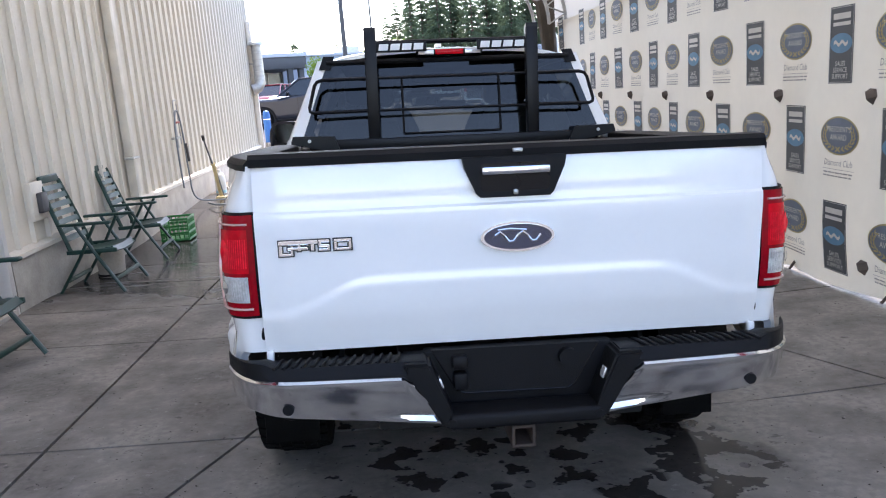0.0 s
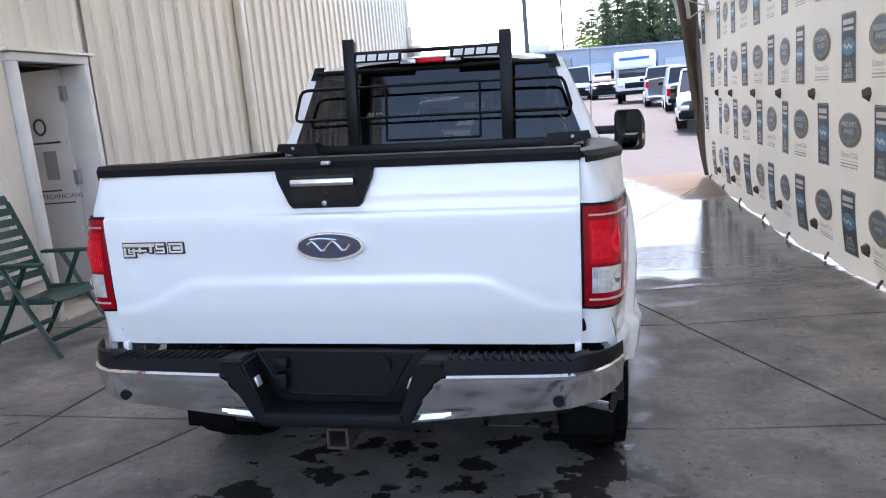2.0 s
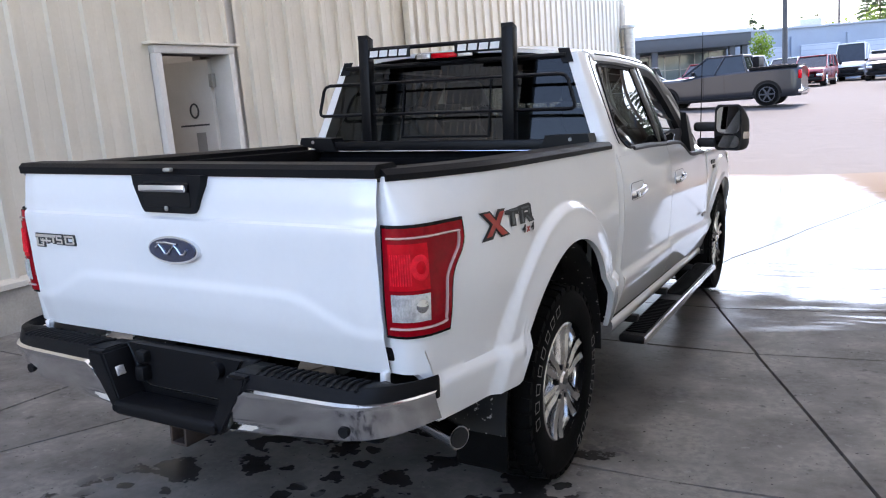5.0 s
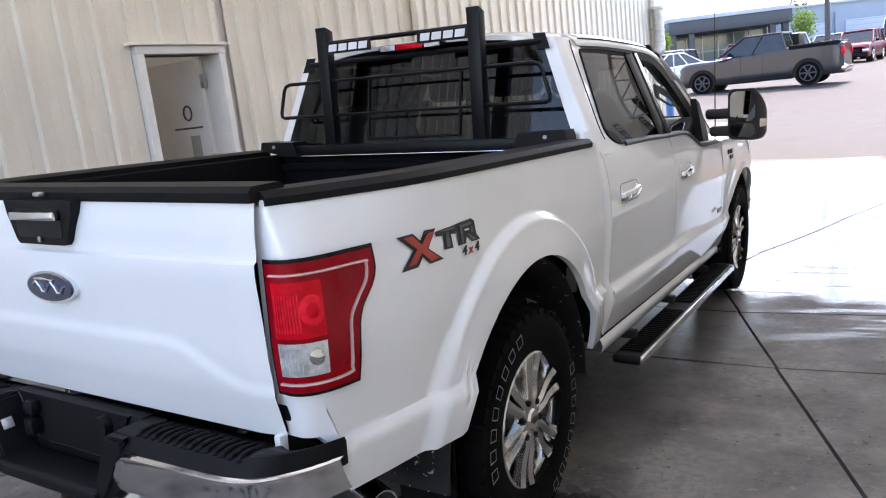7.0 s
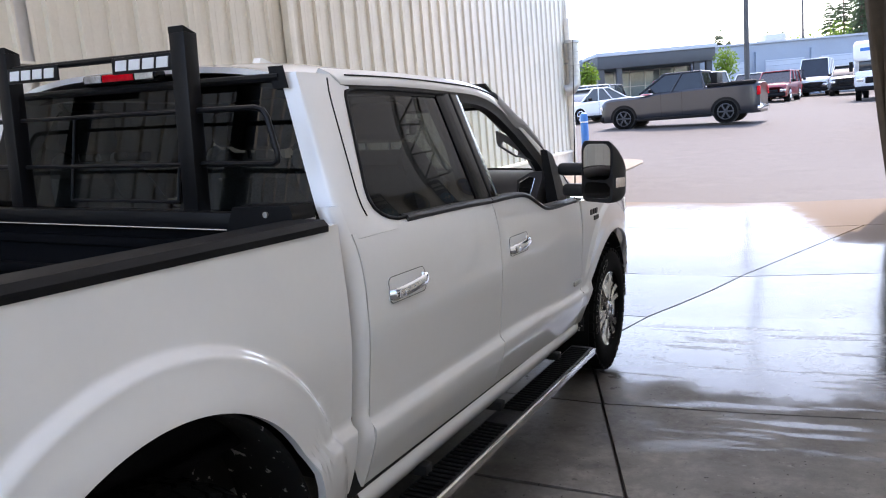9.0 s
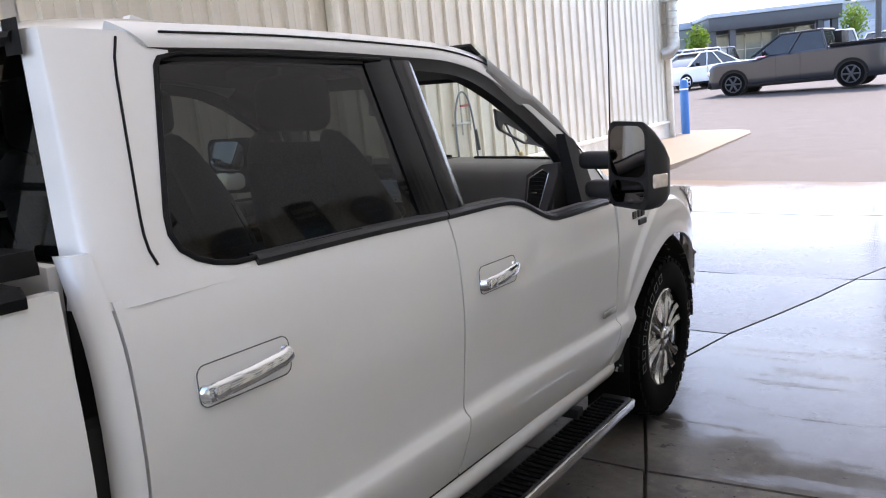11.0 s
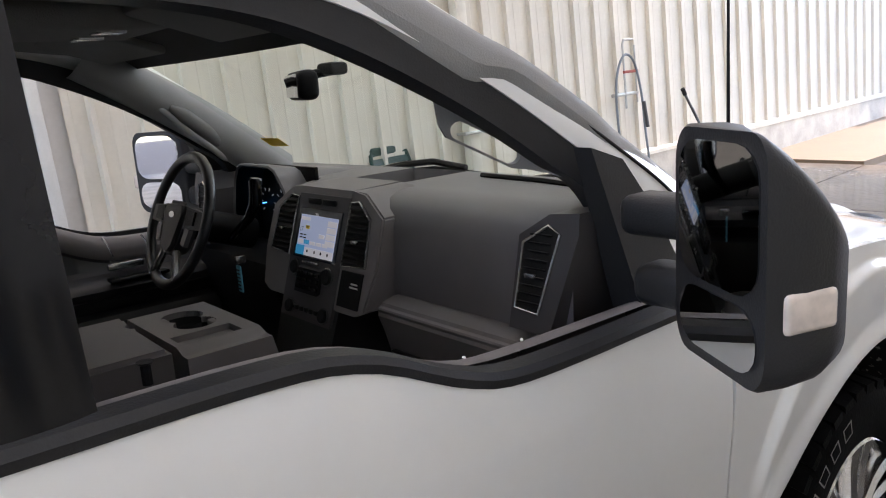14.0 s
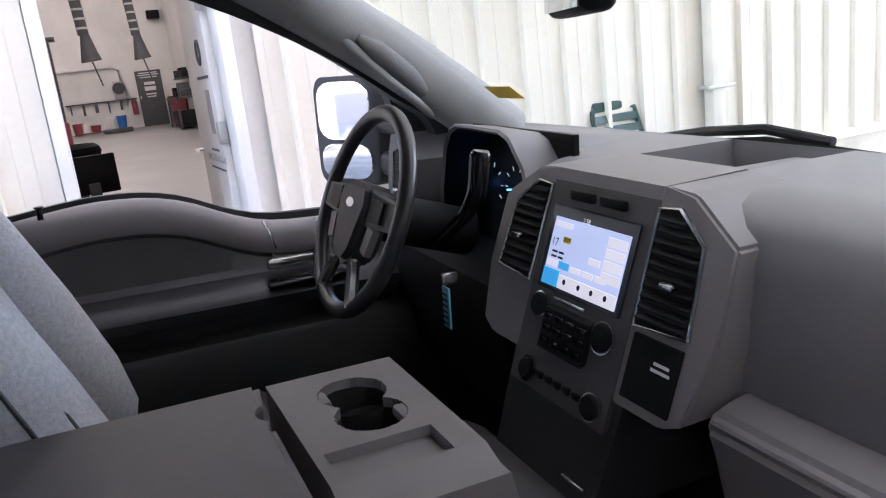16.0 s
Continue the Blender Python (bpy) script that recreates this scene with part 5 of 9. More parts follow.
    def pil(u, v):
        z = 1.258 + 0.512 * max(0.0, v) ** 1.3
        a, b, c, d = Vector((gx(z), gy(z) - 0.004, z)), Vector((gx(z) + 0.055, gy(z) + 0.006, z)), Vector((wx(z) + 0.008, gy(z) + 0.085, z)), Vector((wx(z), wy(z), z))
        if u < 0.25:
            p = a.lerp(b, u / 0.25)
        elif u < 0.55:
            t = (u - 0.25) / 0.30
            m = Vector((wx(z) + 0.004, gy(z) + 0.012, z))
            p = b * (1 - t) ** 2 + m * 2 * t * (1 - t) + c * t * t
        else:
            p = c.lerp(d, (u - 0.55) / 0.45)
        return Vector((s * p.x, p.y, p.z))
    part("rear_pillar", thick(sheet(pil, 28, 44), 0.015, (0, 3, 1.2)), PAINT, truck, angle=50)
    part("door_line", tubem([pil(0.72, v) * 1.0 + Vector((s * 0.001, 0, 0)) for v in span(0.19, 0.98, 12)], 0.003, 6), TRIM, truck)
    # side glass of the rear door with black surround
    def side_glass(u, v):
        z = 1.275 + 0.447 * v
        a, b = wy(z) - 0.01, 2.93 + 0.04 * (z - 1.285)
        return Vector((s * (wx(z) - 0.012), a + (b - a) * u, z))
    g = part("rear_side_glass", sheet(side_glass, 10, 30), DARKTINT, truck, "dark privacy glass")
    g.visible_shadow = False
    seal = [(2.60, 1.290)] + [(wy(z), z) for z in (1.288, 1.298, 1.312, 1.335, 1.365, 1.40, 1.5, 1.6, 1.70, 1.715)] + [(2.26, 1.726), (2.5, 1.730), (2.95, 1.724)]
    part("window_seal", tubem([(s * (wx(z) + 0.002), y, z) for y, z in seal], 0.0065, 8), TRIM, truck)
    # centre pillar, gloss black
    bm = sheet(lambda u, v: (lambda z: Vector((s * (wx(z) + 0.003 - 0.01 * abs(2 * u - 1) ** 4), 2.865 + 0.225 * u + 0.02 * v, z)))(1.280 + 0.445 * v), 12, 8)
    part("centre_pillar", thick(bm, 0.02, (0, 3, 1.2)), GLOSSBLACK, truck)
    part("pillar_gap", tubem([(s * (wx(z) + 0.0045), 2.985 + 0.04 * (z - 1.28), z) for z in span(1.27, 1.73, 6)], 0.0035, 6), CAVITY, truck)
    # roof rail over the doors and the front pillar
    IN = [(0.722, 2.20, 1.725), (0.722, 2.6, 1.730), (0.720, 3.07, 1.722), (0.716, 3.35, 1.708), (0.722, 3.55, 1.660), (0.745, 3.76, 1.555), (0.775, 3.93, 1.440), (0.802, 4.05, 1.345), (0.86, 4.10, 1.20)]
    OUT = [(0.682, 2.12, 1.792), (0.684, 2.6, 1.800), (0.680, 3.07, 1.795), (0.668, 3.36, 1.785), (0.662, 3.62, 1.745), (0.700, 3.84, 1.630), (0.752, 4.06, 1.475), (0.798, 4.24, 1.340), (0.838, 4.38, 1.215)]

    def rail(u, v, lift=0.0):
        i = u * (len(IN) - 1)
        a = Vector(tuple(curve([(k, p[c]) for k, p in enumerate(IN)], i) for c in range(3)))
        b = Vector(tuple(curve([(k, p[c]) for k, p in enumerate(OUT)], i) for c in range(3)))
        p = a.lerp(b, v)
        return Vector((s * (p.x + 0.016 * math.sin(math.pi * v) + lift), p.y, p.z + 0.004 * math.sin(math.pi * v)))
    part("roof_rail", thick(sheet(lambda u, v: rail(u, 0.16 + 0.84 * v), 60, 8), 0.03, (0, 3, 1.2)), PAINT, truck, angle=50)
    part("roof_rail_seal", thick(sheet(lambda u, v: rail(u, -0.30 + 0.46 * v, -0.004), 60, 4), 0.04, (0, 3, 1.2)), HAZETRIM, truck)
    part("rail_groove", tubem([rail(u, 0.62, 0.003) for u in span(0.02, 0.98, 50)], 0.003, 6), CAVITY, truck)
    # sail panel under the mirror
    part("mirror_sail", prismm([(3.905, 1.452), (3.985, 1.425), (4.06, 1.33), (4.17, 1.135), (4.01, 1.125)], lambda a, b: Vector((s * (0.872 - 0.10 * (b - 1.2)), a, b)), lambda a, b: Vector((s * 0.81, a, b))), HAZETRIM, truck)
    # cowl corner between fender and pillar
    part("cowl_corner", sheet(lambda u, v: Vector((s * (0.80 + 0.135 * v), 4.15 + 0.32 * u, 1.20 - 0.025 * v)), 6, 6), PAINT, truck)


mirrored(cab_side)

# roof skin
XS = [(0.0, 0.060), (0.35, 0.050), (0.55, 0.030), (0.64, 0.008), (0.684, -0.018)]


def roof(u, v):
    y = 1.945 + 1.70 * u
    x = (2 * v - 1) * 0.684
    fall = 0.028 * smooth(2.25, 1.945, y) + 0.045 * smooth(3.1, 3.645, y) + 0.008
    return Vector((x * (1 - 0.035 * smooth(2.3, 1.945, y)), y - 0.05 * (x / 0.684) ** 2 * smooth(3.2, 3.645, y) + 0.04 * (x / 0.684) ** 2 * smooth(2.3, 1.945, y), 1.795 + curve(XS, abs(x)) - fall))


part("roof", thick(sheet(roof, 40, 40), 0.02, (0, 3, 0.5)), PAINT, truck, angle=60)
part("antenna_fin", prismm([(2.6, 0), (2.75, 0), (2.72, 0.04), (2.64, 0.06)], lambda a, b: Vector((0.02, a, 1.846 + b)), lambda a, b: Vector((-0.02, a, 1.846 + b))), PAINT, truck)
# back glass, its frame and the slider
bgx = lambda z: curve([(1.30, 0.835), (1.36, 0.805), (1.745, 0.660), (1.80, 0.640)], z)
bgy = lambda z, x: 1.885 + (z - 1.30) * 0.16 - 0.02 * (1 - (x / 0.8) ** 2)
bg = part("back_glass", sheet(lambda u, v: (lambda z: (lambda x: Vector((x, bgy(z, x), z)))((2 * u - 1) * bgx(z)))(1.33 + 0.43 * v), 24, 12), DARKTINT, truck, "dark privacy back glass with a slider")
bg.visible_shadow = False
part("glass_band", tubem([((2 * u - 1) * bgx(1.755), bgy(1.755, (2 * u - 1) * bgx(1.755)) - 0.004, 1.755) for u in span(0, 1, 16)], 0.014, 8), TRIM, bg)
for x in (-0.262, 0.262):
    part("slider_stile", tubem([(x, bgy(z, x) - 0.006, z) for z in (1.37, 1.5, 1.67)], 0.006, 8), TRIM, bg)
for z in (1.37, 1.67):
    part("slider_rail", tubem([(x, bgy(z, x) - 0.006, z) for x in span(-0.262, 0.262, 4)], 0.006, 8), TRIM, bg)
part("slider_latch", boxm((0.0, bgy(1.525, 0) + 0.03, 1.522), (0.16, 0.03, 0.030), 0.008), TRIM, bg)
part("latch_plate", boxm((-0.03, bgy(1.525, 0) + 0.012, 1.530), (0.05, 0.008, 0.020), 0.003), HAZETRIM, bg)
part("cab_back", boxm((0, 1.875, 1.0), (1.62, 0.03, 0.68), 0.01), PAINT, truck)
for s in (1, -1):
    part("glass_corner_band", sheet(lambda u, v: (lambda z: Vector((s * (bgx(z) - 0.03 + 0.06 * u), bgy(z, 0.7) - 0.012, z)))(1.72 + 0.07 * v), 4, 4), TRIM, bg)
# high stop lamp
hs = part("high_stop_lamp", boxm((0, 1.925, 1.792), (0.36, 0.05, 0.034), 0.012), GLOSSBLACK, truck, "high centre stop lamp with red and clear lenses")
part("stop_lens", boxm((0, 1.902, 1.792), (0.15, 0.012, 0.026), 0.004), RED, hs)
for s in (1, -1):
    part("cargo_lens", boxm((s * 0.125, 1.903, 1.792), (0.085, 0.012, 0.026), 0.004), LENS, hs)

# windscreen and bonnet
ws = part("windscreen", sheet(lambda u, v: (lambda h: Vector(((2 * u - 1) * h, 3.60 + 0.80 * v - 0.10 * ((2 * u - 1) ** 2) * (0.4 + 0.6 * v) + 0.03, 1.795 - 0.545 * v - 0.03 * v * (1 - v))))(0.655 + 0.165 * v), 20, 14), CLEAR, truck, "clear windscreen")
ws.visible_shadow = False
band = sheet(lambda u, v: (lambda w: (lambda h: Vector(((2 * u - 1) * h, 3.60 + 0.80 * w - 0.10 * ((2 * u - 1) ** 2) * (0.4 + 0.6 * w) + 0.018, 1.785 - 0.545 * w - 0.03 * w * (1 - w))))(0.655 + 0.165 * w))(-0.02 + 0.205 * v), 20, 4)
part("shade_band", thick(band, 0.012, (0, 3, 1.2)), TRIM, ws, "dark band along the head of the windscreen")


def hood(u, v):
    y = 4.36 + 1.22 * u
    h = 0.925 - 0.16 * smooth(5.0, 5.6, y) ** 1.4
    x = (2 * v - 1) * h
    z = curve(HOODLINE, y) + 0.035 * (1 - (x / h) ** 4) + 0.022 * smooth(0.62, 0.52, abs(x)) * smooth(4.36, 4.6, y) - 0.01
    return Vector((x, y - 0.10 * (x / h) ** 2 * smooth(5.2, 4.4, y), z))


part("bonnet", thick(sheet(hood, 24, 44), 0.02, (0, 5, 0)), PAINT, truck, angle=50)
part("cowl", boxm((0, 4.36, 1.19), (1.62, 0.16, 0.03), 0.01), TRIM, truck)
part("nose", boxm((0, 5.50, 0.82), (1.45, 0.16, 0.5), 0.06, seg=3), TRIM, truck)
for arm, blade in (([(-0.62, 4.46, 1.235), (-0.50, 4.41, 1.295), (-0.30, 4.385, 1.328), (-0.15, 4.385, 1.342), (-0.02, 4.40, 1.326)], [(-0.46, 4.395, 1.285), (-0.15, 4.385, 1.318), (0.16, 4.405, 1.300)]), ([(0.02, 4.47, 1.235), (0.14, 4.42, 1.290), (0.36, 4.375, 1.322), (0.52, 4.35, 1.318)], [(0.12, 4.41, 1.290), (0.36, 4.375, 1.308), (0.64, 4.325, 1.298)])):
    part("wiper", tubem(arm, 0.010, 8), TRIM, truck)
    part("wiper_blade", tubem(blade, 0.012, 6), RUBBER, truck)

mast = part("antenna_mast", tubem([(0.893, 4.262, 1.155), (0.892, 4.255, 1.20), (0.891, 4.247, 1.60), (0.890, 4.240, 2.08)], [0.010, 0.0045, 0.003, 0.002], 8), TRIM, truck, "thin black aerial on the wing")

# towing mirrors
def tow_mirror(s):
    x0, x1, z0, z1 = (1.062, 1.250, 1.192, 1.495) if s > 0 else (1.045, 1.222, 1.180, 1.470)
    prof = rounded(0, 0, 1, 1, 0.16, 6)
    ahead = 0.135 if s < 0 else 0.0
    turn = lambda a: 3.705 + ahead + (1.25 - a) * 0.60
    bm = bmesh.new()
    rings = []
    # back, left, right, bottom, top, and how far the outer top corner falls away
    for dy, a0, a1, b0, b1, fall in ((0.0, x0, x1, z0, z1, 0.0), (0.008, x0 - 0.004, x1 + 0.006, z0 - 0.003, z1 + 0.003, 0.02), (0.045, x0 - 0.003, x1 + 0.024, z0 - 0.002, z1 + 0.002, 0.12), (0.085, x0, x1 + 0.036, z0, z1, 0.26), (0.125, x0 + 0.006, x1 + 0.035, z0 + 0.008, z1 - 0.006, 0.38), (0.160, x0 + 0.020, x1 + 0.018, z0 + 0.025, z1 - 0.025, 0.46), (0.185, x0 + 0.05, x1 - 0.02, z0 + 0.06, z1 - 0.07, 0.5)):
        ring = []
        for a, b in prof:
            b = b * (1 - fall * a ** 2.2) if b > 0.4 else b
            x = a0 + (a1 - a0) * a
            ring.append(bm.verts.new((s * x, turn(min(x, 1.25)) + dy, b0 + (b1 - b0) * b)))
        rings.append(ring)
    for A, B in zip(rings, rings[1:]):
        for j in range(len(prof)):
            bm.faces.new((A[j], A[(j + 1) % len(prof)], B[(j + 1) % len(prof)], B[j]))
    bm.faces.new(rings[0])
    bm.faces.new(rings[-1][::-1])
    mir = part("towing_mirror", bm, HAZETRIM, truck, "black telescoping towing mirror", 40)
    up = rounded(x0 + 0.012, 1.302, x1 - 0.012, z1 - 0.014, 0.042, 4)
    part("mirror_glass", prismm(up, lambda a, b: Vector((s * a, turn(a) - 0.004, b)), lambda a, b: Vector((s * a, turn(a) + 0.01, b))), MIRROR, mir, "flat mirror glass")
    lo = rounded(x0 + 0.014, z0 + 0.016, x1 - 0.014, 1.290, 0.036, 4)
    part("spotter_glass", prismm(lo, lambda a, b: Vector((s * a, turn(a) - 0.004, b)), lambda a, b: Vector((s * a, turn(a) + 0.01, b))), MIRROR, mir, "wide-angle spotter glass")
    part("side_signal", boxm((0, 0, 0), (0.026, 0.078, 0.050), 0.008, Matrix.Translation((s * 1.268, 3.762 + ahead, 1.290)) @ Matrix.Rotation(-s * 0.34, 4, "Z"), 3), AMBER, mir, "clear amber signal lens")
    for z, xa in ((1.238, 0.93), (1.348, 0.905)):
        part("arm", boxm((s * (xa + 1.09) / 2, 3.93 + ahead * 0.6, z), (1.09 - xa, 0.085, 0.066), 0.022, seg=3), HAZETRIM, mir)


MIRROR = mat("mirror", (0.58, 0.60, 0.62), 0.02, 1.0, 0.02, 4, 20)
mirrored(tow_mirror)

# side graphic drawn as plain shapes
def decal(pts, off, material, parent, name):
    bm = bmesh.new()
    bm.faces.new([bm.verts.new((bed_point(a + 0.055, b)[0] + off, a, b)) for a, b in pts])
    return part(name, bm, material, parent)


def stroke(a0, b0, a1, b1, w):
    d = Vector((a1 - a0, b1 - b0)).normalized()
    nn = Vector((-d.y, d.x)) * w
    return [(a0 - nn.x, b0 - nn.y), (a1 - nn.x, b1 - nn.y), (a1 + nn.x, b1 + nn.y), (a0 + nn.x, b0 + nn.y)]


side = new("side_graphic")
side.parent = truck
side["label"] = "red and charcoal side graphic"
decal([(0.361, 1.178), (0.425, 1.179), (0.453, 1.156), (0.475, 1.179), (0.527, 1.177), (0.483, 1.129), (0.548, 1.088), (0.481, 1.087), (0.453, 1.111), (0.43, 1.088), (0.362, 1.087), (0.417, 1.135)], 0.003, DECALDARK, side, "outline")
decal([(0.382, 1.173), (0.42, 1.173), (0.454, 1.144), (0.484, 1.17), (0.516, 1.17), (0.473, 1.13), (0.526, 1.095), (0.485, 1.094), (0.449, 1.123), (0.42, 1.099), (0.388, 1.098), (0.432, 1.136)], 0.0055, DECALRED, side, "red_stroke")
for pts in ([(0.521, 1.167), (0.629, 1.171), (0.623, 1.146), (0.597, 1.148), (0.601, 1.109), (0.557, 1.111), (0.557, 1.151), (0.524, 1.154)], [(0.624, 1.172), (0.714, 1.175), (0.73, 1.166), (0.733, 1.128), (0.751, 1.108), (0.703, 1.108), (0.677, 1.129), (0.67, 1.109), (0.629, 1.109)]):
    decal(pts, 0.003, DECALDARK, side, "charcoal_stroke")
for pts in ([(0.534, 1.166), (0.618, 1.168), (0.616, 1.161), (0.573, 1.161)], [(0.569, 1.157), (0.584, 1.158), (0.587, 1.116), (0.569, 1.116)], [(0.643, 1.166), (0.706, 1.166), (0.714, 1.159), (0.646, 1.158)], [(0.643, 1.156), (0.656, 1.156), (0.656, 1.112), (0.645, 1.112)], [(0.702, 1.155), (0.714, 1.155), (0.713, 1.136), (0.700, 1.136)], [(0.676, 1.136), (0.69, 1.134), (0.728, 1.113), (0.706, 1.113)]):
    decal(pts, 0.005, DECALGREY, side, "grey_core")
decal([(0.666, 1.151), (0.693, 1.15), (0.692, 1.145), (0.667, 1.146)], 0.0055, PAINT, side, "eye")
on_side = lambda a, b, off: Vector((bed_point(a + 0.055, b)[0] + off, a, b))
for text, at, m_ in (("4", 0.655, DECALDARK), ("x", 0.690, DECALRED), ("4", 0.726, DECALDARK)):
    bm = bmesh.new()
    for shift, off in ((-0.0022, 0.0040), (0.0, 0.0046), (0.0022, 0.0052)):
        lay_text(bm, text, 0.040, lambda x, y: on_side(at + shift + x * 1.25 + 0.25 * y, 1.089 + y, off))
    part("lettering", bm, m_, side)

# ---- headache rack on the bed rails ----
rack = thing("headache_rack", "black steel headache rack bolted to the bed rails", "truck rack", at=TILT)
part("base_beam", boxm((0, 1.765, 1.325), (1.52, 0.05, 0.055), 0.006), STEEL, rack)
for s in (1, -1):
    part("foot", prismm([(0.60, 1.300), (0.63, 1.372), (0.838, 1.378), (0.848, 1.349), (0.848, 1.335), (0.66, 1.300)], lambda a, b: Vector((s * a, 1.722, b)), lambda a, b: Vector((s * a, 1.83, b))), STEEL, rack)
    part("foot_bolt", tubem([(s * 0.755, 1.716, 1.352), (s * 0.755, 1.722, 1.352)], 0.009, 8), GALV, rack)
    part("upright", boxm((s * 0.420, 1.795, 1.615), (0.062, 0.056, 0.56), 0.004), STEEL, rack)
    part("upright_cap", prismm([(-0.028, 0), (0.028, 0), (0.028, 0.02)], lambda a, b: Vector((s * 0.420 - 0.031, 1.795 - a, 1.893 + b)), lambda a, b: Vector((s * 0.420 + 0.031, 1.795 - a, 1.893 + b))), STEEL, rack)
    # side loop
    loop = [(0.43, 1.660), (0.675, 1.660), (0.703, 1.652), (0.718, 1.632), (0.750, 1.520), (0.748, 1.502), (0.732, 1.494), (0.43, 1.496)]
    part("side_loop", tubem([(s * a, 1.80, b) for a, b in loop], 0.009, 8), STEEL, rack)
    # plate with white marks in place of the maker's lettering
    pl = part("name_plate", boxm((s * 0.263, 1.772, 1.812), (0.265, 0.008, 0.052), 0.002), STEEL, rack, "black plate with white block lettering")
    for k in range(4):
        x = s * 0.263 - 0.090 + k * 0.060
        part("white_block", prismm([(-0.026, -0.016), (0.022, -0.016), (0.028, 0.016), (-0.020, 0.016)], lambda a, b: Vector((x + a, 1.7655, 1.812 + b)), lambda a, b: Vector((x + a, 1.769, 1.812 + b))), WHITEINK, pl)
part("bed_trim", tubem([(-0.70, 1.742, 1.300), (0.66, 1.742, 1.300)], 0.004, 8), CHROME, rack, "thin bright strip under the beam")
part("top_bar", tubem([(-0.43, 1.795, 1.838), (0.43, 1.795, 1.838)], 0.011, 8), STEEL, rack)
for z in (1.660, 1.495):
    part("cross_bar", tubem([(-0.43, 1.80, z), (0.43, 1.80, z)], 0.007, 8), STEEL, rack)

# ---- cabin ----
# faces near black, dash top and trim paler: windscreen light put into these colours
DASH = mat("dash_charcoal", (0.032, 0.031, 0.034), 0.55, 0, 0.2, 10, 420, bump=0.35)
LITDASH = mat("dash_top_lit", (0.158, 0.150, 0.155), 0.50, 0, 0.12, 10, 900, bump=0.10)
GREYTRIM = mat("grey_trim", (0.185, 0.168, 0.168), 0.55, 0, 0.12, 10, 900, bump=0.10)
DASHFACE = mat("dash_face", (0.060, 0.056, 0.058), 0.5, 0, 0.15, 10, 900, bump=0.10)
PILLAR = mat("pillar_grey", (0.27, 0.265, 0.262), 0.65, 0, 0.1, 8, 300, bump=0.2)
LINING = mat("headliner", (0.16, 0.157, 0.153), 0.9, 0, 0.12, 10, 300, bump=0.3)
CLOTH = mat("grey_cloth", (0.66, 0.66, 0.68), 0.9, 0, 0.45, 200, 620, bump=0.9)
BOLSTER = mat("slate_cloth", (0.50, 0.50, 0.52), 0.85, 0, 0.25, 160, 700, bump=0.5)
LIDGREY = mat("lid_vinyl", (0.105, 0.096, 0.096), 0.5, 0, 0.12, 8, 700, bump=0.12)
LEATHER = mat("dark_leather", (0.035, 0.033, 0.032), 0.45, 0, 0.2, 10, 300, bump=0.25)
RIMLEATHER = mat("worn_leather", (0.020, 0.019, 0.019), 0.32, 0, 0.2, 10, 300, bump=0.15)
SATIN = mat("satin_silver", (0.5, 0.5, 0.5), 0.25, 0.9, 0.1, 10, 100)
SCREENWHITE = glow("screen_pale", (0.42, 0.52, 0.74), 0.055)
SCREENBLUE = glow("screen_blue", (0.02, 0.26, 0.52), 0.075)
SCREENGREY = glow("screen_grey", (0.62, 0.64, 0.70), 0.055)
SCREENDARK = mat("screen_dark", (0.03, 0.035, 0.045), 0.2, 0, 0.1, 20, 90)
GAUGEGLOW = glow("gauge_marks", (0.45, 0.52, 0.6), 0.05)
GAUGEBLUE = glow("gauge_needle", (0.03, 0.30, 0.9), 0.8)
TAGBLUE = mat("key_tag", (0.10, 0.42, 0.55), 0.5, 0, 0.15, 30, 200)
STICKER = mat("yellow_sticker", (0.80, 0.52, 0.02), 0.5, 0, 0.1, 30, 200)

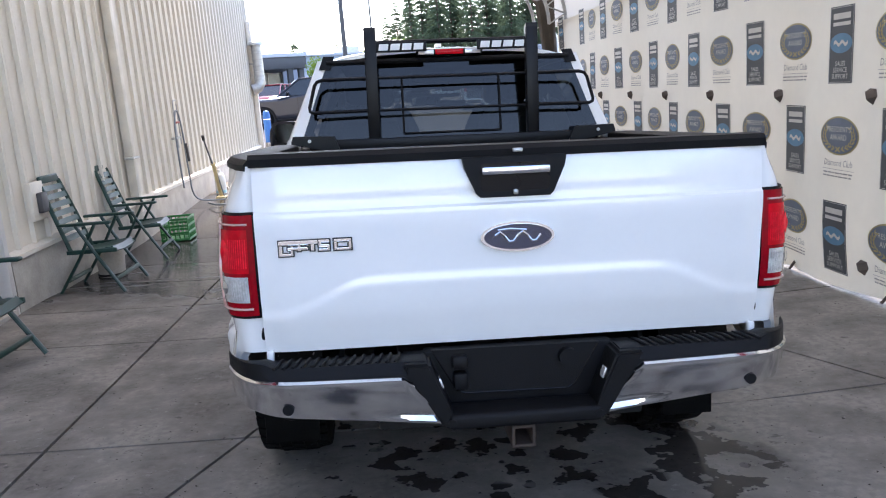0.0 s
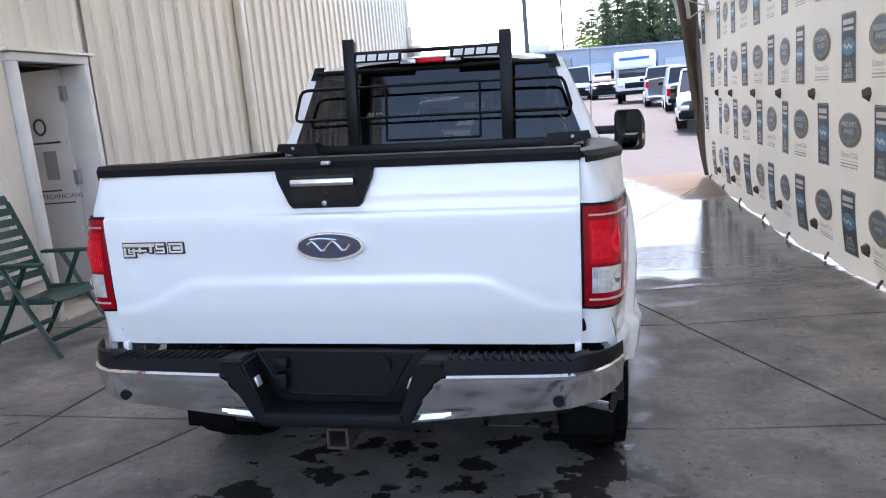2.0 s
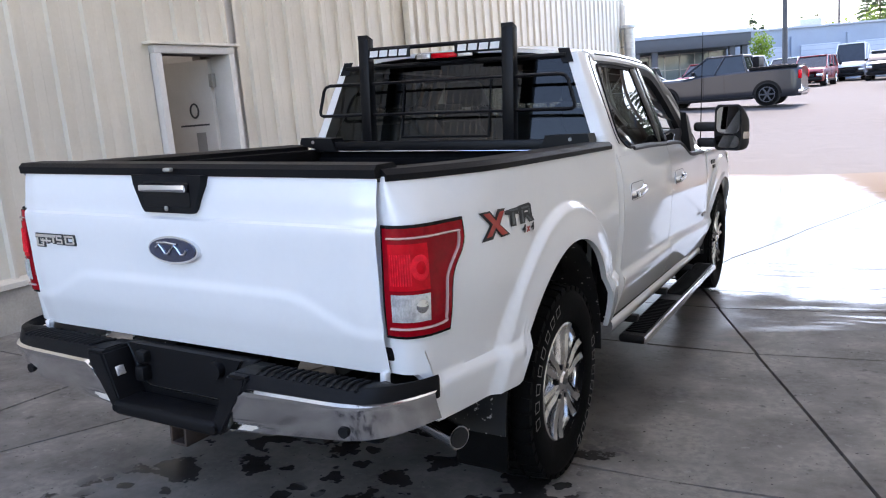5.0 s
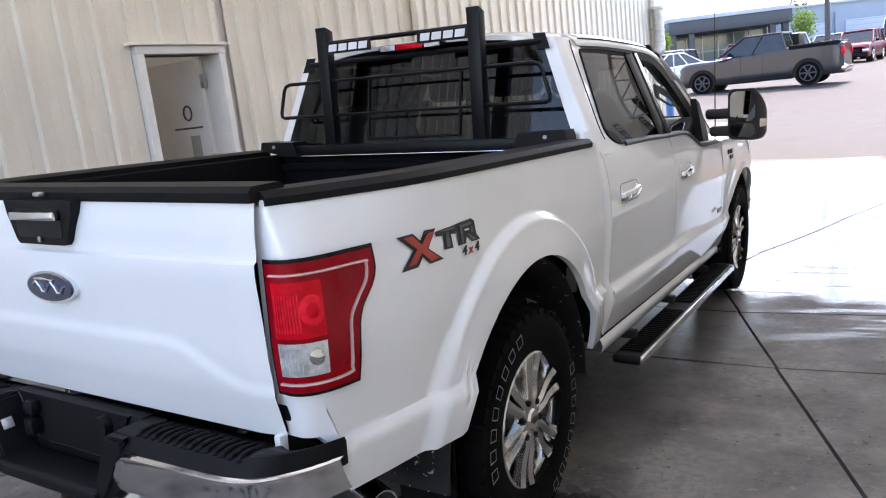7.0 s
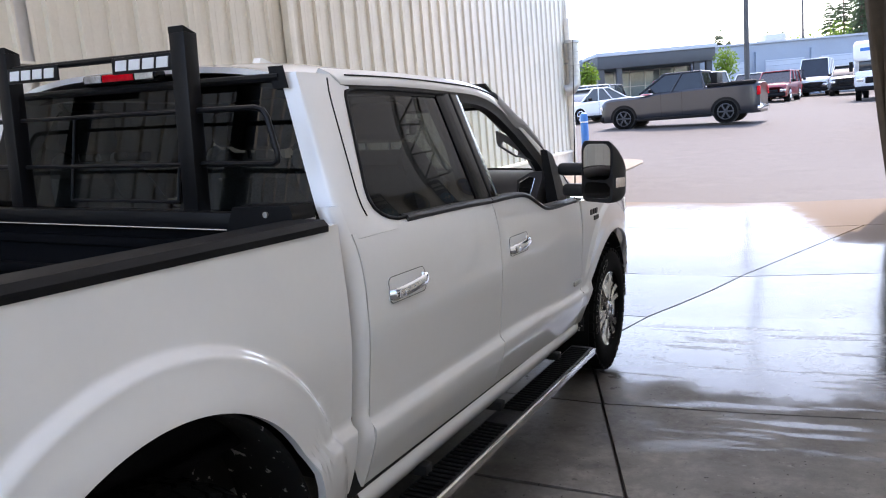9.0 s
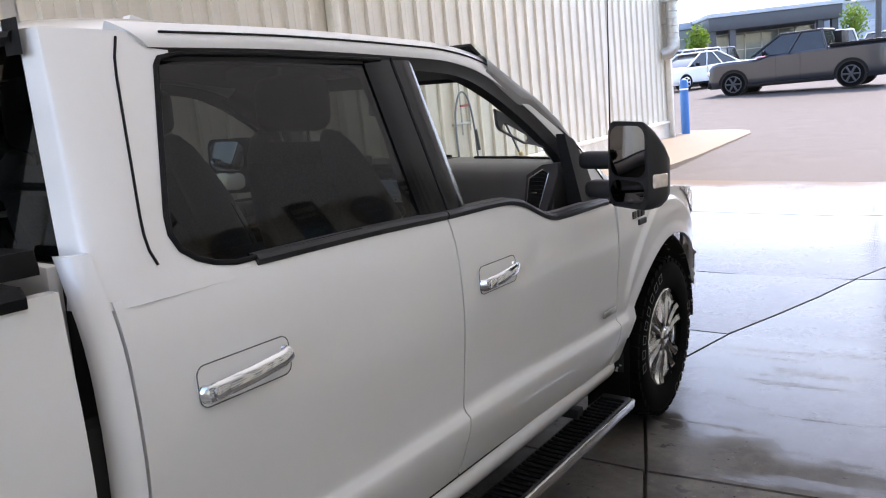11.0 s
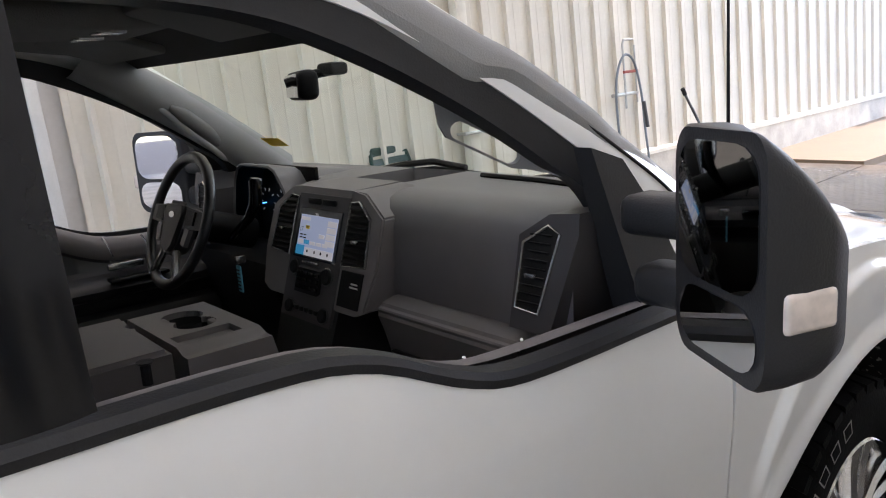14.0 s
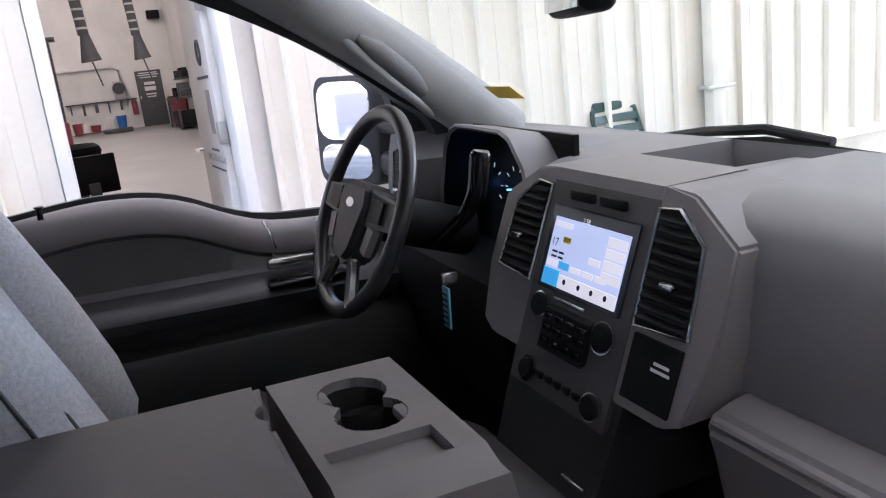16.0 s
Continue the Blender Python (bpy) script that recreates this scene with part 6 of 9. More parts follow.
cabin = new("cabin")
cabin.parent = truck
cabin["label"] = "dark grey cabin with centre console and touch screen"
part("headliner", sheet(lambda u, v: roof(0.02 + 0.95 * u, 0.06 + 0.88 * v) + Vector((0, 0, -0.055)), 20, 20), LINING, cabin)
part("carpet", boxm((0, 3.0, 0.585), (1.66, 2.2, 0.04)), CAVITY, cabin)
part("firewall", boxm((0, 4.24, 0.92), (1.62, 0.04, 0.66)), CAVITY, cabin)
part("back_trim", boxm((0, 1.91, 0.98), (1.6, 0.03, 0.72)), DASH, cabin)
for s in (1, -1):
    for y0, y1 in ((1.95, 2.93), (3.0, 4.16)):
        # inner door trim: upper pad, sunk insert, gloss arm rest and lower pocket panel
        def strip(pts, ya, yb, n=30):
            bm = bmesh.new()
            rings = [[bm.verts.new((s * x, y, (belt(y, s) + z) if z < 0.2 else z)) for x, z in pts] for y in span(ya, yb, n)]
            for A, B in zip(rings, rings[1:]):
                for j in range(len(pts) - 1):
                    bm.faces.new((A[j], B[j], B[j + 1], A[j + 1]))
            return bm
        d = part("door_trim", strip(((0.884, 0.002), (0.868, 0.006), (0.850, 0.000), (0.836, -0.018), (0.830, -0.055), (0.838, -0.068)), y0, y1), GREYTRIM, cabin, "dark grey moulded door trim", 50)
        cut = y1 - 0.55 if y0 > 2.9 else y1
        part("insert", strip(((0.838, -0.066), (0.848, -0.078), (0.838, 1.075), (0.822, 1.062)), y0, cut), DASHFACE, d)
        if cut < y1:
            part("front_panel", strip(((0.838, -0.066), (0.826, -0.072), (0.815, 1.062)), cut, y1), DASH, d)
        part("arm_rest", strip(((0.812, 1.064), (0.770, 1.056), (0.735, 1.046), (0.722, 1.030), (0.728, 1.008), (0.775, 0.992)), y0, y1), HAZETRIM, d, "black arm rest")
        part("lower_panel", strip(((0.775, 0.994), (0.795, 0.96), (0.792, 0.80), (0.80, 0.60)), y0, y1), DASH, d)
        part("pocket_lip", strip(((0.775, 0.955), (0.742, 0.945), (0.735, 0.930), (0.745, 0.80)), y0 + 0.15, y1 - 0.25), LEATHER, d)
        if y0 > 2.9:
            for ya in (3.60, 3.72):
                part("bright_seam", tubem([(s * x, ya + k * 0.006, belt(ya, s) + z) for k, (x, z) in enumerate(((0.852, 0.003), (0.838, -0.014), (0.829, -0.040), (0.830, -0.058)))], 0.003, 6), SATIN, d)
            part("lock_pin", tubem([(s * 0.84, 3.16, belt(3.16, s)), (s * 0.84, 3.16, belt(3.16, s) + 0.022), (s * 0.84, 3.16, belt(3.16, s) + 0.026)], [0.006, 0.006, 0.010], 8), TRIM, d)
            part("door_handle", boxm((s * 0.790, 3.64, 1.085), (0.02, 0.11, 0.022), 0.006), SATIN, d)
            part("switch_plate", boxm((s * 0.742, 3.66, 1.053), (0.05, 0.18, 0.012), 0.004), GLOSSBLACK, d)
    # pillars inside
    def apil(u, v):
        p0, p1 = Vector((0.665, 3.56, 1.705)), Vector((0.745, 4.20, 1.305))
        c = p0.lerp(p1, u) + Vector((0, 0, 0.02 * math.sin(math.pi * u)))
        a = 2 * math.pi * v
        thin = 1.0 - (0.42 * smooth(0.30, 0.42, u) * smooth(0.78, 0.66, u) if s > 0 else 0.0)
        return Vector((s * (c.x + 0.012 * u + 0.052 * math.cos(a)), c.y + 0.036 * math.sin(a) + 0.03 * (1 - thin), c.z + (0.050 + 0.012 * u) * thin * math.sin(a) + 0.055 * (1 - thin)))
    ap = part("pillar_trim", sheet(apil, 30, 16), PILLAR, cabin, "grey pillar trim with grab handle")
    gp = [(0.680, 3.715, 1.615), (0.652, 3.755, 1.570), (0.630, 3.800, 1.520), (0.632, 3.855, 1.468), (0.655, 3.915, 1.425), (0.690, 3.965, 1.390), (0.725, 3.998, 1.378), (0.757, 4.005, 1.392)]
    if s > 0:
        # loop handle: a flat ear with a rounded slot through it
        ear = [(3.755, 1.600), (3.770, 1.540), (3.774, 1.500), (3.786, 1.474), (3.834, 1.436), (3.868, 1.419), (3.903, 1.413), (3.945, 1.400), (4.000, 1.370), (4.02, 1.41), (3.94, 1.475), (3.86, 1.540), (3.80, 1.595)]
        on_ear = lambda y, z, d: Vector((0.646 + (y - 3.821) * 0.61 + d * 0.85, y - d * 0.52, z))
        hole = [(3.880 + 0.014 * math.cos(a), 1.440 + 0.016 * math.sin(a)) for a in span(-2.13, 1.01, 12)] + [(3.804 + 0.014 * math.cos(a), 1.489 + 0.016 * math.sin(a)) for a in span(1.01, 4.15, 12)]
        mid = (3.842, 1.4645)

        def edge_of(p):
            """Where the ray from the slot's middle through p leaves the ear."""
            dx, dz, best = p[0] - mid[0], p[1] - mid[1], 9.0
            for (ax, az), (bx_, bz) in zip(ear, ear[1:] + ear[:1]):
                ex, ez = bx_ - ax, bz - az
                det = dx * ez - dz * ex
                if abs(det) > 1e-12:
                    t_, u_ = ((ax - mid[0]) * ez - (az - mid[1]) * ex) / det, ((ax - mid[0]) * dz - (az - mid[1]) * dx) / det
                    if t_ > 0 and 0 <= u_ <= 1:
                        best = min(best, t_)
            return mid[0] + dx * best, mid[1] + dz * best
        rim = [edge_of(p) for p in hole]
        bm = bmesh.new()
        loops = [[bm.verts.new(on_ear(*p, d)) for p in pts] for pts, d in ((rim, 0.004), ([(q[0] * 0.88 + p[0] * 0.12, q[1] * 0.88 + p[1] * 0.12) for p, q in zip(hole, rim)], -0.008), ([(q[0] * 0.15 + p[0] * 0.85, q[1] * 0.15 + p[1] * 0.85) for p, q in zip(hole, rim)], -0.008), (hole, -0.003), (hole, 0.022), (rim, 0.022))]
        for A, B in zip(loops, loops[1:] + loops[:1]):
            for j in range(len(A)):
                bm.faces.new((A[j], A[(j + 1) % len(A)], B[(j + 1) % len(A)], B[j]))
        part("grab_handle", bm, PILLAR, ap, "slotted grab handle")
    else:
        part("grab_handle", tubem([tuple(curve([(k, (s * (p[0] + 0.020), p[1], p[2])[c]) for k, p in enumerate(gp)], q) for c in range(3)) for q in span(0, 7, 28)], 0.010, 12), PILLAR, ap)
    if s < 0:
        # no hollow here: a darker solid on the pillar carries the slot's shade
        part("grab_recess_shade", tubem([(-0.650, 3.795, 1.556), (-0.648, 3.830, 1.528), (-0.668, 3.90, 1.474), (-0.695, 3.945, 1.440), (-0.712, 3.965, 1.425)], [0.008, 0.024, 0.026, 0.020, 0.008], 12), LINING, ap)
    part("centre_post", tubem([(s * 0.79, 3.0, 0.65), (s * 0.815, 3.0, 1.26), (s * 0.735, 3.01, 1.50), (s * 0.635, 3.02, 1.71)], 0.028, 10, flat=0.07), GREYTRIM, cabin)
    part("sun_visor", boxm((0, 0, 0), (0.42, 0.20, 0.020), 0.009, Matrix.Translation((s * 0.36, 3.52, 1.715)) @ Matrix.Rotation(-0.28, 4, "X")), LINING, cabin)

# dash: crest, soft face and lower pad swept across the cabin
def dash_row(x):
    """Profile (y, z) of the dash at x: screen edge, tray in the middle, crest, soft face."""
    k = 0.10 * (x / 0.8) ** 2
    tray = 0.055 if -0.151 < x < 0.087 else 0.0
    back = smooth(-0.240, -0.248, x)
    top = [(4.42 - k, 1.262), (4.35 - k * 0.6, 1.310), (4.312 - k * 0.5, 1.332), (4.310 - k * 0.5, 1.332 - tray), (4.062, 1.330 - tray), (4.060, 1.330)]
    face = [(4.03, 1.330), (3.995, 1.326), (3.962, 1.316), (3.938, 1.297), (3.924, 1.26), (3.916, 1.20), (3.914, 1.13), (3.922, 1.095)]
    return top + [(y + (4.05 - y) * back, z) for y, z in face]


bm = bmesh.new()
rows = [[bm.verts.new((x, y, z)) for y, z in dash_row(x)] for x in sorted(span(-0.79, 0.79, 40) + [-0.569, -0.559, -0.249, -0.239, -0.152, -0.150, 0.086, 0.088])]
for A, B in zip(rows, rows[1:]):
    for j in range(len(A) - 1):
        bm.faces.new((A[j], B[j], B[j + 1], A[j + 1]))
dash = part("dashboard", bm, LITDASH, cabin, "soft charcoal dashboard")
bm = prismm([(3.955, 1.104), (3.895, 1.100), (3.866, 1.090), (3.856, 1.072), (3.885, 1.00), (3.93, 0.80), (4.05, 0.70), (4.15, 0.70), (4.15, 1.12)], lambda a, b: Vector((0.250, a, b)), lambda a, b: Vector((0.765, a, b)))
bmesh.ops.bevel(bm, geom=[e for e in bm.edges], offset=0.008, segments=2, affect="EDGES")
part("glove_box", bm, GREYTRIM, dash, "glove box below a padded ledge")
part("glove_seam", boxm((0.51, 3.872, 0.985), (0.44, 0.012, 0.006), 0.002), CAVITY, dash)
part("glove_latch", boxm((0.42, 3.862, 0.955), (0.14, 0.02, 0.03), 0.006), DASH, dash)
# knee panel in near black: the shade below the dash put into its colour
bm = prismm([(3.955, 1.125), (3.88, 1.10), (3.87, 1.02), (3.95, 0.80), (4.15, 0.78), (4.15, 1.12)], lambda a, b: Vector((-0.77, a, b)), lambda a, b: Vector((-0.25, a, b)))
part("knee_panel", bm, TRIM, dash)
part("bin_mat", boxm((-0.032, 4.186, 1.280), (0.225, 0.235, 0.005)), TRIM, dash)
part("tray_step", boxm((0.034, 4.235, 1.297), (0.098, 0.140, 0.034), 0.004), LITDASH, dash)
part("defrost_slot", tubem([(0.22, 4.24, 1.336), (0.45, 4.22, 1.336), (0.68, 4.17, 1.334)], 0.007, 6), TRIM, dash)
# upright vents at both ends
vy = lambda b: 3.872 + (b - 1.13) * 0.20
for s in (1, -1):
    tower = part("side_vent", prismm([(s * a, b) for a, b in ((0.672, 1.12), (0.770, 1.12), (0.815, 1.30), (0.812, 1.338), (0.745, 1.332), (0.676, 1.290))], lambda a, b: Vector((a, vy(b), b)), lambda a, b: Vector((a, 4.06, b))), DASHFACE, dash, "upright air vent with silver surround")
    ring = [(s * a, b) for a, b in ((0.686, 1.160), (0.742, 1.155), (0.776, 1.300), (0.748, 1.312), (0.690, 1.278))]
    part("vent_well", prismm(ring, lambda a, b: Vector((a, vy(b) - 0.002, b)), lambda a, b: Vector((a, vy(b) + 0.01, b))), CAVITY, tower)
    part("vent_bezel", tubem([(a, vy(b) - 0.003, b) for a, b in ring], 0.0036, 6, True), SATIN, tower)
    for z in span(1.172, 1.295, 8):
        part("vent_slat", boxm((s * (0.716 + (z - 1.16) * 0.12), vy(z) - 0.002, z), (0.052, 0.008, 0.004), 0.001, seg=1), TRIM, tower)
    part("vent_tab", boxm((s * 0.722, vy(1.222) - 0.010, 1.222), (0.026, 0.012, 0.010), 0.004), SATIN, tower)

# centre stack on its leaning face
sy = lambda z: 3.877 + (z - 1.18) * 0.323
F = lambda x, z, o=0.0: Vector((x, sy(z) - o, z - o * 0.3))
half = [(0.205, 1.060), (0.240, 1.075), (0.262, 1.170), (0.256, 1.284), (0.172, 1.334), (0.122, 1.337)]
shape = half + [(-x, z) for x, z in half[::-1]]
bm = prismm(shape, lambda a, b: F(a, b, 0.012), lambda a, b: Vector((a, 4.06, b)))
bmesh.ops.bevel(bm, geom=bm.edges[:], offset=0.0045, segments=2, affect="EDGES")
stack = part("stack_console", bm, GREYTRIM, dash, "centre stack with touch screen, vents and knobs")
part("screen_brow", prismm([(-0.118, 1.320), (0.118, 1.320), (0.118, 1.3385), (-0.118, 1.3385)], lambda a, b: F(a, b, 0.014), lambda a, b: Vector((a, 4.056, b + 0.001))), GREYTRIM, stack)
part("stack_face", prismm([(-0.118, 1.02), (0.118, 1.02), (0.118, 1.322), (-0.118, 1.322)], lambda a, b: F(a, b, 0.016), lambda a, b: F(a, b, 0.0)), DASHFACE, stack)
part("climate_housing", prismm([(-0.125, 0.90), (0.125, 0.90), (0.135, 1.065), (-0.135, 1.065)], lambda a, b: F(a, b, 0.006), lambda a, b: Vector((a, 4.06, b))), HAZETRIM, stack)
part("pocket_bar", boxm((0.085, sy(0.93) - 0.012, 0.935), (0.05, 0.006, 0.005), 0.001), SATIN, stack)
for s in (-1, 1):
    ring = [(s * a, b) for a, b in ((0.127, 1.168), (0.222, 1.174), (0.210, 1.280), (0.158, 1.316), (0.121, 1.313))]
    part("vent_well", prismm(ring, lambda a, b: F(a, b, 0.0145), lambda a, b: F(a, b, 0.0)), CAVITY, stack)
    part("vent_bezel", tubem([F(a, b, 0.0165) for a, b in ring], 0.0034, 6, True), SATIN, stack)
    for k, z in enumerate(span(1.182, 1.303, 9)):
        lo, hi = 0.127, lerp([(1.174, 0.218), (1.280, 0.206), (1.316, 0.158)], z)
        part("vent_slat", boxm((0, 0, 0), (hi - lo, 0.012, 0.0035), 0.001, Matrix.Translation(F(s * (lo + hi) / 2, z, 0.017)) @ Matrix.Rotation(0.5, 4, "X"), 1), TRIM, stack)
    part("vent_tab", boxm((0, 0, 0), (0.024, 0.012, 0.008), 0.003, Matrix.Translation(F(s * 0.176, 1.232, 0.026))), SATIN, stack)
rect = lambda x0, z0, x1, z1: [(x0, z0), (x1, z0), (x1, z1), (x0, z1)]
screen = part("touch_screen", prismm(rect(-0.098, 1.168, 0.098, 1.288), lambda a, b: F(a, b, 0.020), lambda a, b: F(a, b, 0.0)), SCREENDARK, stack, "lit touch screen")


def tile(x0, z0, x1, z1, m_, o=0.0212, name="screen_tile"):
    part(name, prismm(rect(x0, z0, x1, z1), lambda a, b: F(a, b, o), lambda a, b: F(a, b, o - 0.0006)), m_, screen)


tile(-0.088, 1.176, 0.088, 1.273, SCREENWHITE, name="picture")
tile(-0.088, 1.176, -0.048, 1.199, SCREENBLUE, 0.0224)
tile(-0.046, 1.176, 0.088, 1.195, SCREENGREY, 0.0224)
tile(-0.054, 1.203, -0.029, 1.213, SCREENBLUE, 0.0224)
tile(-0.084, 1.203, -0.058, 1.213, SCREENGREY, 0.0224)
for x in (-0.025, 0.004, 0.033):
    tile(x, 1.203, x + 0.025, 1.211, SCREENGREY, 0.0224)
for k in range(4):
    tile(0.044, 1.206 + 0.0155 * k, 0.086, 1.219 + 0.0155 * k, SCREENGREY, 0.0224)
tile(0.012, 1.222, 0.038, 1.231, SCREENGREY, 0.0224)
tile(-0.084, 1.260, -0.040, 1.268, SCREENGREY, 0.0224)
tile(-0.056, 1.240, -0.038, 1.248, STICKER, 0.0224)
bm = bmesh.new()
lay_text(bm, "17", 0.017, lambda a, b: F(-0.074 + a, 1.238 + b, 0.0236))
for z in (1.224, 1.217):
    for x0, x1 in ((-0.076, -0.062), (-0.059, -0.046)):
        bm.faces.new([bm.verts.new(F(a, b, 0.0236)) for a, b in rect(x0, z, x1, z + 0.003)])
for x in (-0.03, 0.005, 0.035, 0.066):
    bm.faces.new([bm.verts.new(F(a, b, 0.0236)) for a, b in oval(x, 1.188, 0.004, 0.004, 10)])
part("screen_marks", bm, SCREENDARK, screen)
bm = bmesh.new()
lay_text(bm, "2:58", 0.010, lambda a, b: F(-0.012 + a, 1.2765 + b, 0.0222))
part("clock", bm, SCREENGREY, screen)
for x in (-0.035, 0.035):
    part("hazard_button", boxm((0, 0, 0), (0.055, 0.010, 0.016), 0.004, Matrix.Translation(F(x, 1.308, 0.021))), TRIM, stack)


def knob(x, z, r):
    c = F(x, z, 0.018)
    d = Vector((0, -0.955, 0.30)).normalized()
    k = part("knob", tubem([c - d * 0.006, c + d * 0.007, c + d * 0.0095], [r, r * 0.94, r * 0.8], 20), TRIM, stack)
    part("knob_ring", tubem([c + d * 0.0005, c + d * 0.0045], r + 0.0016, 20), CHROME, k)


knob(-0.078, 1.142, 0.019)
knob(0.078, 1.136, 0.022)
part("audio_block", prismm(rect(-0.056, 1.090, 0.053, 1.148), lambda a, b: F(a, b, 0.026), lambda a, b: F(a, b, 0.0)), TRIM, stack)
part("disc_slot", boxm((0, 0, 0), (0.075, 0.006, 0.006), 0.002, Matrix.Translation(F(-0.01, 1.160, 0.02))), SATIN, stack)
knob(-0.072, 1.046, 0.018)
knob(0.088, 1.046, 0.019)
for x in span(-0.042, 0.050, 4):
    part("climate_button", boxm((0, 0, 0), (0.017, 0.008, 0.012), 0.003, Matrix.Translation(F(x, 1.046, 0.017))), TRIM, stack)
for z in (1.104, 1.122, 1.138):
    for x in span(-0.04, 0.04, 3):
        part("audio_button", boxm((0, 0, 0), (0.021, 0.006, 0.011), 0.002, Matrix.Translation(F(x, z, 0.027))), GLOSSBLACK, stack)
part("outlet_plate", prismm(rect(0.130, 1.078, 0.218, 1.158), lambda a, b: F(a, b, 0.0155), lambda a, b: F(a, b, 0.0)), TRIM, stack)
bm = bmesh.new()
for z, w in ((1.132, 0.028), (1.124, 0.034)):
    bm.faces.new([bm.verts.new(F(a, b, 0.0162)) for a, b in rect(0.190 - w / 2, z, 0.190 + w / 2, z + 0.004)])
part("outlet_print", bm, WHITEINK, stack)

# instrument hood and gauges
hood_pts = [(-0.600, 1.12), (-0.590, 1.24), (-0.562, 1.330), (-0.535, 1.366), (-0.505, 1.378), (-0.330, 1.376), (-0.296, 1.364), (-0.252, 1.315), (-0.224, 1.24), (-0.222, 1.12)]
hood_ring = [[(-0.42 + (x + 0.42) * k, y, 1.20 + (z - 1.20) * k) for x, z in hood_pts] for y, k in ((3.930, 1.0), (3.926, 0.975), (3.932, 0.945), (4.03, 0.90), (4.31, 0.68))]


def hood_skin(pairs):
    bm = bmesh.new()
    for a, b in pairs:
        A, B = [bm.verts.new(p) for p in hood_ring[a]], [bm.verts.new(p) for p in hood_ring[b]]
        for j in range(len(A) - 1):
            bm.faces.new((A[j], A[j + 1], B[j + 1], B[j]))
    return bm


hoodp = part("instrument_hood", hood_skin(((0, 1), (1, 2), (0, 4))), LITDASH, dash, "instrument hood with lit gauges")
part("hood_lining", hood_skin(((2, 3),)), TRIM, hoodp)
part("gauge_panel", boxm((-0.41, 4.022, 1.23), (0.37, 0.01, 0.27)), TRIM, hoodp)
for gxc in (-0.50, -0.400):
    bm = bmesh.new()
    for k in range(8):
        a = radians(215 - k * 36)
        tube(bm, [(gxc + 0.036 * math.cos(a), 4.004, 1.250 + 0.036 * math.sin(a)), (gxc + 0.045 * math.cos(a), 4.004, 1.250 + 0.045 * math.sin(a))], 0.0011, 5)
    part("gauge_marks", bm, GAUGEGLOW, hoodp)
    part("needle", tubem([(gxc - 0.010, 4.002, 1.248), (gxc - 0.036, 4.002, 1.244)], 0.0016, 5), GAUGEBLUE, hoodp)

# steering wheel and column
wheel_c = Vector((-0.402, 3.682, 1.254))
au, av = Vector((1, 0, 0)), Vector((0, 0.368, 0.930))
an = Vector((0, -0.930, 0.368))
S3 = lambda x, y, o=0.0: wheel_c + au * x + av * y + an * o
steer = new("steering_wheel")
steer.parent = cabin
steer["label"] = "leather-rimmed steering wheel with silver spokes"
part("rim", tubem([S3(0.178 * math.cos(a), 0.178 * math.sin(a)) for a in [2 * math.pi * i / 48 for i in range(48)]], 0.0155, 14, True, flat=0.0140), RIMLEATHER, steer)
bm = prismm([(-0.060, 0.052), (0.060, 0.052), (0.072, 0.015), (0.045, -0.075), (0.02, -0.098), (-0.02, -0.098), (-0.045, -0.075), (-0.072, 0.015)], lambda a, b: S3(a, b, 0.022), lambda a, b: S3(a, b, -0.035))
bmesh.ops.bevel(bm, geom=bm.edges[:], offset=0.012, segments=3, affect="EDGES")
part("airbag_cover", bm, DASH, steer)
part("wheel_badge", prismm(oval(0, 0.012, 0.019, 0.0085, 24), lambda a, b: S3(a, b, 0.0245), lambda a, b: S3(a, b, 0.015)), SATIN, steer, "small oval badge")
for s in (-1, 1):
    part("spoke", prismm([(s * 0.06, 0.04), (s * 0.168, 0.032), (s * 0.168, -0.012), (s * 0.06, -0.02)], lambda a, b: S3(a, b, 0.010), lambda a, b: S3(a, b, -0.012)), DASH, steer)
    part("thumb_switch", prismm([(s * 0.078, 0.034), (s * 0.128, 0.030), (s * 0.128, -0.006), (s * 0.078, -0.010)], lambda a, b: S3(a, b, 0.016), lambda a, b: S3(a, b, 0.0)), TRIM, steer)
    part("cruise_switch", prismm([(s * 0.082, -0.016), (s * 0.110, -0.020), (s * 0.098, -0.066), (s * 0.074, -0.060)], lambda a, b: S3(a, b, 0.013), lambda a, b: S3(a, b, 0.0)), GREYTRIM, steer)
    part("lower_spoke", tubem([S3(s * 0.040, -0.085, 0.004), S3(s * 0.082, -0.160, 0.004)], 0.012, 8), SATIN, steer)
part("column", tubem([S3(0, 0, -0.03), S3(0, 0.01, -0.22)], 0.045, 16), TRIM, steer)
part("indicator_stalk", tubem([S3(-0.05, 0, -0.07), S3(-0.17, 0.03, -0.06)], 0.009, 8), TRIM, steer)
part("gear_lever", tubem([(-0.325, 3.79, 1.19), (-0.262, 3.82, 1.25), (-0.250, 3.838, 1.285), (-0.246, 3.845, 1.348), (-0.245, 3.846, 1.356)], [0.010, 0.013, 0.018, 0.019, 0.014], 12), GLOSSBLACK, steer)
key = part("ignition_key", boxm((-0.292, 3.795, 1.135), (0.012, 0.03, 0.022), 0.004), SATIN, cabin, "ignition key with a blue paper tag")
part("key_tag", boxm((-0.292, 3.787, 1.083), (0.026, 0.004, 0.075), 0.001, None), TAGBLUE, key)
bm = bmesh.new()
for z in span(1.055, 1.108, 5):
    box(bm, (-0.292, 3.784, z), (0.018, 0.001, 0.004))
part("tag_print", bm, DECALDARK, key)

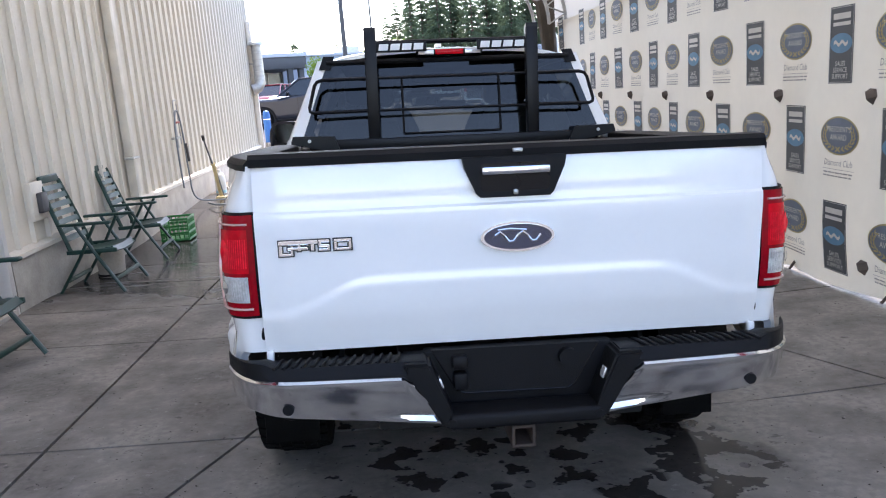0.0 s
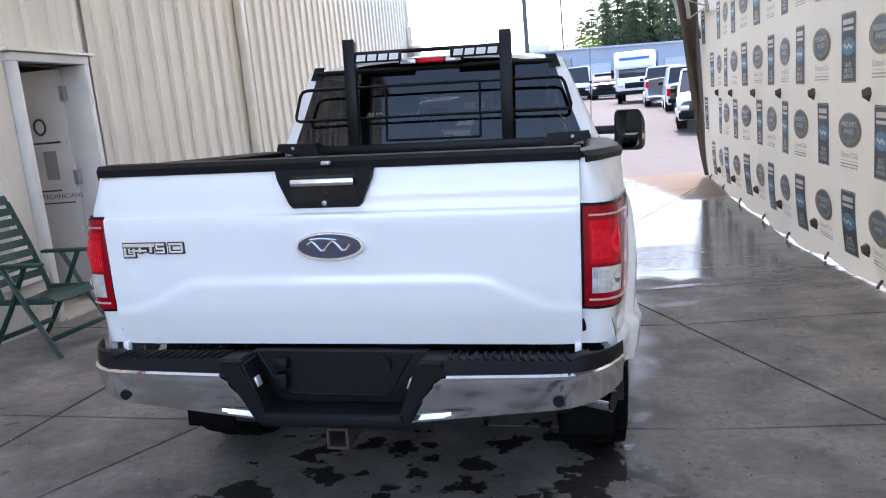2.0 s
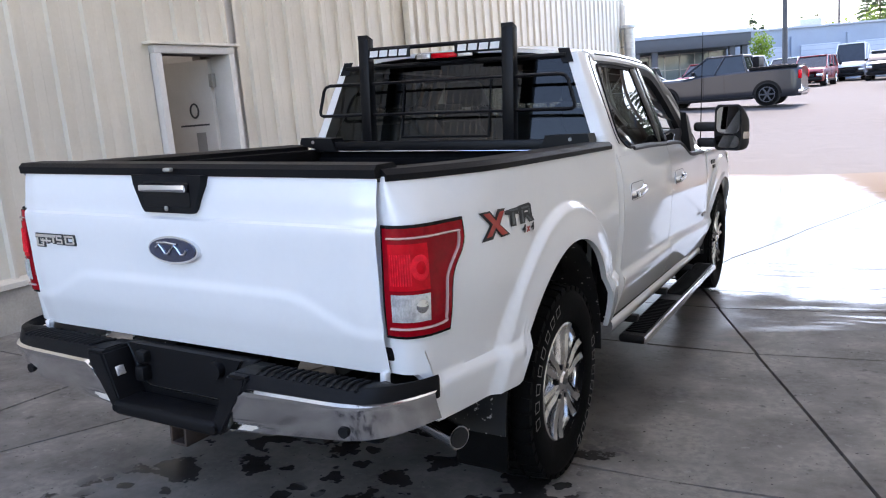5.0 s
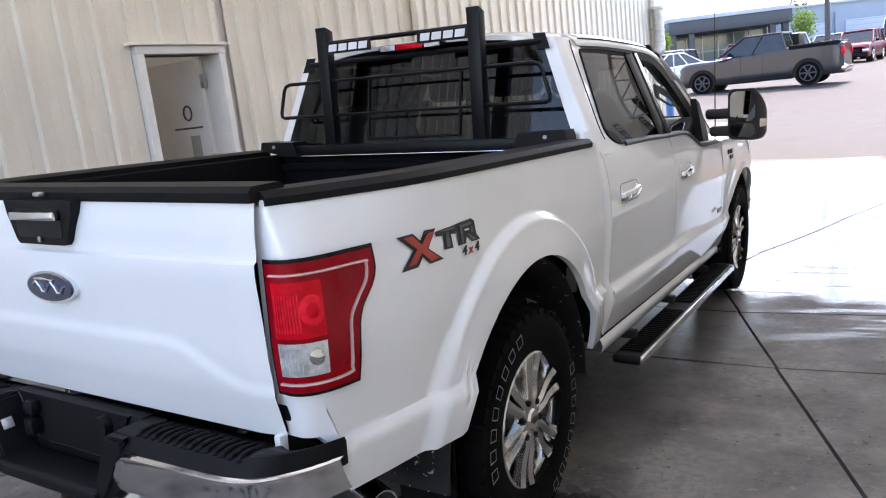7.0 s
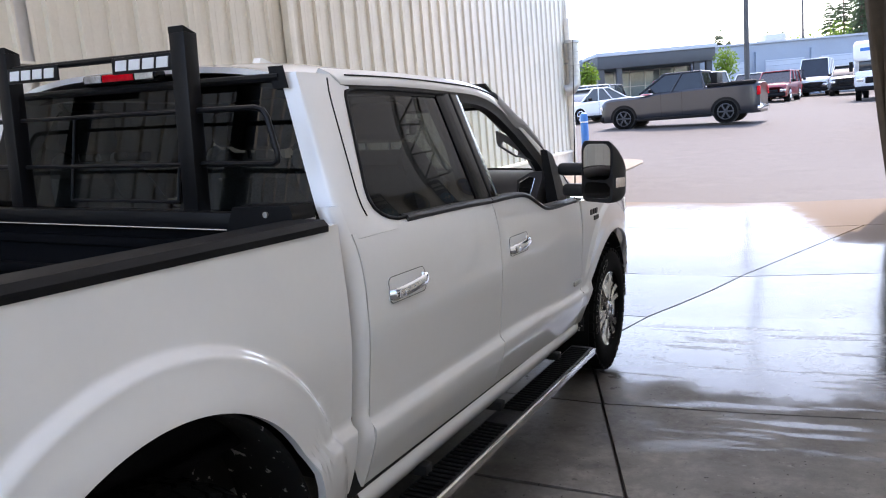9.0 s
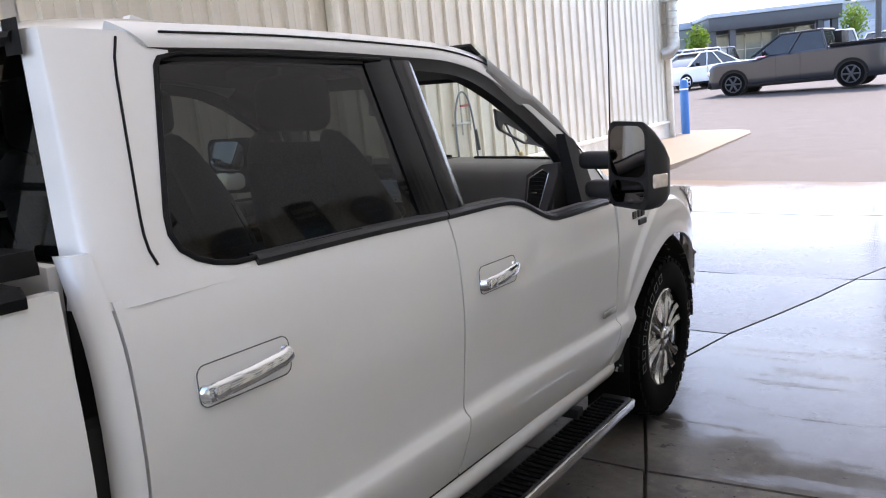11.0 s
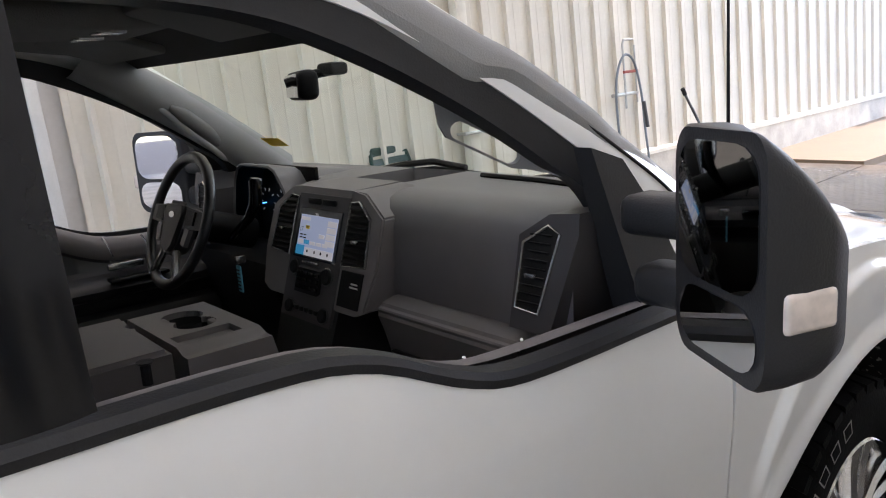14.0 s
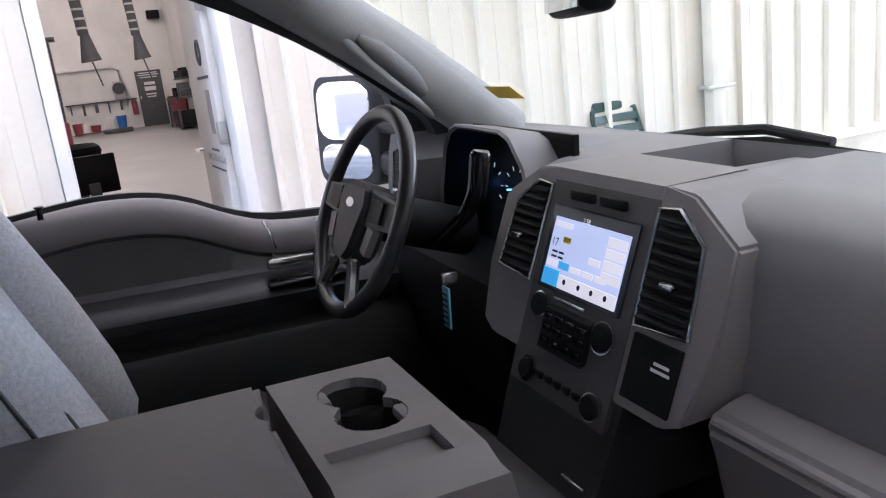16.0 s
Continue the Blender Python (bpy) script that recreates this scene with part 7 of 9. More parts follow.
# console: fold-down arm rest with cup holders
def console_top():
    x0, x1, y0, y1, z = -0.130, 0.222, 3.428, 3.612, 1.088
    bm = bmesh.new()
    nx, ny = 150, 80
    inside = lambda x, y: math.hypot(x + 0.045, y - 3.525) < 0.046 or math.hypot(x - 0.028, y - 3.525) < 0.046 or (abs(x + 0.01) < 0.03 and abs(y - 3.525) < 0.030) or (0.095 < x < 0.160 and 3.442 < y < 3.575)
    V = {}
    get = lambda i, j: V.setdefault((i, j), bm.verts.new((x0 + (x1 - x0) * i / nx, y0 + (y1 - y0) * j / ny, z - 0.012 * smooth(0.16, 0.204, x0 + (x1 - x0) * i / nx))))
    for i in range(nx):
        for j in range(ny):
            if not inside(x0 + (x1 - x0) * (i + 0.5) / nx, y0 + (y1 - y0) * (j + 0.5) / ny):
                bm.faces.new((get(i, j), get(i + 1, j), get(i + 1, j + 1), get(i, j + 1)))
    hole = [e for e in bm.edges if e.is_boundary]
    r = bmesh.ops.extrude_edge_only(bm, edges=hole)
    for v in (v for v in r["geom"] if isinstance(v, bmesh.types.BMVert)):
        edge_v = min(abs(v.co.x - x0), abs(v.co.x - x1), abs(v.co.y - y0), abs(v.co.y - y1)) < 1e-4
        tray = 0.09 < v.co.x < 0.165 and not edge_v
        v.co.z -= 0.30 if edge_v else (0.022 if tray else 0.014)
        if edge_v and abs(v.co.y - y1) < 1e-4:
            v.co.y += 0.075
    return bm


cons = part("console", console_top(), GREYTRIM, cabin, "fold-down console arm rest with twin cup holders", 40)
for cx in (-0.045, 0.028):
    bm = bmesh.new()
    lathe(bm, [(0.001, -0.085), (0.042, -0.085), (0.0475, -0.012)], 24, lambda a, b, h: Vector((cx + a, 3.525 + b, 1.088 + h)))
    part("cup_well", bm, CAVITY, cons)
part("tray_floor", boxm((0.1275, 3.508, 1.072), (0.064, 0.132, 0.004)), GREYTRIM, cons)
part("cup_clip", boxm((-0.058, 3.483, 1.078), (0.040, 0.024, 0.016), 0.006), GREYTRIM, cons)
part("cup_clip", boxm((0.036, 3.568, 1.078), (0.044, 0.024, 0.016), 0.006), GREYTRIM, cons)
lid_out = [(-0.122, 2.868), (0.204, 2.868), (0.204, 3.405)] + [(-0.022 + 0.034 * math.cos(a), 3.408 - 0.026 * math.sin(a)) for a in span(0, math.pi, 10)] + [(-0.122, 3.418)]
bm = prismm(lid_out, lambda a, b: Vector((a, b, 1.100)), lambda a, b: Vector((a, b, 1.030)))
bmesh.ops.bevel(bm, geom=[e for e in bm.edges if min(v.co.z for v in e.verts) > 1.09], offset=0.010, segments=3, affect="EDGES")
lid = part("arm_rest_lid", bm, LIDGREY, cons, "padded arm rest lid with a finger notch", 50)
# console sides darker than the top: their shade is put into the colour
part("console_body", boxm((0.041, 3.16, 0.92), (0.318, 0.52, 0.20), 0.02), DASHFACE, cons)
part("console_foot", boxm((0.041, 3.52, 0.76), (0.34, 0.36, 0.26), 0.06, seg=3), DASH, cons)
part("jump_seat", boxm((0.0, 3.56, 0.845), (0.50, 0.50, 0.15), 0.07, seg=4), DASHFACE, cons)


# seats
def seat(cx, y0, w, name="front_seat", head=True):
    st = new(name)
    st.parent = cabin
    st["label"] = "grey cloth seat with dark bolsters"

    # cushion
    bm = sheet(lambda u, v: Vector((cx + (2 * u - 1) * w, y0 + 0.52 * v, 0.70 + 0.14 * (1 - 0.35 * (1 - v)) + 0.035 * abs(2 * u - 1) ** 3 - 0.06 * smooth(0.85, 1.0, v) - 0.10 * smooth(0.92, 1.0, abs(2 * u - 1)))), 18, 14)
    part("cushion", thick(bm, 0.10), LEATHER, st)
    # back rest leaning rearwards
    lean = lambda z: y0 + 0.10 - (z - 0.92) * 0.42
    for q in (-1, 1):
        zs = [0.84, 0.88, 0.96, 1.10, 1.25, 1.38, 1.46, 1.51, 1.53]
        rs = [0.045, 0.075, 0.088, 0.088, 0.080, 0.068, 0.055, 0.035, 0.012]
        wd = [0.78, 0.80, 0.82, 0.82, 0.78, 0.68, 0.60, 0.54, 0.50]
        part("bolster", tubem([(cx + q * w * k, lean(z) + 0.03, z) for z, k in zip(zs, wd)], rs, 18), BOLSTER, st)
    for name2, a, b, m_ in (("back_centre", -0.62, 0.62, CLOTH),):
        def f(u, v, a=a, b=b):
            t = a + (b - a) * u
            z = 0.90 + 0.60 * v
            width = w * (1.0 - 0.22 * smooth(0.55, 1.0, v))
            bul = 0.055 * smooth(0.5, 0.85, abs(t)) * (1 - smooth(0.6, 1.0, v)) - 0.07 * smooth(0.88, 1.0, abs(t)) - 0.03 * smooth(0.9, 1.0, v)
            return Vector((cx + t * width, lean(z) + 0.05 + bul, z))
        part(name2, thick(sheet(f, 12, 18), 0.09), m_, st)
    part("piping", tubem([(cx + 0.56 * w * (1.0 - 0.22 * smooth(0.55, 1.0, v)), lean(0.90 + 0.6 * v) + 0.062, 0.90 + 0.60 * v) for v in span(0, 1, 14)], 0.005, 6), GREYTRIM, st)
    for q in (-1, 1):
        for a in (0.9, 0.35):
            part("seam", tubem([(cx + q * (w * k + (r + 0.001) * math.cos(a)), lean(z) + 0.03 + (r + 0.001) * math.sin(a), z) for z, k, r in zip([0.88, 0.96, 1.10, 1.25, 1.38, 1.46], [0.80, 0.82, 0.82, 0.78, 0.68, 0.60], [0.075, 0.088, 0.088, 0.080, 0.068, 0.055])], 0.0035, 6), DASH, st)
    if head:
        zt = 1.50
        for dx in (-0.06, 0.06):
            part("head_post", tubem([(cx + dx, lean(zt) + 0.03, zt - 0.02), (cx + dx, lean(zt) + 0.02, zt + 0.08)], 0.007, 8), CHROME, st)
        part("head_rest", boxm((cx, lean(zt) + 0.03, zt + 0.115), (0.27, 0.10, 0.17), 0.045, seg=4), LEATHER, st)


seat(-0.42, 3.06, 0.27)
seat(0.44, 2.98, 0.27)
for cx in (-0.44, 0.44):
    seat(cx, 2.22, 0.30, "rear_seat")

# mirror, overhead console, sticker
RV = Matrix.Translation((-0.025, 3.872, 1.588)) @ Matrix.Rotation(-0.38, 4, "Z")
rv = part("rear_view_mirror", boxm((0, 0.014, 0), (0.225, 0.050, 0.070), 0.018, RV, 3), TRIM, cabin, "rear-view mirror on a stalk")
part("mirror_face", boxm((0, -0.0115, 0), (0.198, 0.002, 0.054), 0.0, RV), MIRROR, rv)
part("mirror_stalk", tubem([(-0.01, 3.835, 1.595), (0.03, 3.89, 1.612), (0.055, 3.925, 1.618)], 0.011, 8), TRIM, rv)
part("mirror_foot", boxm((0.06, 3.925, 1.622), (0.07, 0.05, 0.03), 0.01), TRIM, rv)
oc = part("overhead_console", boxm((0, 3.32, 1.735), (0.30, 0.42, 0.05), 0.02, seg=3), LINING, cabin, "overhead console with map lamps")
part("map_lamp", boxm((-0.07, 3.42, 1.708), (0.07, 0.05, 0.006), 0.002), LENS, oc)
part("map_lamp", boxm((0.07, 3.42, 1.708), (0.07, 0.05, 0.006), 0.002), LENS, oc)
wsp = lambda u, v: Vector(((2 * u - 1) * (0.655 + 0.165 * v), 3.60 + 0.80 * v - 0.10 * ((2 * u - 1) ** 2) * (0.4 + 0.6 * v) + 0.03, 1.795 - 0.545 * v - 0.03 * v * (1 - v)))
part("wind_sticker", sheet(lambda u, v: wsp(0.068 + 0.058 * u, 0.640 + 0.055 * v) + Vector((0.003, -0.004, -0.003)), 3, 3), STICKER, ws, "yellow service sticker")

# ---- car park beyond the bay ----
GLASSDARK = mat("dark_window", (0.02, 0.025, 0.03), 0.06, 0, 0.2, 3, 30)
WHITECAR = mat("white_body", (0.74, 0.74, 0.73), 0.3, 0, 0.04, 2, 30, coat=0.6)
GREYCAR = mat("grey_body", (0.018, 0.021, 0.028), 0.30, 0.1, 0.06, 2, 30, coat=0.35)
REDCAR = mat("red_body", (0.26, 0.012, 0.016), 0.3, 0, 0.06, 2, 30, coat=0.8)
BLACKCAR = mat("black_body", (0.02, 0.021, 0.024), 0.25, 0, 0.1, 2, 30, coat=0.8)
SILVERCAR = mat("silver_body", (0.42, 0.43, 0.44), 0.28, 0.5, 0.06, 2, 30, coat=0.6)
BLUEPAINT = mat("blue_paint", (0.02, 0.14, 0.42), 0.5, 0, 0.15, 6, 60)


def vehicle(label, category, x, y, turn, body, low, cab, width, wheels, radius, roofcol=None, bed=None, lamps="front", name="parked_car", group="parked vehicles"):
    """low: (y, top z) along the body from tail to nose; cab: base rear, roof rear, roof front, base front, belt z, roof z."""
    at = Matrix.Translation((x, y, gz(x, y) + 0.005)) @ Matrix.Rotation(radians(turn), 4, "Z")
    v = thing(name, label, category, group, at)
    h = width / 2
    ylo, yhi = low[0][0], low[-1][0]
    sill = radius * 0.72

    def f(u, w):
        yy = ylo + (yhi - ylo) * u
        top = curve(low, yy)
        end = min(1.0, min(u, 1 - u) / 0.06)
        k = h * (0.86 + 0.14 * math.sqrt(max(0, 1 - (1 - end) ** 2)))
        sec = [(-0.93, sill), (-1.0, sill + 0.16), (-1.0, sill + 0.42 * (top - sill)), (-0.985, top - 0.10), (-0.90, top - 0.015), (-0.5, top + 0.015), (0, top + 0.02)]
        sec = sec + [(-a, b) for a, b in sec[-2::-1]]
        i = w * (len(sec) - 1)
        j = min(int(i), len(sec) - 2)
        a, b = sec[j], sec[j + 1]
        t = i - j
        return Vector((k * (a[0] + (b[0] - a[0]) * t), yy, a[1] + (b[1] - a[1]) * t))
    bm = sheet(f, 40, 24)
    ends = [e for e in bm.edges if e.is_boundary]
    bmesh.ops.holes_fill(bm, edges=ends, sides=0)
    part("body", bm, body, v, angle=40)
    for yc in wheels:
        for s in (-1, 1):
            w = part("wheel", tubem([(s * (h - 0.22), yc, radius), (s * (h - 0.02), yc, radius), (s * (h + 0.012), yc, radius)], [radius, radius, radius * 0.93], 24), RUBBER, v)
            bm = bmesh.new()
            for q in range(6):
                a = q * math.pi / 3
                tube(bm, [(s * (h + 0.012), yc, radius), (s * (h + 0.020), yc + radius * 0.62 * math.cos(a), radius + radius * 0.62 * math.sin(a))], 0.035, 6)
            tube(bm, [(s * (h + 0.018), yc + radius * 0.64 * math.cos(a), radius + radius * 0.64 * math.sin(a)) for a in [2 * math.pi * q / 20 for q in range(20)]], 0.02, 6, True)
            part("rim", bm, DARKGREY if body is GREYCAR else ALLOY, w)
            # dark arch round the wheel
            bm = sheet(lambda u, t: Vector((s * (h + 0.006), yc + (radius + 0.02 + 0.07 * t) * math.cos(math.pi * u), radius + (radius + 0.02 + 0.07 * t) * math.sin(math.pi * u))), 16, 1)
            part("wheel_arch", bm, TRIM if body is GREYCAR else body, v)
            part("arch_shadow", tubem([(s * (h - 0.30), yc, radius + 0.02), (s * (h + 0.004), yc, radius + 0.02)], radius + 0.03, 20), CAVITY, v)
    yr0, yr1, yf1, yf0, zb, zr = cab
    def green(k0, k1, z0, z1, inset):
        bm = bmesh.new()
        a = [bm.verts.new(p) for p in ((-h * k0, yr0 + inset, z0), (h * k0, yr0 + inset, z0), (h * k0, yf0 - inset, z0), (-h * k0, yf0 - inset, z0))]
        b = [bm.verts.new(p) for p in ((-h * k1, yr1 + inset, z1), (h * k1, yr1 + inset, z1), (h * k1, yf1 - inset, z1), (-h * k1, yf1 - inset, z1))]
        for i in range(4):
            bm.faces.new((a[i], a[(i + 1) % 4], b[(i + 1) % 4], b[i]))
        bm.faces.new(b)
        return bm
    part("glasshouse", green(0.93, 0.80, zb - 0.02, zr - 0.05, 0.02), GLASSDARK, v)
    part("roof", boxm((0, (yr1 + yf1) / 2, zr - 0.015), (h * 1.62, yf1 - yr1 + 0.06, 0.07), 0.03, seg=3), roofcol or body, v)
    cuts = [(yr0, yr1), (yf0, yf1)] + [((yr0 * (1 - t) + yf0 * t), (yr1 * (1 - t) + yf1 * t)) for t in ((0.5,) if yf0 - yr0 < 2.4 else (0.36, 0.66))]
    for s in (-1, 1):
        for a, b in cuts:
            part("pillar", tubem([(s * h * 0.945, a, zb - 0.03), (s * h * 0.815, b, zr - 0.03)], 0.035, 6), roofcol or body, v)
        part("door_mirror", boxm((s * (h + 0.10), yf0 - 0.45, zb + 0.06), (0.20, 0.10, 0.15), 0.03), TRIM, v)
        part("sill_trim", boxm((s * (h - 0.01), (wheels[0] + wheels[1]) / 2, sill + 0.03), (0.05, wheels[1] - wheels[0] - 2.3 * radius, 0.10), 0.02), TRIM, v)
        for t in (0.34, 0.66):
            yd = yr0 + (yf0 - yr0) * t
            part("door_gap", boxm((s * (h + 0.001), yd, (sill + zb) / 2 + 0.05), (0.004, 0.012, zb - sill - 0.15)), CAVITY, v)
        zf, zt = curve(low, yhi), curve(low, ylo)
        part("head_lamp", boxm((s * h * 0.78, yhi - 0.02, zf - 0.20), (h * 0.34, 0.10, 0.16), 0.03), LENS, v)
        part("tail_lamp", boxm((s * h * 0.90, ylo + 0.03, zt - 0.26), (0.14, 0.12, 0.30), 0.03), RED, v)
    part("grille", boxm((0, yhi - 0.01, curve(low, yhi) - 0.24), (h * 1.0, 0.06, 0.24), 0.03), TRIM, v)
    part("front_bumper", boxm((0, yhi - 0.03, sill + 0.14), (h * 1.86, 0.16, 0.22), 0.05), TRIM, v)
    part("rear_bumper", boxm((0, ylo + 0.02, sill + 0.16), (h * 1.86, 0.16, 0.18), 0.05), CHROME if bed else TRIM, v)
    if bed:
        b0, b1, bz = bed
        part("bed_well", boxm((0, (b0 + b1) / 2, bz - 0.06), (h * 1.66, b1 - b0, 0.24), 0.02), CAVITY, v)
        for s in (-1, 1):
            part("bed_rail", boxm((s * h * 0.93, (b0 + b1) / 2, bz + 0.02), (0.10, b1 - b0, 0.10), 0.02), TRIM, v)
    return v


PICK = [(-2.55, 1.32), (-2.5, 1.36), (-0.8, 1.36), (1.2, 1.28), (1.35, 1.22), (2.9, 1.18), (3.15, 1.05)]
pick = dict(low=PICK, cab=(-0.72, -0.55, 0.75, 1.65, 1.30, 1.93), width=2.03, wheels=(-1.42, 2.26), radius=0.42, bed=(-2.45, -0.8, 1.36), category="pickup truck", name="parked_pickup")
a = math.degrees(math.atan2(28.97 - 29.22, -1.16 + 4.77))
grey = vehicle("dark grey crew-cab pickup with black wheel arches", body=GREYCAR, x=-2.55, y=30.3, turn=90 + a, **pick)
part("bed_box", boxm((0, -0.95, 1.62), (1.0, 0.22, 0.42), 0.02), TRIM, grey)
vehicle("white pickup with tall tail lamps on the asphalt", body=WHITECAR, x=5.3, y=39.7, turn=-4, **pick)
vehicle("white pickup parked behind the dark grey one", body=WHITECAR, x=-3.6, y=41.5, turn=150, **pick)
SEDAN = dict(low=[(-2.3, 0.95), (-2.2, 1.08), (-1.5, 1.10), (0.9, 1.02), (1.3, 1.0), (2.2, 0.86), (2.4, 0.70)], width=1.88, wheels=(-1.4, 1.42), radius=0.35, category="car")
vehicle("white electric crossover with sloping roof", body=WHITECAR, x=-8.6, y=37.6, turn=150, cab=(-2.0, -0.7, 0.35, 1.25, 1.02, 1.62), **SEDAN)
SUV = dict(low=[(-2.4, 1.05), (-2.3, 1.15), (-1.2, 1.16), (1.0, 1.12), (1.3, 1.10), (2.3, 1.02), (2.45, 0.85)], cab=(-2.3, -2.05, 0.35, 1.2, 1.12, 1.82), width=1.96, wheels=(-1.42, 1.5), radius=0.39, category="car")
for label, body, x, y, turn in (("red boxy off-roader in the far row", REDCAR, -0.9, 52.5, 172), ("white sport utility vehicle in the car park", WHITECAR, 5.6, 33.6, -4), ("black sport utility vehicle in the far row", BLACKCAR, -13.6, 45.5, 168), ("dark sport utility vehicle in the far row", BLACKCAR, -10.7, 46.5, 168), ("red sport utility vehicle in the far row", REDCAR, -7.3, 51.5, 168), ("silver sport utility vehicle in the far row", SILVERCAR, -10.6, 41.5, 150), ("white sport utility vehicle in the far row", WHITECAR, -2.9, 57.5, 172), ("black sport utility vehicle beside the van", BLACKCAR, -0.6, 60.5, 172), ("dark car in the far row by the glass front", BLACKCAR, -15.6, 43.0, 160)):
    vehicle(label, body=body, x=x, y=y, turn=turn, **SUV)
vehicle("white car with chrome grille near the canvas flap", body=WHITECAR, x=5.05, y=24.4, turn=172, **SUV)
VAN = dict(low=[(-2.9, 1.25), (-2.8, 1.32), (1.2, 1.30), (2.0, 1.26), (2.75, 1.12), (2.9, 0.9)], cab=(-2.88, -2.8, 1.0, 1.95, 1.28, 2.55), width=2.06, wheels=(-1.75, 1.95), radius=0.36, category="van", name="parked_van")
vehicle("white high-roof delivery van facing the bay", body=WHITECAR, x=1.05, y=62.4, turn=176, **VAN)
vehicle("silver pickup in the far row beside the bus", body=SILVERCAR, x=3.1, y=60.0, turn=176, **pick)
# shuttle bus
bus = thing("shuttle_bus", "white shuttle bus with dark windscreen", "bus", "parked vehicles", Matrix.Translation((4.35, 46.4, gz(4.35, 46.4))) @ Matrix.Rotation(radians(174), 4, "Z"))
part("body", boxm((0, -2.0, 1.85), (2.4, 5.2, 2.3), 0.16, seg=3), WHITECAR, bus)
part("cab_nose", boxm((0, 1.35, 1.05), (2.0, 1.7, 0.85), 0.14, seg=3), WHITECAR, bus)
part("overcab", boxm((0, 0.75, 2.45), (2.36, 1.1, 0.95), 0.2, seg=3), WHITECAR, bus)
part("windscreen", boxm((0, 0.93, 1.72), (1.86, 0.10, 0.62), 0.05, Matrix.Translation((0, 0, 0))), GLASSDARK, bus)
part("grille", boxm((0, 2.18, 1.02), (1.1, 0.10, 0.32), 0.04), TRIM, bus)
part("bumper", boxm((0, 2.2, 0.62), (2.0, 0.2, 0.22), 0.05), TRIM, bus)
part("banner_marks", boxm((0, 1.312, 2.55), (1.7, 0.01, 0.16)), BLUEPAINT, bus)
for s in (-1, 1):
    part("head_lamp", boxm((s * 0.78, 2.18, 1.05), (0.3, 0.1, 0.2), 0.03), LENS, bus)
    part("mirror", boxm((s * 1.28, 1.0, 1.75), (0.18, 0.12, 0.5), 0.04), TRIM, bus)
    for yy in (1.2, -3.2):
        part("wheel", tubem([(s * 0.78, yy, 0.40), (s * 1.02, yy, 0.40)], 0.40, 20), RUBBER, bus)
    for yy in (-0.4, -1.5, -2.6, -3.7):
        part("side_window", boxm((s * 1.2, yy, 2.1), (0.02, 0.95, 0.7), 0.03), GLASSDARK, bus)

# dealership across the lot
BLOCKBLUE = mat("blue_grey_render", (0.30, 0.35, 0.42), 0.8, 0, 0.08, 0.6, 8)
FASCIA = mat("dark_fascia", (0.055, 0.06, 0.07), 0.5, 0, 0.1, 2, 20)
SHOWGLASS = mat("showroom_glass", (0.20, 0.25, 0.26), 0.08, 0, 0.3, 0.7, 6)
ROLLER = mat("roller_door", (0.42, 0.46, 0.52), 0.6, 0, 0.06, 2, 20)
DM = Matrix.Translation((-7.9, 64.75, 0.95)) @ Matrix.Rotation(radians(27.5), 4, "Z")
shop = thing("dealership_building", "blue-grey dealership with glass showroom and roller doors", "building", at=DM)
part("wall", boxm((20.0, 8.0, 1.6), (40.0, 16.0, 5.2)), BLOCKBLUE, shop)
part("parapet", boxm((20.0, -0.06, 4.20), (40.2, 0.24, 0.14)), ROLLER, shop)
for i in range(5):
    x = 3.0 + 4.4 * i
    d = part("roller_door", boxm((x, -0.03, 1.35), (3.1, 0.12, 2.9), 0.02), ROLLER if i != 3 else FASCIA, shop)
    for z in span(0.2, 2.7, 7):
        part("door_panel_joint", boxm((x, -0.095, z), (3.1, 0.012, 0.03)), BLOCKBLUE, d)
    part("pilaster", boxm((x + 2.2, -0.12, 1.8), (0.35, 0.3, 3.4)), BLOCKBLUE, shop)
part("man_door", boxm((0.75, -0.05, 0.75), (0.95, 0.14, 2.1)), FASCIA, shop)
part("roof_unit", boxm((9.0, 6.0, 4.7), (1.8, 1.8, 0.9), 0.05), GALV, shop)
part("roof_unit", boxm((-12.0, 3.0, 4.6), (1.2, 1.2, 1.2), 0.05), GALV, shop)
part("showroom", boxm((-9.0, 5.0, 1.4), (18.0, 9.0, 4.6)), SHOWGLASS, shop)
for x in span(-18.0, 0.0, 15):
    part("mullion", boxm((x, 0.46, 1.2), (0.07, 0.12, 3.6)), GALV, shop)
for z in (0.4, 1.7, 2.9):
    part("transom", boxm((-9.0, 0.46, z), (18.0, 0.10, 0.06)), GALV, shop)
part("roof_edge", boxm((-9.0, 5.0, 3.85), (18.4, 9.4, 0.5)), BLOCKBLUE, shop)
part("canopy_fascia", boxm((-4.2, -2.0, 3.45), (8.6, 6.0, 0.95), 0.03), FASCIA, shop)
part("canopy_band", boxm((-4.2, -2.0, 4.02), (8.8, 6.2, 0.28), 0.02), ROLLER, shop)
for x in (-8.2, -6.9, -1.2, -0.3):
    part("canopy_post", boxm((x, -4.6, 1.1), (0.4, 0.4, 4.0)), FASCIA, shop)

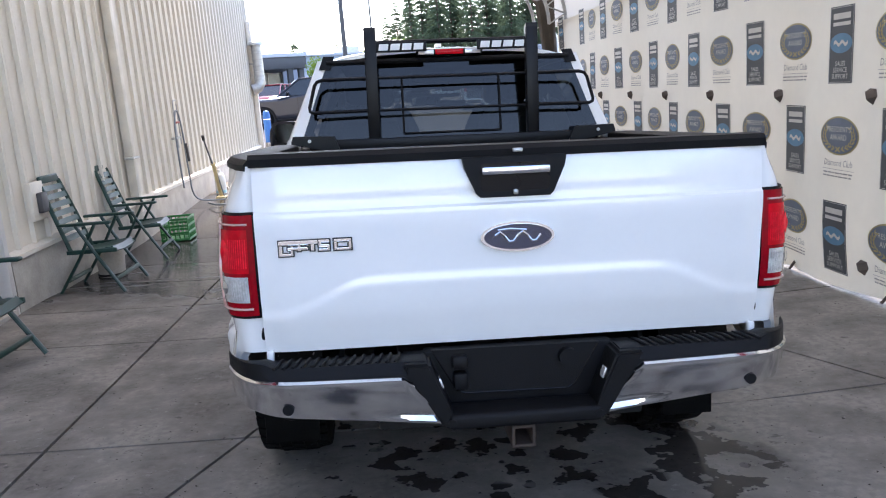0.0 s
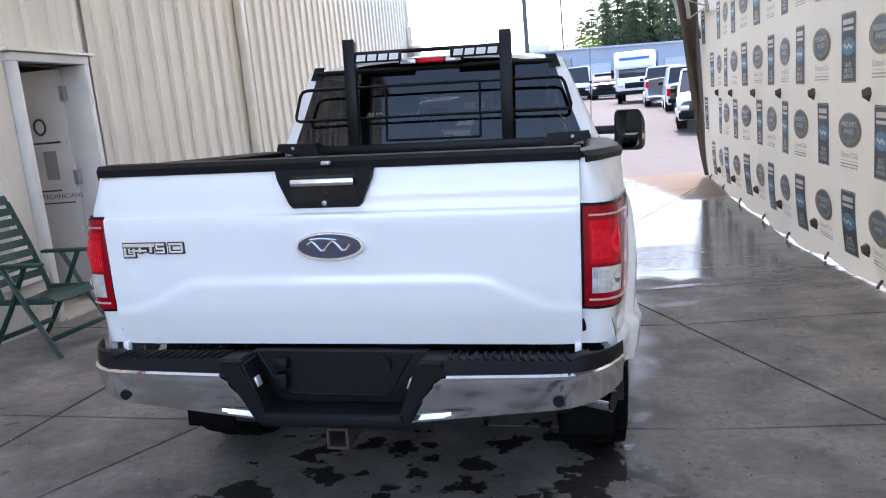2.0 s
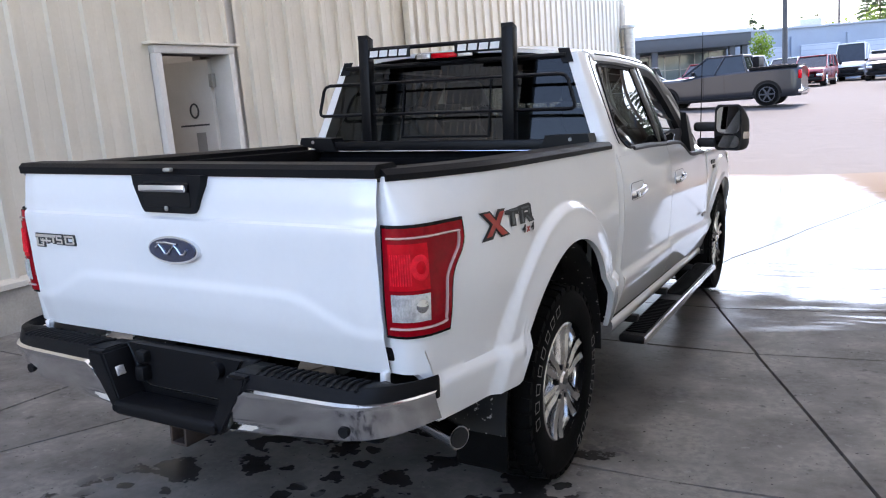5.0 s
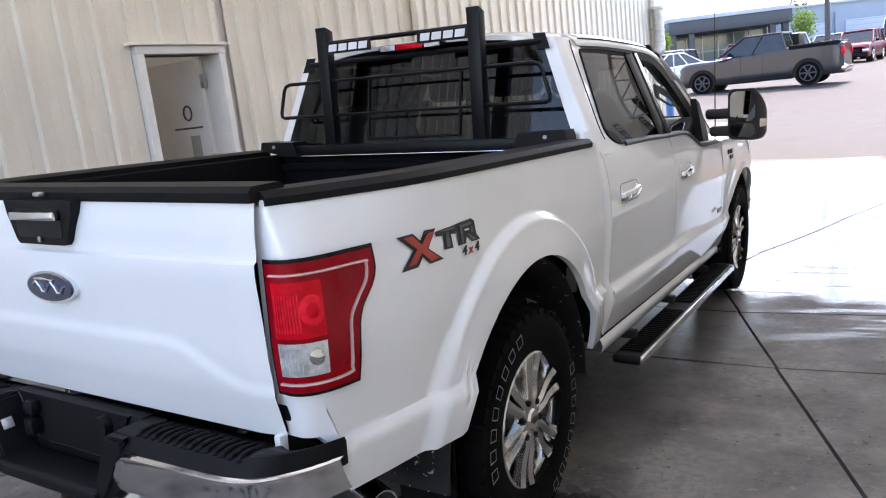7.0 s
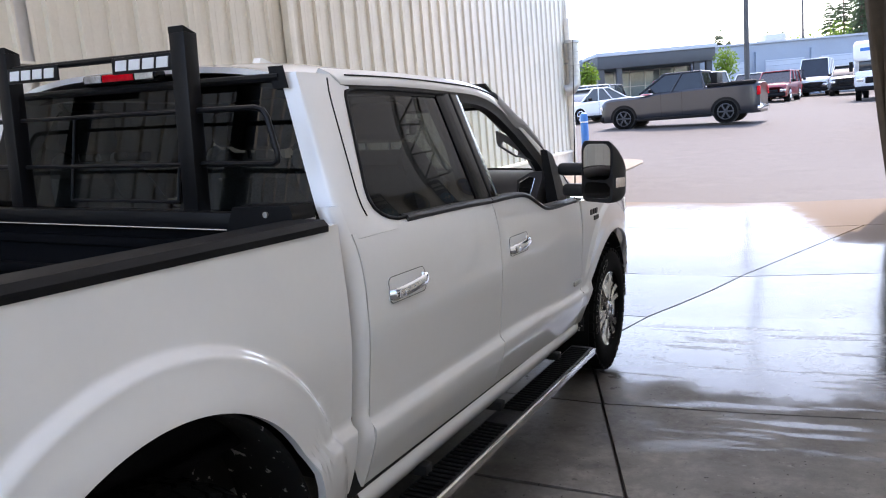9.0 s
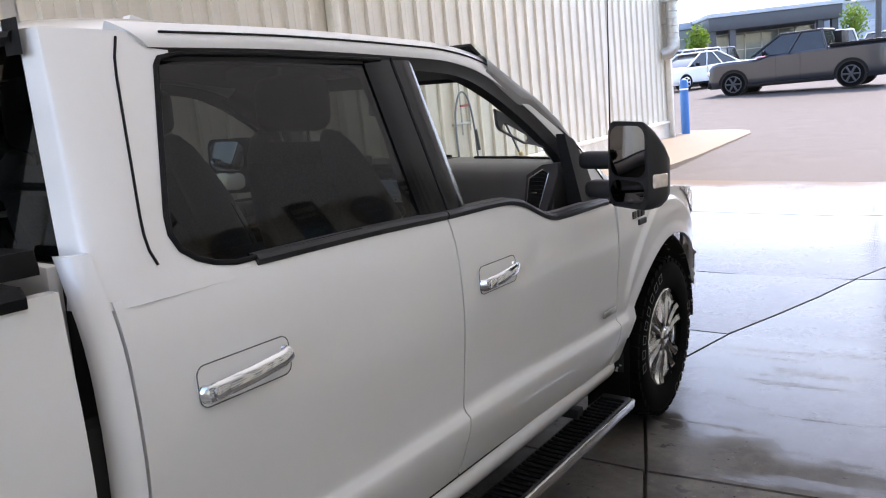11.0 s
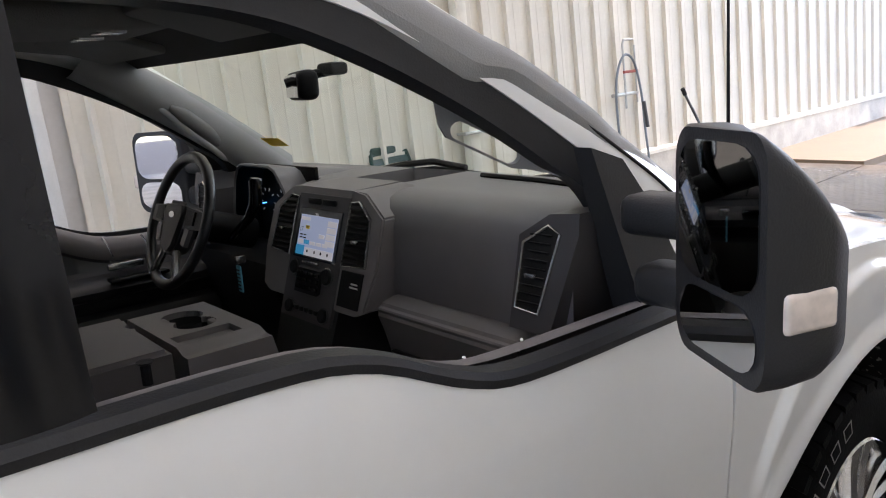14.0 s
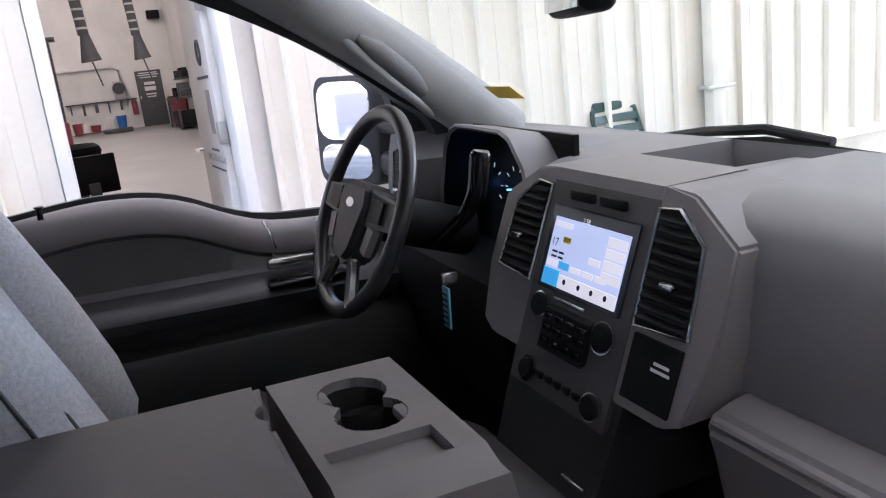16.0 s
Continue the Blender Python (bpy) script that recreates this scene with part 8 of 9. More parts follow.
# lamp posts
def lamp_post(x, y, h, r, label):
    lp = thing("lamp_post", label, "street lamp", "lamp posts", Matrix.Translation((x, y, gz(x, y))))
    part("base", boxm((0, 0, 0.3), (0.55, 0.55, 0.7), 0.05), STEMWALL, lp)
    part("pole", tubem([(0, 0, 0.2), (0, 0, h)], [r, r * 0.85], 10), DARKGREY, lp)
    part("arm", tubem([(0, 0, h), (0.8, 0, h + 0.1)], r * 0.5, 8), DARKGREY, lp)
    part("head", boxm((1.0, 0, h + 0.08), (0.6, 0.35, 0.14), 0.05), DARKGREY, lp)


lamp_post(-1.9, 44.5, 11.0, 0.14, "dark lamp post rising behind the parked pickups")
lamp_post(-0.2, 74.0, 14.0, 0.10, "thin distant lamp post beyond the dealership")

# trees behind the building
BARK = mat("bark", (0.10, 0.07, 0.05), 0.9, 0, 0.4, 4, 30, bump=0.6)
NEEDLES = mat("fir_needles", (0.105, 0.150, 0.085), 0.8, 0, 0.5, 0.8, 6)
LEAVES = mat("young_leaves", (0.16, 0.26, 0.03), 0.7, 0, 0.4, 3, 20)
for leaf_mat in (NEEDLES, LEAVES):
    # thin foliage lets light through
    nt = leaf_mat.node_tree
    bs, out = nt.nodes["Principled BSDF"], nt.nodes["Material Output"]
    thin, both = nt.nodes.new("ShaderNodeBsdfTranslucent"), nt.nodes.new("ShaderNodeMixShader")
    nt.links.new(bs.inputs["Base Color"].links[0].from_socket, thin.inputs[0])
    nt.links.new(bs.outputs[0], both.inputs[1])
    nt.links.new(thin.outputs[0], both.inputs[2])
    nt.links.new(both.outputs[0], out.inputs[0])


def fir(x, y, h, seed):
    """A fir: tapered trunk, whorls of drooping boughs, each with ragged sprays and gaps between."""
    rnd = random.Random(seed)
    t = thing("fir_tree", "tall green fir behind the dealership", "tree", "fir trees", Matrix.Translation((x, y, gz(x, y))))
    part("trunk", tubem([(0, 0, 0), (0.1, 0, h * 0.5), (0, 0.05, h)], [0.016 * h, 0.010 * h, 0.02], 8), BARK, t)
    bm = bmesh.new()
    low = rnd.uniform(0.16, 0.34)
    n = int(14 + h * 1.5)
    for i in range(n):
        f = low + (1 - low) * (i + rnd.uniform(-0.4, 0.4)) / n
        reach = h * 0.19 * (1.03 - f) ** 0.75 + 0.12
        for k in range(7):
            a, r1 = rnd.uniform(0, 6.283), reach * rnd.uniform(0.45, 1.15)
            d, sd = Vector((math.cos(a), math.sin(a), 0)), Vector((-math.sin(a), math.cos(a), 0))
            for q in range(7):
                g = 0.15 + 0.85 * q / 6
                c = d * r1 * g + Vector((0, 0, h * f - r1 * 0.42 * g * g + 0.10 * r1 * g))
                w = 0.10 + r1 * 0.17 * (1.1 - 0.75 * g)
                for side in (-1, 1):
                    e = c + sd * side * w * rnd.uniform(0.2, 0.9)
                    tip = e + d * w * rnd.uniform(0.5, 1.2) + sd * side * w * rnd.uniform(0.3, 0.9) - Vector((0, 0, w * rnd.uniform(0.1, 0.8)))
                    o = Vector((rnd.uniform(-0.3, 0.3), rnd.uniform(-0.3, 0.3), rnd.uniform(0.25, 0.6))) * w
                    bm.faces.new([bm.verts.new(p) for p in (e - d * w * 0.5, e + o, tip, e - o * 0.5)])
    part("crown", bm, NEEDLES, t, recalc=False)


TREES = [(1.7, 95, 9.6), (3.0, 97, 11.6), (4.6, 94, 13), (6.2, 98, 14), (8, 95, 15.5), (10, 99, 16), (12, 94, 15), (14.5, 98, 17), (17, 95, 16), (20, 100, 18), (24, 96, 17), (28, 100, 18), (32, 97, 17), (5.3, 106, 15), (7.2, 103, 15), (9, 108, 17), (11, 104, 16.5), (13, 107, 17), (16, 104, 18), (18.5, 108, 18), (22, 106, 19), (26, 107, 19), (-9.8, 97, 7.7), (-9.0, 99, 6.6), (-4.6, 97, 6.9), (-3.1, 98, 7.1), (-3.8, 101, 6.0), (-26, 105, 6.5), (-27.5, 107, 5.6), (-13, 112, 6)]
for i, (x, y, h) in enumerate(TREES):
    fir(x, y, h, 11 + i)


def sapling(x, y, h, r, seed):
    rnd = random.Random(seed)
    t = thing("young_tree", "small bright green tree by the showroom", "tree", "young trees", Matrix.Translation((x, y, gz(x, y))))
    part("trunk", tubem([(0, 0, 0), (0.03, 0, h * 0.55), (0, 0.02, h * 0.9)], [0.06, 0.04, 0.015], 8), BARK, t)
    for k in range(6):
        a = k * 1.05
        part("limb", tubem([(0.02, 0, h * (0.4 + 0.06 * k)), (0.45 * r * math.cos(a), 0.45 * r * math.sin(a), h * (0.55 + 0.06 * k))], [0.025, 0.008], 6), BARK, t)
    bm = bmesh.new()
    for i in range(700):
        d = Vector((rnd.gauss(0, 1), rnd.gauss(0, 1), rnd.gauss(0, 1))).normalized() * r * rnd.uniform(0.35, 1.05)
        c = Vector((d.x * 0.8, d.y * 0.8, h * 0.68 + d.z * 1.1))
        e1 = Vector((rnd.gauss(0, 1), rnd.gauss(0, 1), rnd.gauss(0, 1))).normalized() * 0.10
        e2 = e1.cross(Vector((rnd.gauss(0, 1), rnd.gauss(0, 1), rnd.gauss(0, 1)))).normalized() * 0.07
        bm.faces.new([bm.verts.new(c + e1), bm.verts.new(c + e2), bm.verts.new(c - e1), bm.verts.new(c - e2)])
    part("crown", bm, LEAVES, t, recalc=False)


sapling(-12.2, 50.5, 3.6, 0.9, 3)
sapling(-4.6, 58.5, 3.8, 1.1, 4)
sapling(0.1, 85.0, 6.3, 1.7, 5)
sapling(2.5, 86.0, 6.8, 1.9, 6)
sapling(-1.5, 88.0, 6.0, 1.5, 8)

# hill woods on the horizon
HILL = mat("hazy_hill", (0.10, 0.14, 0.13), 0.9, 0, 0.3, 0.03, 0.4)
bm = sheet(lambda u, v: Vector((-300 + 600 * u, 330 + 20 * v, 1.5 + (14 + 6 * math.sin(9 * u) + 4 * math.sin(31 * u) + 1.5 * math.sin(170 * u)) * v)), 300, 6)
tagged(part("backdrop", bm, HILL), "hazy wooded hills on the horizon", "hills", kind="structure")

# ---- things along the wall ----
RESIN = mat("green_resin", (0.014, 0.048, 0.040), 0.45, 0, 0.3, 10, 90, wear=0.2, spec=0.3)
CRATEGREEN = mat("crate_green", (0.02, 0.22, 0.05), 0.45, 0, 0.2, 10, 90)
YELLOWED = mat("yellowed_tube", (0.62, 0.50, 0.26), 0.5, 0, 0.2, 10, 60)
JUG = mat("milky_jug", (0.78, 0.78, 0.74), 0.35, 0, 0.08, 10, 60)
HOSE = mat("grey_hose", (0.16, 0.19, 0.22), 0.5, 0, 0.2, 10, 60)


def garden_chair():
    """A high-backed folding chair of moulded resin, facing +x."""
    c = thing("garden_chair", "weathered green resin folding garden chair on the concrete", "chair", "garden chairs by the wall")
    tilt = lambda t: Vector((-0.17 - 0.20 * t, 0, 0.40 + 0.66 * t))
    for s in (-1, 1):
        part("back_stile", tubem([tilt(-0.05) + Vector((0, s * 0.225, 0)), tilt(0.5) + Vector((0, s * 0.215, 0)), tilt(0.97) + Vector((0, s * 0.185, 0))], 0.021, 8, flat=0.017), RESIN, c)
        part("front_leg", tubem([(-0.06, s * 0.285, 0.635), (0.10, s * 0.29, 0.33), (0.30, s * 0.30, 0.0)], 0.022, 8, flat=0.015), RESIN, c)
        part("rear_leg", tubem([(0.10, s * 0.262, 0.635), (-0.08, s * 0.262, 0.33), (-0.31, s * 0.262, 0.0)], 0.022, 8, flat=0.015), RESIN, c)
        bm = boxm((0.02, s * 0.28, 0.648), (0.48, 0.062, 0.026), 0.011, seg=3)
        part("arm_rest", bm, RESIN, c)
    for i in range(8):
        t = 0.12 + 0.118 * i
        p = tilt(t)
        w = 0.42 - 0.05 * t
        bm = sheet(lambda u, v: p + Vector((-0.012 * (1 - (2 * u - 1) ** 2) - 0.30 * 0.052 * v, (u - 0.5) * w, 0.052 * v)), 8, 2)
        part("back_slat", thick(bm, 0.012), RESIN, c)
    part("top_rail", boxm(tuple(tilt(1.0)), (0.03, 0.36, 0.07), 0.013, seg=3), RESIN, c)
    for i in range(7):
        x = -0.16 + 0.062 * i
        bm = sheet(lambda u, v: Vector((x + 0.048 * v, (u - 0.5) * 0.46, 0.375 + 0.045 * i / 6 - 0.015 * math.sin(math.pi * u) - 0.04 * smooth(0.8, 1.0, i / 6) * v)), 8, 2)
        part("seat_slat", thick(bm, 0.014), RESIN, c)
    for s in (-1, 1):
        part("seat_rail", boxm((0.03, s * 0.235, 0.385), (0.46, 0.03, 0.04), 0.008), RESIN, c)
    part("front_stretcher", boxm((0.225, 0, 0.125), (0.03, 0.58, 0.035), 0.008), RESIN, c)
    part("rear_stretcher", boxm((-0.225, 0, 0.125), (0.03, 0.51, 0.035), 0.008), RESIN, c)
    return c


first = garden_chair()
first.matrix_world = Matrix.Translation((-3.08, 5.15, gz(-3.08, 5.15))) @ Matrix.Rotation(radians(-3), 4, "Z")
copy_thing(first, Matrix.Translation((-3.14, 6.72, gz(-3.14, 6.72))) @ Matrix.Rotation(radians(2), 4, "Z"))
copy_thing(first, Matrix.Translation((-2.98, 2.52, gz(-2.98, 2.52))) @ Matrix.Rotation(radians(-4), 4, "Z"))

crate = thing("milk_crate", "green plastic milk crate on the concrete", "crate", at=Matrix.Translation((-3.02, 7.72, gz(-3.02, 7.72))))
for z in (0.015, 0.10, 0.19, 0.275):
    for s in (-1, 1):
        part("rail", boxm((0, s * 0.17, z), (0.36, 0.016, 0.028), 0.004), CRATEGREEN, crate)
        part("rail", boxm((s * 0.17, 0, z), (0.016, 0.34, 0.028), 0.004), CRATEGREEN, crate)
for i in range(7):
    a = -0.165 + 0.055 * i
    for s in (-1, 1):
        part("bar", boxm((a, s * 0.17, 0.145), (0.014, 0.012, 0.27), 0.003), CRATEGREEN, crate)
        part("bar", boxm((s * 0.17, a, 0.145), (0.012, 0.014, 0.27), 0.003), CRATEGREEN, crate)
part("bottom", boxm((0, 0, 0.012), (0.33, 0.33, 0.012)), CRATEGREEN, crate)

pail = thing("bucket", "dark plastic bucket with a pale band under the chair", "bucket", at=Matrix.Translation((-3.20, 5.72, gz(-3.20, 5.72))))
bm = bmesh.new()
lathe(bm, [(0.001, 0.005), (0.125, 0.0), (0.15, 0.30), (0.157, 0.30), (0.157, 0.315), (0.146, 0.315), (0.12, 0.02), (0.001, 0.018)], 28, lambda a, b, h: Vector((a, b, h)))
part("shell", bm, STEMWALL, pail)
part("foot_band", tubem([(0.131 * math.cos(a), 0.131 * math.sin(a), 0.02) for a in [2 * math.pi * i / 24 for i in range(24)]], 0.012, 6, True), RUBBER, pail)

meter = thing("meter_box", "grey electrical box on the siding behind the chairs", "electrical box", at=Matrix.Translation((WX + 0.05, 4.86, 0.82)))
part("back_plate", boxm((0, 0, 0), (0.05, 0.26, 0.34), 0.008), FLASHING, meter)
part("cover", boxm((0.04, 0.03, -0.02), (0.06, 0.14, 0.18), 0.012), DARKGREY, meter)

# wash station: hose on its bracket, lance and jug
wash = thing("hose_rack", "wall bracket with coiled hose and spray gun", "hose", at=Matrix.Translation((WX + 0.09, 9.82, 0)))
part("bracket", boxm((0, 0, 1.10), (0.05, 0.42, 0.035), 0.006), GALV, wash)
part("standpipe", tubem([(0.02, -0.02, 0.95), (0.02, -0.02, 1.62), (0.02, 0.0, 1.66), (0.02, 0.16, 1.66)], 0.012, 8), GALV, wash)
part("upright", tubem([(0.02, 0.18, 1.0), (0.02, 0.18, 1.60)], 0.010, 8), GALV, wash)
part("valve", boxm((0.03, 0.08, 1.33), (0.03, 0.24, 0.03), 0.006), mat("red_valve", (0.35, 0.08, 0.06), 0.5), wash)
pts = [(0.05, -0.16, 0.35), (0.05, -0.22, 0.8), (0.05, -0.2, 1.25), (0.05, -0.05, 1.50), (0.05, 0.12, 1.42), (0.05, 0.22, 1.05), (0.05, 0.26, 0.55), (0.08, 0.34, 0.15), (0.3, 0.7, 0.03), (0.9, 0.9, 0.02), (1.0, 0.4, 0.02), (0.5, 0.1, 0.02), (0.2, 0.5, 0.02)]
fine = []
for i in range(len(pts) - 1):
    for k in range(6):
        t = (i + k / 6)
        fine.append(tuple(curve([(j, p[c]) for j, p in enumerate(pts)], t) for c in range(3)))
part("hose_loop", tubem(fine, 0.013, 8), HOSE, wash)
part("spray_gun", tubem([(0.07, 0.22, 1.0), (0.08, 0.25, 0.72)], 0.02, 8), DARKGREY, wash)
lance = thing("spray_lance", "yellowed spray lance leaning in its stand", "spray lance", at=Matrix.Translation((WX + 0.38, 11.0, gz(-3.1, 11.0))))
part("tube", tubem([(0, 0.10, 0.02), (-0.02, -0.16, 0.62)], 0.035, 10), YELLOWED, lance)
part("wand", tubem([(-0.03, -0.12, 0.55), (-0.06, -0.42, 1.02)], 0.014, 8), DARKGREY, lance)
part("nozzle", tubem([(-0.06, -0.42, 1.02), (-0.062, -0.46, 1.09)], 0.024, 8), TRIM, lance)
part("stand_foot", boxm((0, 0.08, 0.02), (0.16, 0.22, 0.03), 0.008), YELLOWED, lance)
part("feed_hose", tubem([(-0.05, -0.30, 0.86), (0.02, -0.05, 0.35), (0.06, 0.02, 0.02)], 0.010, 8), HOSE, lance)
jug = thing("detergent_jug", "milky plastic jug with blue liquid by the wall", "jug", at=Matrix.Translation((WX + 0.25, 11.75, gz(-3.2, 11.75))))
bm = bmesh.new()
lathe(bm, [(0.001, 0.0), (0.10, 0.0), (0.105, 0.03), (0.105, 0.27), (0.085, 0.34), (0.035, 0.38), (0.033, 0.42), (0.001, 0.42)], 20, lambda a, b, h: Vector((a * 0.9, b * 1.1, h)))
part("bottle", bm, JUG, jug)
bm = bmesh.new()
lathe(bm, [(0.1055, 0.012), (0.107, 0.03), (0.107, 0.055), (0.1055, 0.06)], 20, lambda a, b, h: Vector((a * 0.9, b * 1.1, h)))
part("blue_band", bm, mat("pale_blue_liquid", (0.35, 0.62, 0.72), 0.3), jug)

# corner of the building: vent stack, bollard, apron
stack_v = thing("vent_stack", "galvanised vent stack with elbow at the corner", "vent pipe", at=Matrix.Translation((WX + 0.26, WALL_END - 0.25, 0)))
part("riser", tubem([(0, 0, 2.15), (0, 0, 2.95)], 0.13, 18), GALV, stack_v)
part("cap", tubem([(0, 0, 2.95), (0, 0, 3.02)], [0.20, 0.19], 18), GALV, stack_v)
part("elbow", tubem([(0, 0, 2.20), (0, -0.02, 2.02), (-0.06, -0.08, 1.90), (-0.2, -0.12, 1.86)], 0.14, 18), GALV, stack_v)
for z in (2.3, 2.45, 2.6, 2.75):
    part("rib", tubem([(0.133 * math.cos(a), 0.133 * math.sin(a), z) for a in [2 * math.pi * i / 20 for i in range(20)]], 0.01, 6, True), GALV, stack_v)
part("strap", boxm((-0.1, 0, 2.5), (0.25, 0.03, 0.04)), GALV, stack_v)
bl = thing("bollard", "blue painted bollard with white band at the corner", "bollard", at=Matrix.Translation((-3.30, 18.9, gz(-3.3, 18.9))))
part("post", tubem([(0, 0, 0), (0, 0, 1.16), (0, 0, 1.24), (0, 0, 1.27)], [0.095, 0.095, 0.07, 0.02], 16), BLUEPAINT, bl)
part("band", tubem([(0, 0, 1.02), (0, 0, 1.05)], 0.098, 16), WHITEINK, bl)
part("corner_downpipe", boxm((WX + 0.09, WALL_END - 0.06, 1.8), (0.11, 0.13, 3.5), 0.012), FLASHING, wall)
APRON = mat("tan_apron", (0.21, 0.158, 0.110), 0.8, 0, 0.15, 1.5, 40, bump=0.25)
out = [(-3.46, 12.42), (-2.05, 12.42), (-1.95, 15.0), (-1.87, 18.8), (-2.0, 19.3), (-2.4, 19.6), (-3.46, 19.6)]
bm = prismm(out, lambda a, b: Vector((a, b, gz(a, b) + 0.025)), lambda a, b: Vector((a, b, gz(a, b) - 0.1)))
tagged(part("pavement", bm, APRON), "tan concrete apron with a low kerb along the wall", "pavement", kind="structure")

# ---- workshop seen through the doorway ----
SHOPRED = mat("lift_red", (0.22, 0.03, 0.035), 0.45, 0, 0.2, 6, 60)
# glowing battens out of view, added to brighten the workshop
FILLGLOW = glow("fill_glow", (1.0, 0.97, 0.92), 9.5)
for x, y in ((-8, 1.0), (-8, 5.0), (-14, 1.0), (-14, 5.0), (-20, 1.0), (-20, 5.0), (-25, 3.4)):
    tl = thing("fill_light", "unseen glowing batten added to light the workshop", "ceiling light", "workshop lights", Matrix.Translation((x, y, 6.29)))
    part("housing", boxm((0, 0, 0.06), (0.2, 2.4, 0.08), 0.01), DOORWHITE, tl)
    part("tube", boxm((0, 0, 0), (0.12, 2.3, 0.03), 0.01), FILLGLOW, tl)
bx, fz = WX - 25.04, 0.45
bd = tagged(new("door_2"), "black workshop door with white notices", "door", kind="structure")
part("leaf", boxm((bx + 0.04, 5.97, fz + 0.95), (0.06, 0.86, 1.92), 0.006), DARKGREY, bd)
for z, w, h in ((2.28, 0.62, 0.03), (2.21, 0.70, 0.03), (2.13, 0.56, 0.03), (1.92, 0.36, 0.10), (1.74, 0.38, 0.14), (1.55, 0.34, 0.05), (1.46, 0.30, 0.04)):
    part("notice", boxm((bx + 0.075, 5.97, z), (0.01, w, h)), SHOPWALL, bd)
part("hook", boxm((bx + 0.09, 5.61, fz + 1.0), (0.05, 0.03, 0.12), 0.008), GALV, bd)
lift = thing("car_lift", "grey and red two-post car lift in the workshop", "car lift", at=inside(-12.0, 2.93, 0.17))
part("column", boxm((0, 0, 1.1), (0.30, 0.22, 2.2), 0.03), DARKGREY, lift)
part("carriage", boxm((0.18, 0.04, 0.55), (0.16, 0.20, 0.95), 0.03), SHOPRED, lift)
part("head_plate", boxm((0, 0.02, 2.22), (0.36, 0.34, 0.05), 0.01), DARKGREY, lift)
part("swing_arm", boxm((0.4, 0.18, 0.30), (0.14, 0.12, 0.62), 0.02, Matrix.Rotation(-0.2, 4, "X")), SHOPRED, lift)
for x, y, z0, r in ((-20.0, 3.62, 2.45, 0.13), (-22.0, 4.93, 2.50, 0.12)):
    ex = thing("exhaust_hose", "grey exhaust extraction hose hanging from the roof", "hose", "extraction hoses", inside(x, y, 0))
    part("duct", tubem([(0, -0.18, 6.38), (0, -0.10, 4.6), (0, -0.02, z0 + 0.62)], r, 14), DARKGREY, ex)
    for k in range(9):
        part("duct_ring", tubem([(0, -0.02 - 0.01 * k, z0 + 0.75 + 0.22 * k), (0, -0.02 - 0.01 * k, z0 + 0.80 + 0.22 * k)], r * 1.12, 12), GALV, ex)
    part("funnel", tubem([(0, 0, z0 + 0.64), (0, 0.02, z0 + 0.2), (0, 0.04, z0)], [r * 0.8, r * 1.5, r * 1.9], 14), DARKGREY, ex)
    part("pull_rod", tubem([(0, 0.05, z0), (0, 0.18, z0 - 0.6)], 0.02, 6), DARKGREY, ex)
chest = thing("tool_chest", "red and black tool chest against the partition", "tool chest", at=inside(-26.9, 6.10, 0.47))
part("cabinet", boxm((0, 0, 0.5), (0.9, 0.45, 0.95), 0.03), SHOPRED, chest)
for z in (0.25, 0.5, 0.75):
    part("drawer", boxm((0, -0.23, z), (0.8, 0.02, 0.2), 0.01), DARKGREY, chest)
wb = thing("workbench", "dark workbench crowded with tools", "workbench", at=inside(-24.4, 6.02, 0.42))
part("top", boxm((0, 0, 0.92), (2.6, 0.65, 0.06), 0.01), DARKGREY, wb)
for q in (-1.2, 1.2):
    for e in (-0.28, 0.28):
        part("leg", boxm((q, e, 0.45), (0.06, 0.06, 0.9)), DARKGREY, wb)
for q, w, h in ((-0.9, 0.4, 0.3), (-0.3, 0.5, 0.18), (0.4, 0.35, 0.42), (0.9, 0.3, 0.22)):
    part("tool_case", boxm((q, 0.05, 0.95 + h / 2), (w, 0.35, h), 0.03), TRIM if q < 0.3 else DARKGREY, wb)
part("low_bin", boxm((0.2, 0, 0.3), (1.8, 0.5, 0.5), 0.04), TRIM, wb)
shelf = thing("wall_shelf", "dark wall shelf with boxes on the partition", "shelf", at=inside(-25.6, 6.275, 1.95))
part("board", boxm((0, 0, 0), (2.2, 0.3, 0.04), 0.005), DARKGREY, shelf)
for q, h in ((-0.8, 0.25), (-0.3, 0.18), (0.3, 0.3), (0.8, 0.2)):
    part("carton", boxm((q, 0, 0.02 + h / 2), (0.35, 0.25, h), 0.02), TRIM, shelf)
ext = thing("fire_extinguisher", "red fire extinguisher on the back wall", "fire extinguisher", at=inside(bx + 0.15, 4.83, 1.2))
part("cylinder", tubem([(0, 0, -0.25), (0, 0, 0.2), (0, 0, 0.26)], [0.09, 0.09, 0.04], 14), SHOPRED, ext)
part("head", boxm((0, 0, 0.3), (0.06, 0.12, 0.06), 0.01), DARKGREY, ext)
part("wall_hook", boxm((-0.09, 0, 0.1), (0.12, 0.04, 0.04)), GALV, ext)
reel = thing("hose_reel", "grey machine and hose reel on the back wall", "hose reel", at=inside(bx + 0.2, 4.42, 1.9))
part("drum", tubem([(-0.12, 0, 0), (0.12, 0, 0)], 0.20, 16), DARKGREY, reel)
part("plate", boxm((-0.14, 0, -0.1), (0.06, 0.3, 0.7), 0.01), GALV, reel)
spk = thing("loudspeaker", "small black loudspeaker high on the wall", "speaker", at=inside(bx + 0.15, 6.0, 4.25))
